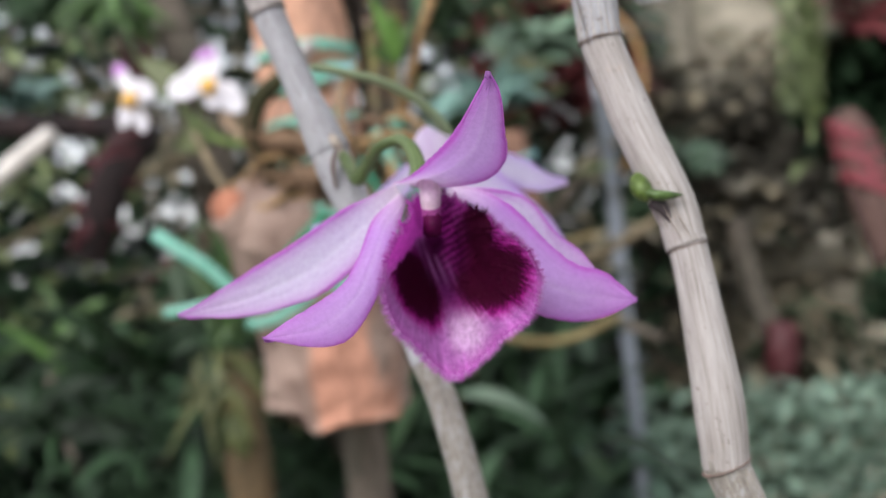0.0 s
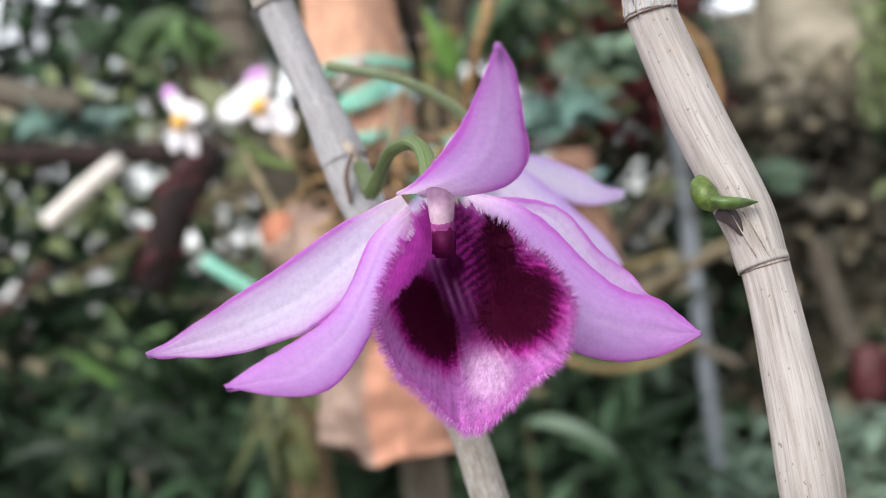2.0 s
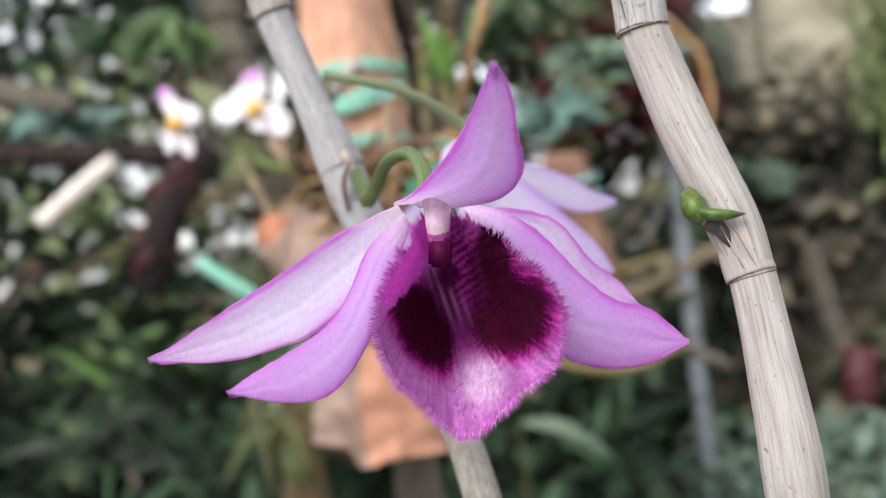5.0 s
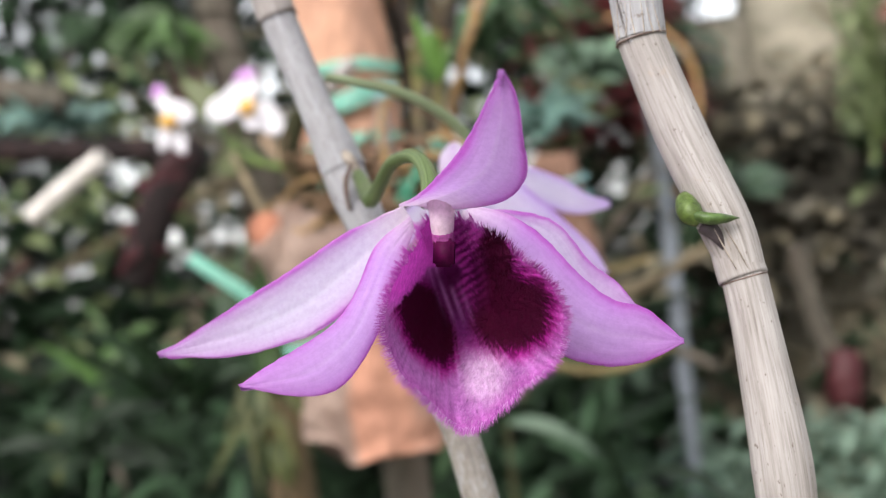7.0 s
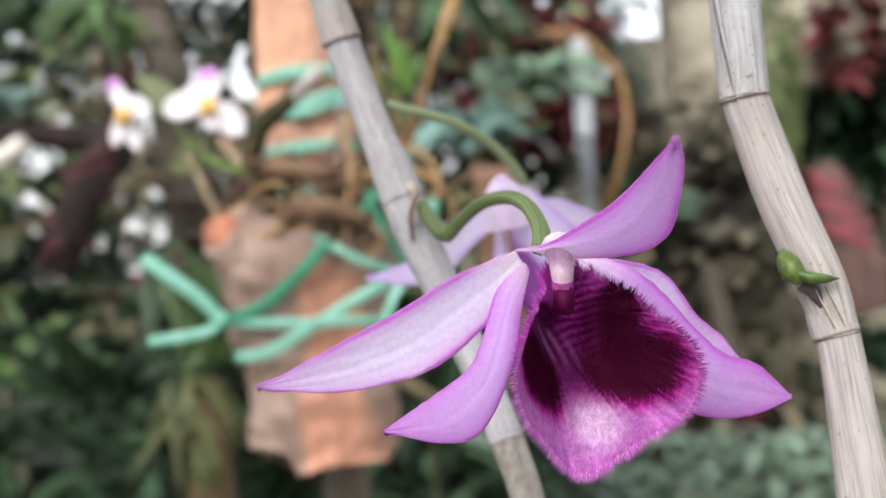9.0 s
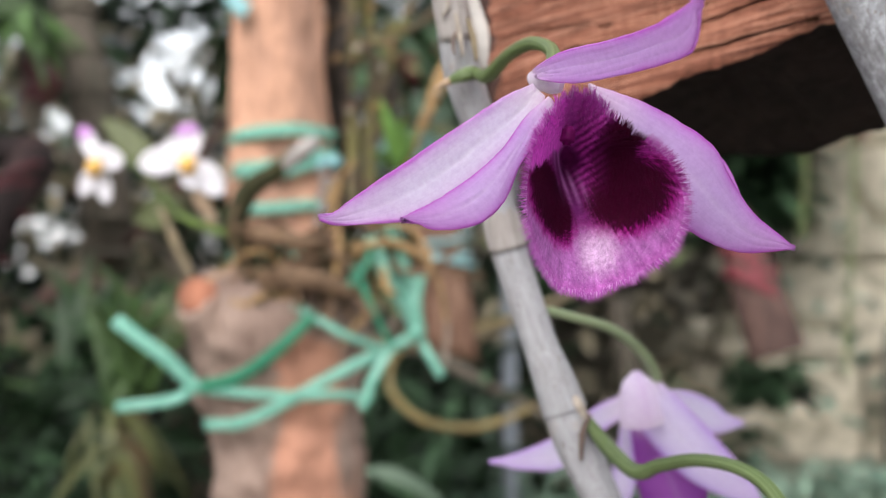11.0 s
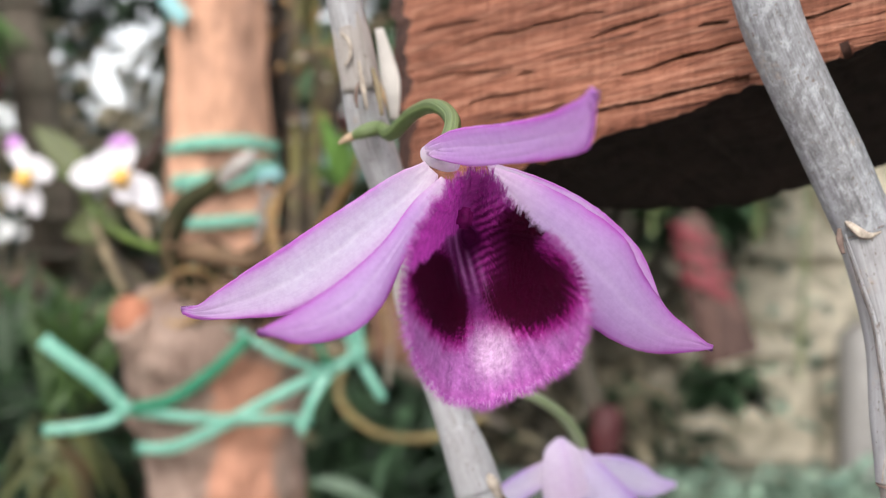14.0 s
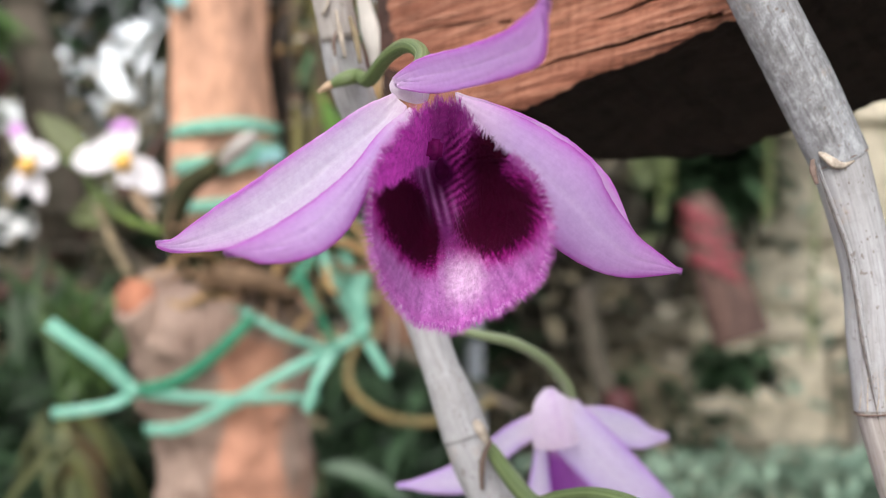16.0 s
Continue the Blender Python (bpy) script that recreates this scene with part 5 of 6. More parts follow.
C_TEPALS.append(("petal", [(0.0257, 0.1880, 1.4616, 0.0000, 0.0000, 0.0012), (0.0317, 0.1940, 1.4587, 0.0003, 0.0000, 0.0030), (0.0371, 0.2000, 1.4559, 0.0006, 0.0000, 0.0032), (0.0415, 0.2040, 1.4538, 0.0004, 0.0000, 0.0020), (0.0459, 0.2068, 1.4532, 0.0001, 0.0000, 0.0006)], dict(cup=0.3, wave=0.08, seed=14), M_PETAL_PALE, "pale mauve petal with a curled white tip"))
C_TEPALS.append(("sepal", [(0.0190, 0.1890, 1.4596, 0.0004, 0.0000, 0.0004), (0.0192, 0.1900, 1.4526, 0.0014, 0.0000, 0.0001), (0.0189, 0.1900, 1.4456, 0.0023, 0.0000, -0.0005), (0.0184, 0.1890, 1.4401, 0.0011, 0.0000, -0.0003), (0.0178, 0.1880, 1.4363, 0.0002, 0.0000, 0.0000)], dict(cup=0.3, wave=0.05, seed=15), M_PETAL_PALE, "pale lavender sepal"))
C_TEPALS.append(("lip", [(0.0215, 0.1920, 1.4578, -0.0005, 0.0000, 0.0006), (0.0249, 0.1930, 1.4513, -0.0035, 0.0000, -0.0003), (0.0281, 0.1940, 1.4453, -0.0059, 0.0000, -0.0011), (0.0308, 0.1960, 1.4392, -0.0059, 0.0000, -0.0017), (0.0331, 0.1980, 1.4354, -0.0023, 0.0000, -0.0011)], dict(cup=-0.7, tip_cup=-0.4, wave=0.08, seed=16), M_LIP_SIDE, "deep purple lip seen from its side"))
flower_c = orchid("pale mauve orchid flower turned away behind the cane", C_TEPALS, None, None, None,
       [(0.0030, 0.1672, 1.4792), (0.0082, 0.1694, 1.4777), (0.0147, 0.1740, 1.4755), (0.0205, 0.1800, 1.4713), (0.0242, 0.1850, 1.4658), (0.0237, 0.1870, 1.4629), (0.0206, 0.1865, 1.4653)], [0.0008, 0.0008, 0.0009, 0.0010, 0.0011, 0.0012, 0.0011], stalk=M_STALK_LIT)
part("hood", tube([(0.0216, 0.1838, 1.4570), (0.0211, 0.1834, 1.4610), (0.0207, 0.1834, 1.4645), (0.0206, 0.1838, 1.4668)], [0.0042, 0.0037, 0.0029, 0.0007], 20, 18, rough=0.05), M_PETAL_PALE, flower_c, "rounded pale hood at the flower's back")

# ---- the hanging log with its tied orchid ----
UP = Vector((0, 0, 1))


def log_mesh(pts, radii, seed, lump=0.18, rough=0.10, n=70, seg=44, ragged=0.0):
    bm = tube(pts, radii, n, seg, rough=rough, lump=lump, seed=seed)
    if ragged:
        zmin = min(v.co.z for v in bm.verts)
        for v in bm.verts:
            k = max(0, 1 - (v.co.z - zmin) / 0.03)
            a = math.atan2(v.co.y - pts[-1][1], v.co.x - pts[-1][0])
            v.co.z += k * ragged * (1 - smoothstep(-0.011, -0.007, v.co.x - pts[-1][0]) + 0.35 * noise.noise(v.co * 60) + 0.15 * math.sin(a * 5))
    return bm


LOG = [(-0.1080, 0.5070, 1.4841), (-0.1067, 0.5070, 1.4586), (-0.1080, 0.5080, 1.4188), (-0.1068, 0.5080, 1.3860), (-0.1058, 0.5080, 1.3540)]
mount = thing("log_mount", "hanging cut log with peeling brown bark", "log")
part("trunk", log_mesh(LOG, [0.038, 0.047, 0.041, 0.0375, 0.0365], 3, ragged=0.010), M_BARK, mount)
stub = part("branch_stub", tube([(-0.1271, 0.4900, 1.4487), (-0.1336, 0.4780, 1.4605), (-0.1403, 0.4700, 1.4694)], [0.022, 0.0165, 0.0130], 20, 24, rough=0.12, lump=0.15, seed=5), M_BARK, mount, "short sawn-off branch stub")
part("cut_face", tube([(-0.1394, 0.4705, 1.4683), (-0.1409, 0.4675, 1.4706), (-0.1412, 0.4665, 1.4711)], [0.0100, 0.0095, 0.0060], 8, 22, rough=0.3, seed=6), M_HEART, stub, "orange cut heartwood")

pole = thing("wooden_pole", "upright orange-brown barked pole behind the log", "pole")
part("shaft", log_mesh([(-0.1158, 0.5450, 1.7552), (-0.1163, 0.5450, 1.6880), (-0.1167, 0.5450, 1.6269), (-0.1165, 0.5450, 1.5660), (-0.1142, 0.5450, 1.4989), (-0.1109, 0.5490, 1.4336), (-0.1080, 0.5530, 1.3620)], [0.0235, 0.0240, 0.0245, 0.0260, 0.0290, 0.0280, 0.0250], 9, 0.08, 0.05), M_POLE, pole)
part("foot", tube([(-0.1080, 0.5530, 1.3800), (-0.1085, 0.5600, 1.2500), (-0.1100, 0.5700, 0.7000), (-0.1100, 0.5700, 0.0000)], [0.012, 0.013, 0.016, 0.020], 30, 16, rough=0.1, lump=0.2, seed=15), M_TRUNK, pole, "dark mossy foot of the pole")


def ribbon(name, label, pts, width, mat=None, parent=None, nrm=(0, -1, 0.1), twist=0.0, n=22):
    ob = part(name, strip(pts, width, nrm, n, twist), mat or M_RIBBON, parent)
    if not parent:
        tagged(ob, label, "ribbon", "green ribbons on the log")
    return ob


tie = thing("ribbon_tie", "green plastic ribbon knotted round the log and pole", "ribbon")
W = 0.0054


def band(pts, w, mat=M_RIBBON):
    part("band", strip(pts, w, (0, -1, 0.05), 24, 0.25), mat, tie)


band([(-0.1416, 0.4700, 1.4277), (-0.1199, 0.4590, 1.4337), (-0.1004, 0.4530, 1.4465), (-0.0843, 0.4520, 1.4617)], W, M_RIBBON_SHADED)
band([(-0.1417, 0.4700, 1.4272), (-0.1175, 0.4600, 1.4263), (-0.0935, 0.4560, 1.4253), (-0.0732, 0.4580, 1.4255), (-0.0584, 0.4690, 1.4224)], W * 0.85)
band([(-0.1391, 0.4740, 1.4096), (-0.1183, 0.4630, 1.4124), (-0.0935, 0.4565, 1.4244), (-0.0680, 0.4580, 1.4382), (-0.0480, 0.4660, 1.4472), (-0.0379, 0.4720, 1.4524)], W)
band([(-0.0932, 0.4560, 1.4667), (-0.0724, 0.4540, 1.4544), (-0.0505, 0.4640, 1.4440)], W * 0.7)
band([(-0.0723, 0.4540, 1.4717), (-0.0623, 0.4560, 1.4818), (-0.0575, 0.4600, 1.4920)], W * 0.6, M_RIBBON_SHADED)
band([(-0.0661, 0.4560, 1.4843), (-0.0575, 0.4580, 1.4638), (-0.0504, 0.4640, 1.4479)], W * 0.6, M_RIBBON_SHADED)
band([(-0.0587, 0.4600, 1.4971), (-0.0502, 0.4640, 1.4764), (-0.0399, 0.4710, 1.4564)], W * 1.1)
band([(-0.0500, 0.4640, 1.5036), (-0.0440, 0.4680, 1.4814), (-0.0391, 0.4710, 1.4577)], W * 1.2)
band([(-0.0378, 0.4680, 1.4800), (-0.0400, 0.4680, 1.4655), (-0.0383, 0.4700, 1.4525)], W * 1.5)
band([(-0.0505, 0.4640, 1.4453), (-0.0579, 0.4600, 1.4328), (-0.0632, 0.4600, 1.4187)], W * 0.8)
part("loose_end", strip([(-0.1422, 0.4690, 1.4278), (-0.1526, 0.4640, 1.4405), (-0.1644, 0.4600, 1.4508), (-0.1759, 0.4580, 1.4603)], W * 1.25, (0, -1, 0.2), 22, 0.35), M_RIBBON, tie, "stiff folded ribbon end")
part("loose_end", strip([(-0.1422, 0.4690, 1.4273), (-0.1500, 0.4640, 1.4233), (-0.1614, 0.4600, 1.4213), (-0.1757, 0.4580, 1.4201)], W * 0.9, (0, -1, 0.4), 22, -0.5), M_RIBBON, tie, "frayed ribbon end")
part("loose_end", strip([(-0.0384, 0.4710, 1.4519), (-0.0326, 0.4690, 1.4421), (-0.0269, 0.4680, 1.4323)], W * 0.8, (0, -1, 0.1), 16, 0.4), M_RIBBON, tie, "short cut ribbon end")
part("knot", tube([(-0.1440, 0.4690, 1.4284), (-0.1414, 0.4670, 1.4278), (-0.1398, 0.4690, 1.4273)], [0.0015, 0.0030, 0.0015], 10, 12, rough=0.2), M_RIBBON, tie)
part("knot", tube([(-0.0404, 0.4700, 1.4539), (-0.0382, 0.4680, 1.4527), (-0.0362, 0.4700, 1.4515)], [0.0015, 0.0028, 0.0015], 10, 12, rough=0.2), M_RIBBON, tie)
poleties = thing("ribbon_tie", "green plastic ribbon wound in loops round the pole", "ribbon")
a, b, c = (-0.1448, 0.5450, 1.5504), (-0.1099, 0.5120, 1.5514), (-0.0854, 0.5450, 1.5488)
for ua, ub, uc, w in ((0.0000, 0.0014, 0.0044, 1.0), (-0.0170, -0.0155, -0.0044, 0.8), (-0.0175, -0.0197, -0.0088, 1.0), (-0.0389, -0.0380, -0.0330, 0.9), (-0.0608, -0.0611, -0.0585, 0.8)):
    pts = [(a[0], a[1], a[2] + ua), ((a[0] * 2 + b[0]) / 3, 0.521, (a[2] * 2 + b[2]) / 3 + (ua * 2 + ub) / 3), (b[0], b[1], b[2] + ub), ((c[0] * 2 + b[0]) / 3, 0.521, (c[2] * 2 + b[2]) / 3 + (uc * 2 + ub) / 3), (c[0], c[1], c[2] + uc)]
    part("band", strip(pts, W * w * 1.2, (0, -1, 0.1), 24, 0.1), M_RIBBON, poleties)
part("loose_end", strip([(-0.0925, 0.5200, 1.5361), (-0.0841, 0.5120, 1.5368), (-0.0792, 0.5120, 1.5347)], W * 1.1, (0, -1, 0.3), 12, 0.6), M_RIBBON_BLUE, poleties, "shiny ribbon end")
part("loose_end", strip([(-0.1388, 0.5200, 1.6271), (-0.1324, 0.5150, 1.6184), (-0.1265, 0.5120, 1.6122)], W * 1.6, (0, -1, 0.3), 12, 0.4), M_RIBBON_BLUE, poleties, "pale ribbon end")

orch = thing("mounted_orchid", "leafless old orchid with tangled dry roots tied on the log", "orchid plant")
part("old_stem", tube([(-0.1128, 0.4700, 1.4779), (-0.1193, 0.4640, 1.4925), (-0.1201, 0.4600, 1.5054), (-0.1139, 0.4580, 1.5181), (-0.1003, 0.4550, 1.5280), (-0.0881, 0.4520, 1.5365)], [0.0045, 0.0042, 0.0050, 0.0046, 0.0040, 0.0032], 50, 18, rough=0.22, lump=0.25, seed=1), M_MOSS, orch, "mossy dark green stem")
part("old_stem", tube([(-0.0961, 0.4535, 1.5299), (-0.0878, 0.4500, 1.5356), (-0.0809, 0.4500, 1.5405)], [0.0035, 0.0040, 0.0030], 16, 16, rough=0.15, seed=2), M_CANE, orch, "pale broken stem end")
part("old_stem", tube([(-0.1201, 0.4620, 1.4989), (-0.1032, 0.4560, 1.4979), (-0.0875, 0.4540, 1.4947), (-0.0775, 0.4560, 1.4952)], [0.0030, 0.0040, 0.0036, 0.0030], 26, 14, rough=0.25, seed=3), M_ROOT, orch, "dark dried stem")
part("old_stem", tube([(-0.1078, 0.4650, 1.4767), (-0.0929, 0.4550, 1.4795), (-0.0774, 0.4540, 1.4768), (-0.0675, 0.4560, 1.4716)], [0.0045, 0.0055, 0.0050, 0.0030], 26, 14, rough=0.3, seed=4), M_ROOT, orch, "dark dried stem")
part("root", tube([(-0.0741, 0.4700, 1.5237), (-0.0752, 0.4620, 1.5076), (-0.0724, 0.4560, 1.4921), (-0.0751, 0.4520, 1.4718)], [0.0010, 0.0013, 0.0018, 0.0010], 24, 10, rough=0.2, seed=5), M_ROOT_TAN, orch, "papery tan root")
part("root", tube([(-0.0676, 0.4580, 1.4920), (-0.0499, 0.4620, 1.4945), (-0.0360, 0.4660, 1.4879), (-0.0284, 0.4700, 1.4761), (-0.0248, 0.4740, 1.4575)], [0.0014, 0.0022, 0.0022, 0.0012, 0.0010], 30, 10, rough=0.2, seed=6), M_ROOT_TAN, orch, "papery tan root")
part("root", tube([(-0.0284, 0.4700, 1.4761), (-0.0262, 0.4850, 1.4650), (-0.0250, 0.4900, 1.4520), (-0.0262, 0.4900, 1.4363)], [0.0012, 0.0012, 0.0010, 0.0007], 24, 8, rough=0.2, seed=7), M_SCAR, orch, "pale dry root hanging down")
rnd = random.Random(21)
c0, c1 = Vector((-0.1168, 0.4700, 1.4846)), Vector((-0.0480, 0.4700, 1.4880))
for k in range(34):
    p = c0.lerp(c1, rnd.random()) + Vector((0, rnd.uniform(-0.012, 0.012), rnd.uniform(-0.014, 0.016)))
    pts = [p]
    d = Vector((rnd.uniform(-1, 1), rnd.uniform(-0.6, 0.3), rnd.uniform(-0.8, 0.5))).normalized()
    for _ in range(4):
        d = (d + Vector((rnd.uniform(-.7, .7), rnd.uniform(-.5, .4), rnd.uniform(-.7, .6)))).normalized()
        q = pts[-1] + d * rnd.uniform(0.006, 0.013)
        q.y = min(max(q.y, 0.450), 0.490)
        pts.append(q)
    r = rnd.uniform(0.0007, 0.0016)
    part("root", tube([tuple(q) for q in pts], [r, r * 1.2, r, r * 0.7], 18, 8, rough=0.2, seed=k), M_ROOT if k % 4 else M_ROOT_TAN, orch)
moss = bmesh.new()
for k in range(420):
    p = c0.lerp(c1, rnd.random()) + Vector((0, rnd.uniform(-0.010, 0.014), rnd.uniform(-0.018, 0.012)))
    a = rnd.uniform(0, 6.28)
    leaf_bm(moss, p, (math.cos(a), -0.5, math.sin(a)), (0, -1, 0.2), rnd.uniform(0.004, 0.010), 0.0016, 0.1, 2)
tagged(part("moss", moss, M_MOSS, orch, "tuft of dry moss and bark shreds"), kind="stuff")


# ---- thin old canes beside the pole, a sprout ----
def old_cane(pts, r, seed, mat=None):
    o = thing("old_cane", "thin weathered leafless orchid cane beside the pole", "cane", "old canes beside the pole")
    part("stem", tube(pts, [r, r * 1.2, r * 0.9, r * 1.15, r], 60, 14, rough=0.34, lump=0.45, seed=seed), mat or M_OLD_CANE, o)
    c = spline(pts, 9)
    for q in c[1:-1:2]:
        t = Vector((0.1, 0, -1)).normalized() * 0.001
        part("joint_ring", tube([Vector(q) - t, Vector(q), Vector(q) + t], [r * 1.1, r * 1.35, r * 1.1], 5, 10, rough=0.2), M_ROOT, o)
    rnd = random.Random(seed)
    for q in c[2:-1:3]:
        d = Vector((rnd.uniform(-1, 1), -0.5, rnd.uniform(-1, 0.6))).normalized() * r * rnd.uniform(2.0, 3.6)
        q = Vector(q)
        part("dry_scale", strip([tuple(q - UP * r), tuple(q + d * 0.5 + Vector((0, -r, 0))), tuple(q + d)], r * 1.1, (0, -1, 0.2), 8, 0.5, taper=0.7), M_ROOT_TAN if rnd.random() < 0.5 else M_SCAR, o)
    return o


old_cane([(-0.0774, 0.5600, 1.6925), (-0.0788, 0.5600, 1.6300), (-0.0803, 0.5600, 1.5894), (-0.0778, 0.5550, 1.5514), (-0.0772, 0.5400, 1.5046)], 0.0035, 1)
old_cane([(-0.0739, 0.5700, 1.6832), (-0.0711, 0.5700, 1.6259), (-0.0682, 0.5700, 1.5910), (-0.0705, 0.5650, 1.5492), (-0.0683, 0.5500, 1.5048)], 0.0030, 2)
old_cane([(-0.0912, 0.5800, 1.6868), (-0.0910, 0.5800, 1.6286), (-0.0887, 0.5800, 1.5833), (-0.0864, 0.5750, 1.5440), (-0.0866, 0.5600, 1.5052)], 0.0042, 3, M_DARK_CANE)
old_cane([(-0.0380, 0.5200, 1.6311), (-0.0513, 0.5200, 1.5995), (-0.0640, 0.5300, 1.6002), (-0.0711, 0.5400, 1.5978), (-0.0760, 0.5500, 1.5907)], 0.0026, 4)
old_cane([(-0.0218, 0.5000, 1.5893), (-0.0304, 0.5000, 1.5671), (-0.0389, 0.5000, 1.5477), (-0.0467, 0.5100, 1.5319), (-0.0672, 0.5480, 1.5047)], 0.0024, 5, M_ROOT_TAN)
old_cane([(-0.0999, 0.5750, 1.6436), (-0.0969, 0.5750, 1.6146), (-0.0930, 0.5750, 1.5761), (-0.0884, 0.5750, 1.5408), (-0.0892, 0.5600, 1.5050)], 0.0036, 6, M_DARK_CANE)
old_cane([(-0.0832, 0.5600, 1.6362), (-0.0844, 0.5600, 1.6019), (-0.0799, 0.5600, 1.5737), (-0.0763, 0.5600, 1.5456), (-0.0740, 0.5450, 1.5030)], 0.0034, 7, M_DARK_CANE)
old_cane([(-0.0569, 0.5700, 1.6193), (-0.0606, 0.5700, 1.5908), (-0.0659, 0.5700, 1.5655), (-0.0702, 0.5650, 1.5402), (-0.0726, 0.5480, 1.5030)], 0.0030, 8)
old_cane([(-0.0778, 0.5550, 1.6044), (-0.0645, 0.5500, 1.6064), (-0.0522, 0.5500, 1.6080), (-0.0399, 0.5500, 1.6146), (-0.0292, 0.5500, 1.6230)], 0.0019, 9)
old_cane([(-0.0839, 0.5580, 1.5956), (-0.0711, 0.5450, 1.5963), (-0.0591, 0.5400, 1.5922), (-0.0485, 0.5400, 1.5951), (-0.0404, 0.5400, 1.5925)], 0.0016, 10)
old_cane([(-0.0547, 0.5600, 1.5890), (-0.0580, 0.5600, 1.5703), (-0.0550, 0.5600, 1.5516), (-0.0583, 0.5560, 1.5360), (-0.0640, 0.5450, 1.5050)], 0.0022, 11, M_DARK_CANE)
old_cane([(-0.0889, 0.5000, 1.5315), (-0.0853, 0.5000, 1.5253), (-0.0873, 0.5000, 1.5189), (-0.0862, 0.5000, 1.5133), (-0.0896, 0.5000, 1.5043)], 0.0013, 12, M_CANE_OLD)
old_cane([(-0.0805, 0.5000, 1.5286), (-0.0831, 0.5000, 1.5217), (-0.0812, 0.5000, 1.5161), (-0.0834, 0.5000, 1.5105), (-0.0804, 0.5000, 1.5015)], 0.0013, 13, M_CANE_OLD)


def leaf(parent, base, tip, width, bend, mat, name="leaf", label="", fold=0.3, face=(0, -1, 0.4)):
    b, t = Vector(base), Vector(tip)
    v = t - b
    bm = bmesh.new()
    n = 9
    side = v.cross(Vector(face)).normalized()
    up = side.cross(v).normalized()
    rows = []
    for i in range(n + 1):
        s = i / n
        c = b + v * s + Vector((0, 0, bend * v.length * 4 * s * (1 - s)))
        w = width * 0.5 * (min(1, 0.25 + 3 * s) * max(0.02, 1 - s ** 3.2))
        rows.append([c - side * w + up * w * fold, c - side * w * 0.5 + up * w * fold * 0.3, c, c + side * w * 0.5 + up * w * fold * 0.3, c + side * w + up * w * fold])
    grid_faces(bm, rows, lambda i, j: (j / 4, i / n))
    return part(name, solid(bm, width * 0.02), mat, parent, label)


sprout = thing("orchid_sprout", "fresh bright green orchid sprout beside the pole", "sprout")
for tip in ((-0.0541, 0.4620, 1.5612), (-0.0430, 0.4580, 1.5520), (-0.0376, 0.4700, 1.5483), (-0.0585, 0.4600, 1.5362), (-0.0498, 0.4720, 1.5552)):
    leaf(sprout, (-0.0460, 0.4680, 1.5285), tip, 0.0065, 0.05, M_LEAF_BRIGHT)

# ---- small white flowers ----
def white_flower(c, s, petals, stem, seed):
    o = thing("white_flower", "small white orchid flower with magenta tips and yellow throat", "flower", "small white flowers")
    c = Vector(c)
    for k, (ang, ln, wd, fwd, tip) in enumerate(petals):
        a = radians(ang)
        d = Vector((math.cos(a), -fwd, math.sin(a))).normalized()
        side = d.cross(Vector((0, -1, 0))).normalized()
        st = []
        for t, w in ((0.0, 0.25), (0.3, 0.8), (0.6, 1.0), (0.85, 0.7), (1.0, 0.05)):
            p = c + d * ln * s * t + Vector((0, 0.15 * s * t * t, -0.08 * s * t * t))
            h = side * wd * s * w
            st.append((*p, *h))
        pe = part("petal", tepal(st, cup=0.3, wave=0.1, n=14, m=7, seed=seed + k, rib=0.0002), M_WHITE, o)
        if tip:
            q = []
            for t, w in ((0.68, 0.88), (0.8, 0.80), (0.9, 0.6), (1.02, 0.08)):
                p = c + d * ln * s * t + Vector((0, 0.15 * s * t * t - 0.0009, -0.08 * s * t * t))
                q.append((*p, *(side * wd * s * w)))
            part("petal_tip", tepal(q, cup=0.3, wave=0.1, n=8, m=7, seed=seed + k, rib=0.0), M_WHITE_TIP, pe, "magenta petal tip")
    part("throat", tube([c + Vector((0, 0.002, 0.001)), c + Vector((0, -0.004, -0.002)), c + Vector((0.001, -0.007, -0.005))], [0.0022, 0.0042, 0.0030], 10, 12, rough=0.1, seed=seed), M_YELLOW, o, "orange-yellow throat")
    part("pedicel", tube(stem, [0.0009, 0.0010, 0.0012], 20, 8), M_PEDICEL, o, "pale green stalk")


white_flower((-0.1963, 0.4920, 1.5348), 0.020, [(112, 1.10, 0.22, 0.0, True), (20, 0.70, 0.30, 0.2, False), (-75, 0.95, 0.22, 0.1, False), (-120, 0.85, 0.20, 0.1, False), (60, 0.6, 0.25, 0.2, False)],
             [(-0.1648, 0.4970, 1.5176), (-0.1746, 0.4970, 1.5308), (-0.1926, 0.4960, 1.5402)], 31)
white_flower((-0.1486, 0.4850, 1.5351), 0.021, [(95, 0.95, 0.34, 0.0, True), (178, 1.25, 0.34, 0.0, False), (-42, 1.05, 0.34, 0.1, False), (-80, 0.65, 0.26, 0.4, False), (140, 0.8, 0.3, 0.2, False)],
             [(-0.1648, 0.4970, 1.5176), (-0.1600, 0.4950, 1.5263), (-0.1528, 0.4900, 1.5342)], 41)
spray = thing("flower_spray", "pale green flower stem of the small white flowers", "stem")
part("stem", tube([(-0.1710, 0.4970, 1.5252), (-0.1663, 0.4970, 1.5176), (-0.1516, 0.4900, 1.5072), (-0.1320, 0.4800, 1.5002), (-0.1194, 0.4700, 1.4978)], [0.0012, 0.0016, 0.0018, 0.0018, 0.0015], 30, 10), M_BUD, spray)
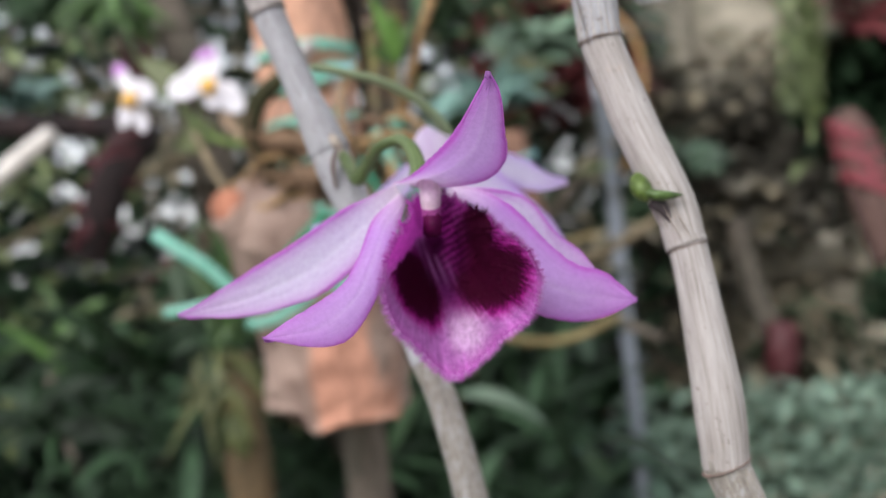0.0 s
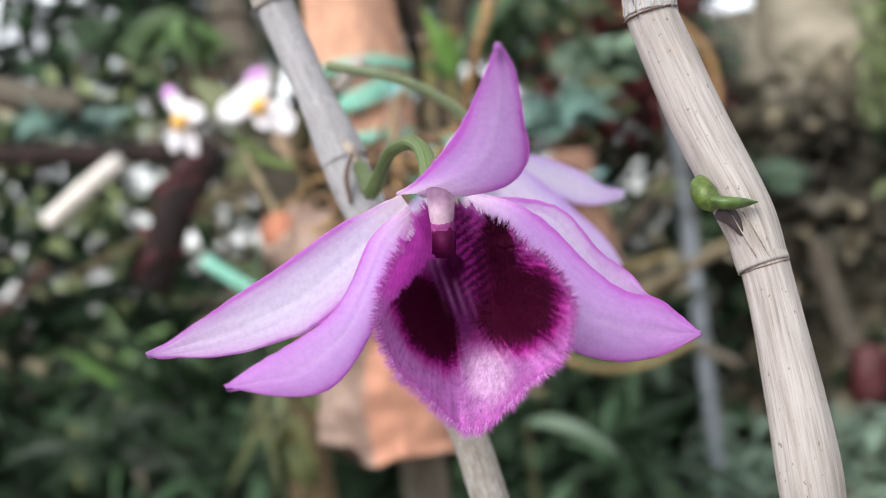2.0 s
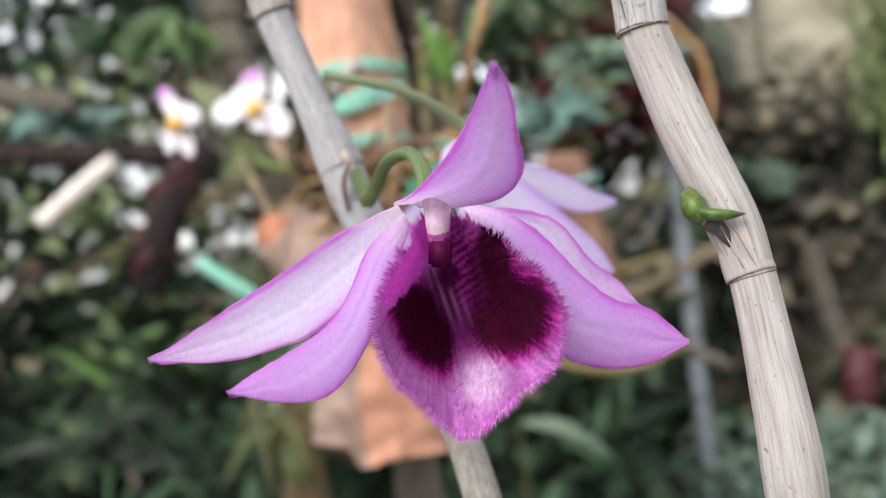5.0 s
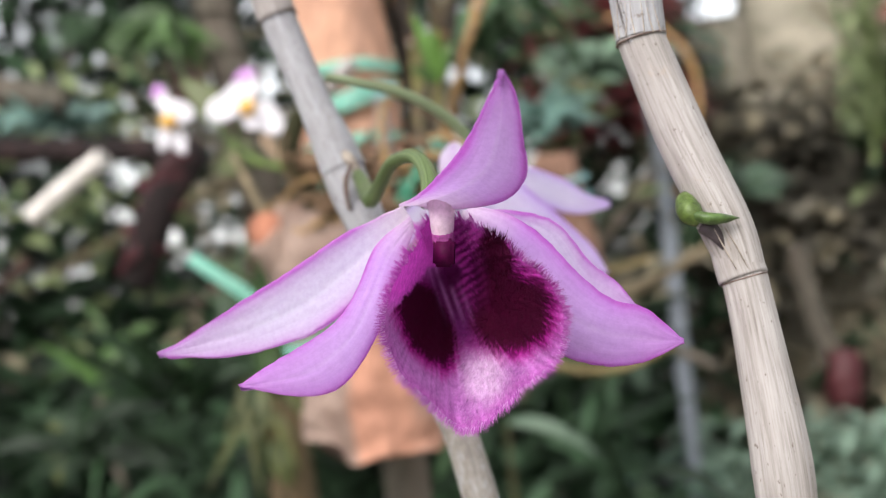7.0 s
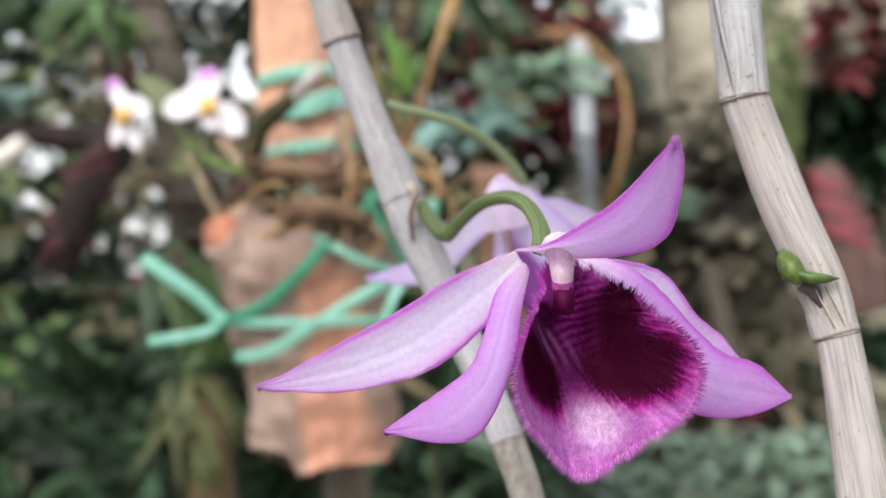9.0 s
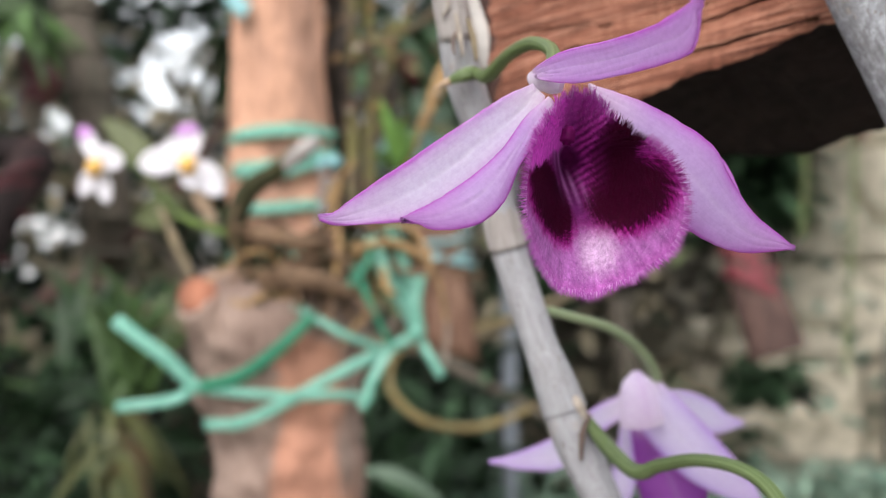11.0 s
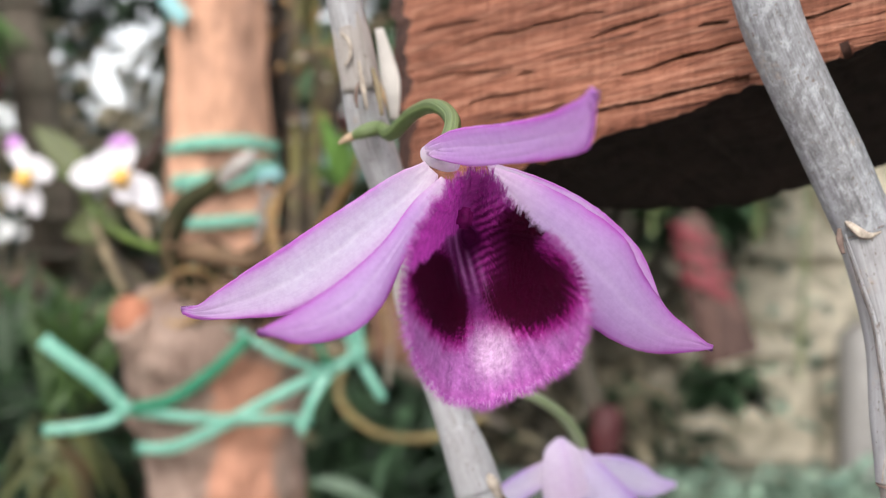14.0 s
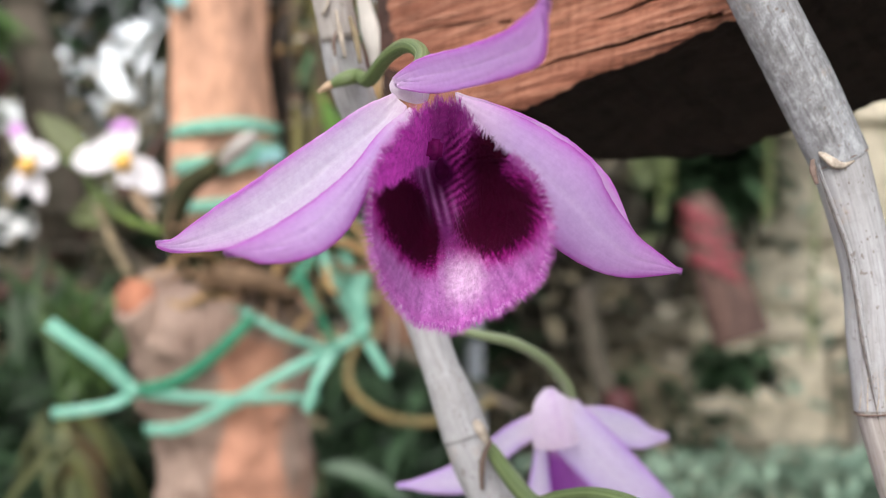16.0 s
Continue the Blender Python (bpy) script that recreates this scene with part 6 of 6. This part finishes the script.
part("dry_spike", tube([(-0.1672, 0.5000, 1.5127), (-0.1596, 0.4980, 1.4958), (-0.1502, 0.4920, 1.4790)], [0.0016, 0.0022, 0.0020], 20, 10, rough=0.2, seed=2), M_STEM, spray, "dry brown spike")
leaf(spray, (-0.1579, 0.5120, 1.5117), (-0.1877, 0.5160, 1.5072), 0.022, 0.05, M_LEAF_OLIVE, label="dull olive leaf")
leaf(spray, (-0.1777, 0.5200, 1.5341), (-0.2060, 0.5250, 1.5614), 0.016, 0.05, M_LEAF_OLIVE, label="dull olive leaf")
leaf(spray, (-0.1644, 0.5050, 1.5186), (-0.1673, 0.5000, 1.5057), 0.014, 0.0, M_LEAF_OLIVE, label="dull olive leaf")
leaf(spray, (-0.1501, 0.5000, 1.5210), (-0.1398, 0.4980, 1.5040), 0.008, 0.1, M_SHEATH, label="curled dry leaf")

# ---- things further back ----
slab = thing("wood_slab", "brown wooden plank piece hanging with blue ribbon", "plank")
bm = bmesh.new()
bmesh.ops.create_cube(bm, size=1, matrix=Matrix.Diagonal((0.046, 0.024, 0.118, 1)))
bmesh.ops.subdivide_edges(bm, edges=bm.edges[:], cuts=8, use_grid_fill=True)
for v in bm.verts:
    v.co += Vector((0.003 * noise.noise(v.co * 30), 0.003 * noise.noise(v.co * 34 + Vector((3, 0, 0))), 0.004 * noise.noise(v.co * 26)))
    v.co.x = v.co.x * (0.85 - 2.4 * v.co.z) - 0.10 * v.co.z
    v.co.z -= 0.22 * v.co.x * max(0, -v.co.z) / 0.059
sb = part("board", bm, M_SLAB, slab)
sb.location = (-0.0400, 0.8580, 1.4650)
for a, b in (((-0.0600, 0.8480, 1.4990), (-0.0180, 0.8430, 1.5030)), ((-0.0600, 0.8480, 1.4860), (-0.0170, 0.8430, 1.4890)), ((-0.0590, 0.8480, 1.4930), (-0.0140, 0.8430, 1.4800))):
    m = tuple((i + j) / 2 for i, j in zip(a, b))
    part("band", strip([a, (m[0], 0.841, m[2] - 0.002), b], 0.004, (0, -1, 0.1), 14, 0.2), M_RIBBON_BLUE, slab, "pale blue ribbon")

vine = thing("aerial_root", "yellow aerial root hanging in an open arc", "root")
part("root", tube([(-0.0619, 0.9050, 1.4197), (-0.0816, 0.8700, 1.4033), (-0.0839, 0.8500, 1.3772), (-0.0615, 0.8500, 1.3537), (-0.0290, 0.8550, 1.3444), (0.0040, 0.8600, 1.3483), (0.0349, 0.8650, 1.3607)], [0.0022, 0.0028, 0.0032, 0.0034, 0.0034, 0.0032, 0.0026], 46, 12, rough=0.08, seed=3), M_VINE, vine)
twig = thing("twig", "thin brown twig behind the log", "twig")
part("stem", tube([(-0.0653, 0.9200, 1.4211), (-0.0250, 0.9300, 1.4217), (0.0187, 0.9400, 1.4295)], [0.0035, 0.003, 0.0025], 20, 8, rough=0.15), M_VINE, twig)

stake = thing("steel_stake", "grey metal stake standing in the undergrowth", "stake")
sx, sy = 0.028, 1.36
part("tube", tube([(sx, sy, 1.62), (sx, sy, 1.2), (sx, sy, 0.6), (sx, sy, 0.0)], [0.0105], 12, 16), M_STAKE, stake)
part("cap", tube([(sx, sy, 1.725), (sx, sy, 1.68), (sx, sy, 1.60)], [0.0125], 8, 16), M_PIPE, stake, "pale plastic sleeve")
strap = thing("strap", "orange-brown plastic strap arching over the stake", "strap")
part("band", strip([(-0.0223, 1.3500, 1.7359), (0.0210, 1.3500, 1.7340), (0.0546, 1.3500, 1.7035), (0.0770, 1.3500, 1.6686), (0.0826, 1.3500, 1.6176), (0.0734, 1.3500, 1.5679), (0.0600, 1.3560, 1.5300), (0.0420, 1.3600, 1.5000)], 0.008, (0.3, -1, 0.3), 30, 0.5), M_STRAP, strap)

stick = thing("wood_batten", "bleached wooden stick leaning among the plants", "stick")
part("stick", tube([(-0.6748, 1.0500, 1.5455), (-0.6290, 1.0550, 1.5759), (-0.5800, 1.0600, 1.6054)], [0.0115, 0.012, 0.0115], 16, 8, rough=0.06), M_BATTEN, stick)

redlog = thing("tied_log", "reddish brown log wound with red plastic ties", "log", "tied logs")
part("trunk", tube([(0.3290, 1.4000, 1.5420), (0.3340, 1.3900, 1.5150), (0.3550, 1.3750, 1.4300), (0.3770, 1.3600, 1.3560)], [0.016, 0.026, 0.034, 0.037], 40, 26, rough=0.08, lump=0.12, seed=4), M_REDLOG, redlog)
part("peg", tube([(0.335, 1.41, 1.43), (0.39, 1.65, 1.415), (0.445, 1.88, 1.40)], [0.008], 8, 10), M_DARKLOG, redlog, "dark wooden peg into the wall")
A0, A1 = Vector((0.3330, 1.3920, 1.5200)), Vector((0.3525, 1.3770, 1.4420))
for k in range(9):
    c = A0.lerp(A1, k / 8)
    w = radians(28 * math.sin(k * 2.3))
    ring = [(c.x + (0.0265 + 0.0010 * k) * math.cos(a), c.y + (0.0265 + 0.0010 * k) * math.sin(a), c.z + 0.030 * math.cos(a) * math.tan(w) - 0.012 * math.cos(a)) for a in np.linspace(math.pi * 0.95, math.pi * 2.05, 8)]
    part("tie", tube(ring, [0.0042], 22, 8, rough=0.1, seed=k), M_RED_TIE, redlog)

darklog = thing("tied_log", "dark log wound with red ties", "log", "tied logs")
part("trunk", tube([(-0.520, 1.075, 1.606), (-0.4480, 1.0000, 1.5860), (-0.4560, 0.9500, 1.5350), (-0.4930, 0.9500, 1.4590)], [0.014, 0.020, 0.021, 0.019], 36, 24, rough=0.1, lump=0.15, seed=6), M_DARKLOG, darklog)
A0, A1 = Vector((-0.4490, 0.9600, 1.5640)), Vector((-0.4830, 0.9500, 1.4800))
for k in range(9):
    c = A0.lerp(A1, k / 8)
    ring = [(c.x + 0.0225 * math.cos(a), c.y + 0.0225 * math.sin(a), c.z + 0.017 * math.cos(a) * math.sin(k * 1.7 + 1)) for a in np.linspace(math.pi * 0.95, math.pi * 2.05, 8)]
    part("tie", tube(ring, [0.0030], 20, 8, rough=0.1, seed=k), M_DARK_TIE, darklog)
pot = thing("net_pot", "red plastic net pot tied on the wall", "pot", "red net pots")
part("body", tube([(0.245, 1.56, 1.262), (0.243, 1.55, 1.225), (0.240, 1.55, 1.18)], [0.022, 0.026, 0.020], 16, 22, rough=0.25, lump=0.3, seed=2), M_POT, pot)
part("log", tube([(0.20, 1.60, 1.42), (0.215, 1.60, 1.32), (0.235, 1.59, 1.24)], [0.014, 0.017, 0.018], 16, 18, rough=0.15, seed=3), M_TRUNK, pot, "dark dead stump")
pot = thing("net_pot", "faded pink plastic net tied round a stump", "pot", "red net pots")
part("body", tube([(-0.4684, 1.0500, 1.6944), (-0.4625, 1.0500, 1.6738), (-0.4662, 1.0500, 1.6504)], [0.016, 0.019, 0.016], 16, 18, rough=0.3, lump=0.3, seed=5), M_POT, pot)
part("stump", tube([(-0.4725, 1.0600, 1.7288), (-0.4703, 1.0600, 1.6874), (-0.4773, 1.0600, 1.6314)], [0.017, 0.016, 0.014], 16, 18, rough=0.15, seed=5), M_TRUNK, pot)

trunk = thing("tree_trunk", "slender ringed grey tree trunk", "tree trunk")
part("trunk", tube([(-0.4619, 1.1200, 1.9352), (-0.4553, 1.1200, 1.7727), (-0.4339, 1.1200, 1.6478), (-0.4262, 1.1400, 1.5238), (-0.4716, 1.3000, 1.4422), (-0.42, 1.60, 1.05), (-0.42, 1.70, 0.0)], [0.021, 0.023, 0.025, 0.028, 0.032, 0.034, 0.036], 80, 20, rough=0.06, lump=0.1, seed=8), M_TRUNK, trunk)
c = spline([(-0.4619, 1.1200, 1.9352), (-0.4553, 1.1200, 1.7727), (-0.4339, 1.1200, 1.6478), (-0.4190, 1.1200, 1.5232), (-0.4101, 1.1200, 1.4238)], 12)
for q in c[1:]:
    part("ring", tube([Vector(q) + UP * 0.003, Vector(q), Vector(q) - UP * 0.003], [0.027, 0.030, 0.028], 6, 18), M_TRUNK, trunk)


# ---- strap-leaved plants ----
def strap_plant(name, label, base, count, length, width, mat, seed, spread=0.6, rise=1.0, droop=0.35, group=""):
    rnd = random.Random(seed)
    o = thing(name, label, "plant", group)
    b = Vector(base)
    for k in range(count):
        a = rnd.uniform(0, 2 * math.pi)
        r = rnd.uniform(0.2, 1.0) * spread
        ln = length * rnd.uniform(0.55, 1.15)
        d = Vector((math.cos(a) * r, math.sin(a) * r * 0.7, rise * rnd.uniform(0.6, 1.0))).normalized() * ln
        tip = b + d - UP * droop * ln * rnd.uniform(0.2, 1.2)
        p = b + Vector((rnd.uniform(-.02, .02), rnd.uniform(-.02, .02), rnd.uniform(-.02, .02)))
        leaf(o, p, tip, width * rnd.uniform(0.7, 1.2), rnd.uniform(0.05, 0.18), mat, fold=0.4)
    return o


strap_plant("strap_leaved_plant", "clump of narrow bright green orchid leaves", (-0.3038, 0.8600, 1.3765), 38, 0.115, 0.007, M_LEAF_FRESH, 3, 0.55)
strap_plant("strap_leaved_plant", "clump of narrow green orchid leaves", (-0.3828, 0.9800, 1.3884), 18, 0.12, 0.012, M_LEAF_MID, 4, 0.8, 0.6)
strap_plant("strap_leaved_plant", "drooping yellowing green leaves below the clump", (-0.3138, 0.8400, 1.3464), 12, 0.07, 0.008, M_LEAF_DULL, 5, 0.8, -0.4, 0.5)
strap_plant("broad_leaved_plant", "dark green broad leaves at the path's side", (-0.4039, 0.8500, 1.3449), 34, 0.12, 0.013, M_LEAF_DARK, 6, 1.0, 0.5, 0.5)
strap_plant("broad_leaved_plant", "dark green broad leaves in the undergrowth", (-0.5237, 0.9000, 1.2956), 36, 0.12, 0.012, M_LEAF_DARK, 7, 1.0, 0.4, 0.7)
strap_plant("broad_leaved_plant", "dark green leaves high in the shade", (-0.4646, 1.0000, 1.7269), 56, 0.065, 0.012, M_LEAF_FRESH, 8, 1.0, -0.2, 0.4)
strap_plant("broad_leaved_plant", "mid-green leaves high in the shade", (-0.6342, 1.2000, 1.7732), 44, 0.09, 0.017, M_LEAF_MID, 9, 1.0, 0.2, 0.4)
strap_plant("broad_leaved_plant", "blue-green leaves among old logs", (-0.6973, 1.1500, 1.6710), 34, 0.08, 0.016, M_LEAF_TEAL, 10, 1.0, 0.2, 0.4)
strap_plant("broad_leaved_plant", "blue-green leaves behind the flower", (-0.1080, 1.2500, 1.5947), 44, 0.09, 0.015, M_LEAF_TEAL, 11, 1.0, 0.3, 0.5)
strap_plant("broad_leaved_plant", "pale grey-green leaves above the flowers", (-0.0250, 1.2000, 1.6500), 34, 0.085, 0.016, M_LEAF_GREY, 41, 1.0, 0.2, 0.5)
strap_plant("broad_leaved_plant", "mid-green leaves before the wall", (-0.1717, 1.3000, 1.7326), 64, 0.065, 0.012, M_LEAF_MID, 12, 1.0, 0.3, 0.5)
strap_plant("strap_leaved_plant", "pale green blades before the wall", (-0.0430, 1.3000, 1.6109), 9, 0.12, 0.014, M_LEAF_OLIVE, 13, 0.8, 0.6, 0.3)
strap_plant("broad_leaved_plant", "small grey-green leaves at the wall", (0.1225, 1.6000, 1.5183), 20, 0.10, 0.026, M_LEAF_GREY, 14, 1.0, 0.2, 0.5)
strap_plant("broad_leaved_plant", "fresh green leaves low behind the canes", (0.0488, 1.5000, 1.4359), 14, 0.08, 0.020, M_LEAF_MID, 15, 1.0, 0.2, 0.5)
strap_plant("strap_leaved_plant", "narrow green leaves behind the pole", (-0.0745, 0.9000, 1.6830), 18, 0.10, 0.010, M_LEAF_MID, 16, 0.9, -0.3, 0.3)
stump = thing("dead_stump", "mossy brown dead stump under the leaf clump", "stump")
part("trunk", tube([(-0.3110, 0.8750, 1.3560), (-0.3130, 0.8780, 1.2600), (-0.3150, 0.8850, 0.8000), (-0.3200, 0.8900, 0.0000)], [0.013, 0.020, 0.024, 0.030], 40, 18, rough=0.15, lump=0.25, seed=17), M_STUMP, stump)
part("shoot", tube([(-0.3144, 0.8600, 1.3060), (-0.3137, 0.8530, 1.2980), (-0.3095, 0.8500, 1.2810), (-0.3045, 0.8500, 1.2660)], [0.002, 0.008, 0.011, 0.004], 20, 14, rough=0.15, lump=0.2, seed=3), M_LEAF_OLIVE, stump, "plump yellow-green young shoot")
palm = thing("palm_frond", "long folded dark green palm leaves", "palm leaf")
for tip in ((-0.2402, 0.7800, 1.6089), (-0.2299, 0.7900, 1.5940), (-0.2179, 0.8000, 1.5862), (-0.2096, 0.8100, 1.5940)):
    leaf(palm, (-0.1371, 0.5650, 1.6290), tip, 0.022, 0.04, M_LEAF_MID)
bl = thing("long_leaf_plant", "pale grey-green arching leaf low behind the log", "plant")
LB = (-0.1166, 0.9000, 1.2989)
part("stem", tube([LB, (LB[0], 0.91, 0.8), (LB[0], 0.92, 0.0)], [0.003], 12, 8), M_MOSS, bl)
leaf(bl, (-0.1166, 0.9000, 1.2989), (-0.0326, 0.8800, 1.2645), 0.013, 0.13, M_LEAF_GREY)
leaf(bl, (-0.1859, 0.9000, 1.2510), (-0.1480, 0.9000, 1.3055), 0.016, 0.05, M_LEAF_MID)
leaf(bl, (-0.0126, 0.9500, 1.2281), (0.0102, 0.9500, 1.1948), 0.020, 0.02, M_LEAF_MID)


def strand(pts, seed, label):
    o = thing("trailing_strand", label, "hanging plant", "trailing strands")
    part("stem", tube(pts, [0.002], 24, 6), M_BUD, o)
    rnd = random.Random(seed)
    bm = bmesh.new()
    for q in spline(pts, 70):
        for _ in range(3):
            a = rnd.uniform(0, 6.28)
            leaf_bm(bm, q, (math.cos(a), math.sin(a), rnd.uniform(-1, 0.2)), (0, 0, 1), rnd.uniform(0.007, 0.013), 0.006, 0.2, 2)
    tagged(part("leaves", bm, M_CROWN_PALE, o, "tiny pale green leaves"), kind="stuff")


strand([(0.5416, 1.5500, 1.7104), (0.5421, 1.5500, 1.5933), (0.5359, 1.5500, 1.4597), (0.5296, 1.5500, 1.3179)], 1, "thin yellow-green trailing strand before the wall")
strand([(0.4840, 1.6000, 1.7011), (0.4866, 1.6000, 1.6147), (0.4822, 1.6000, 1.5111)], 2, "thin yellow-green trailing strand before the wall")
strand([(0.3343, 1.5800, 1.7754), (0.3262, 1.5800, 1.6611), (0.3166, 1.5800, 1.5298)], 3, "dense pale green trailing strand before the wall")
strand([(0.3518, 1.6000, 1.7774), (0.3453, 1.6000, 1.6783), (0.3341, 1.6000, 1.5626)], 4, "dense pale green trailing strand before the wall")

# ---- unseen hedges round the viewer's place, added to block low sky light ----
foliage("hedge", "unseen hedge added behind the viewer to limit low sky light", M_CROWN, 5200, ((-3.2, 3.2), (-3.0, -2.0), (0.0, 1.2)), 0.22, 0.09, 51)
foliage("hedge", "unseen hedge added at the side to block low sky light", M_CROWN, 4200, ((-3.2, -2.0), (-2.0, 2.6), (0.0, 2.4)), 0.22, 0.09, 52)
foliage("hedge", "unseen hedge added at the side to block low sky light", M_CROWN, 4200, ((2.2, 3.2), (-2.0, 2.6), (0.0, 2.4)), 0.22, 0.09, 53)


# ---- bare twigs and dead branches in the shrubbery ----
rnd = random.Random(77)
for k in range(16):
    a = Vector((rnd.uniform(-1.1, 0.05), rnd.uniform(1.15, 1.6), rnd.uniform(1.25, 1.75)))
    d = Vector((rnd.uniform(-1, 1), rnd.uniform(-0.3, 0.3), rnd.uniform(-0.5, 0.9))).normalized() * rnd.uniform(0.18, 0.4)
    mid = a + d * 0.5 + Vector((rnd.uniform(-.03, .03), 0, rnd.uniform(-.03, .03)))
    r = rnd.uniform(0.004, 0.011)
    o = thing("dead_branch", "bare dead branch caught in the shrubbery", "branch", "dead branches")
    part("stem", tube([tuple(a), tuple(mid), tuple(a + d)], [r, r * 0.9, r * 0.6], 16, 10, rough=0.15, lump=0.2, seed=k), (M_STEM, M_TRUNK, M_REDLOG, M_TRUNK)[k % 4], o)

# rods standing in for two dark slots and some orange brick in the wall
for pts, r, mat, lb in (([(0.1330, 1.842, 1.2195), (0.1255, 1.838, 1.17), (0.1185, 1.842, 1.1292)], 0.011, M_DARKLOG, "dark rod standing in for a slot in the wall"),
                        ([(0.1010, 1.842, 1.3865), (0.0880, 1.838, 1.32), (0.0745, 1.842, 1.2637)], 0.013, M_DARKLOG, "dark rod standing in for a slot in the wall"),
                        ([(0.1075, 1.842, 1.2360), (0.1010, 1.836, 1.19), (0.0945, 1.842, 1.1460)], 0.014, M_POLE, "orange-brown rod standing in for bricks in the wall")):
    o = thing("dead_branch", lb, "branch", "dead branches")
    part("stem", tube(pts, [r, r * 1.1, r * 0.9], 16, 12, rough=0.15, lump=0.2, seed=5), mat, o)

o = thing("fallen_log", "weathered grey log lying among the plants", "log")
part("trunk", tube([(-0.9428, 1.1600, 1.7738), (-0.8155, 1.1500, 1.7331), (-0.7268, 1.1400, 1.7069), (-0.6655, 1.1300, 1.6854)], [0.022, 0.021, 0.019, 0.014], 30, 18, rough=0.08, lump=0.15, seed=12), M_TRUNK, o)
# dark rod put where a band of shade crosses the plants
o = thing("shade_band", "dark rod standing in for a band of shade", "rail")
part("rail", tube([(-1.0251, 1.1000, 1.6789), (-0.8201, 1.1000, 1.6472), (-0.6608, 1.1000, 1.6257), (-0.5292, 1.0800, 1.6080)], [0.013, 0.014, 0.014, 0.014], 30, 16, rough=0.08, lump=0.1, seed=13), M_DARKLOG, o)

pillar = thing("cement_pillar", "low weathered grey cement pillar before the wall", "pillar")
bm = bmesh.new()
top = Vector((0.6753, 1.7200, 1.3802))
bmesh.ops.create_cube(bm, size=1, matrix=Matrix.Translation((top.x + 0.14, top.y + 0.02, top.z / 2)) @ Matrix.Diagonal((0.28, 0.14, top.z, 1)))
bmesh.ops.bevel(bm, geom=bm.edges[:], offset=0.02, segments=3, affect='EDGES')
for v in bm.verts:
    v.co += Vector((0.004 * noise.noise(v.co * 14), 0.004 * noise.noise(v.co * 15), 0.004 * noise.noise(v.co * 13)))
part("block", bm, M_CONCRETE, pillar)

strap_plant("strap_leaved_plant", "light green arching blades in the undergrowth", (-0.5157, 0.9200, 1.3589), 9, 0.12, 0.010, M_LEAF_FRESH, 31, 0.9, 0.35, 0.5)
pl = thing("hanging_leaf_plant", "pale green broad leaves hanging in the shade", "plant")
leaf(pl, (-0.5950, 0.9500, 1.3320), (-0.5960, 0.9400, 1.2577), 0.026, 0.03, M_LEAF_OLIVE)
leaf(pl, (-0.5950, 0.9500, 1.3320), (-0.6190, 0.9600, 1.2646), 0.018, 0.03, M_LEAF_MID)
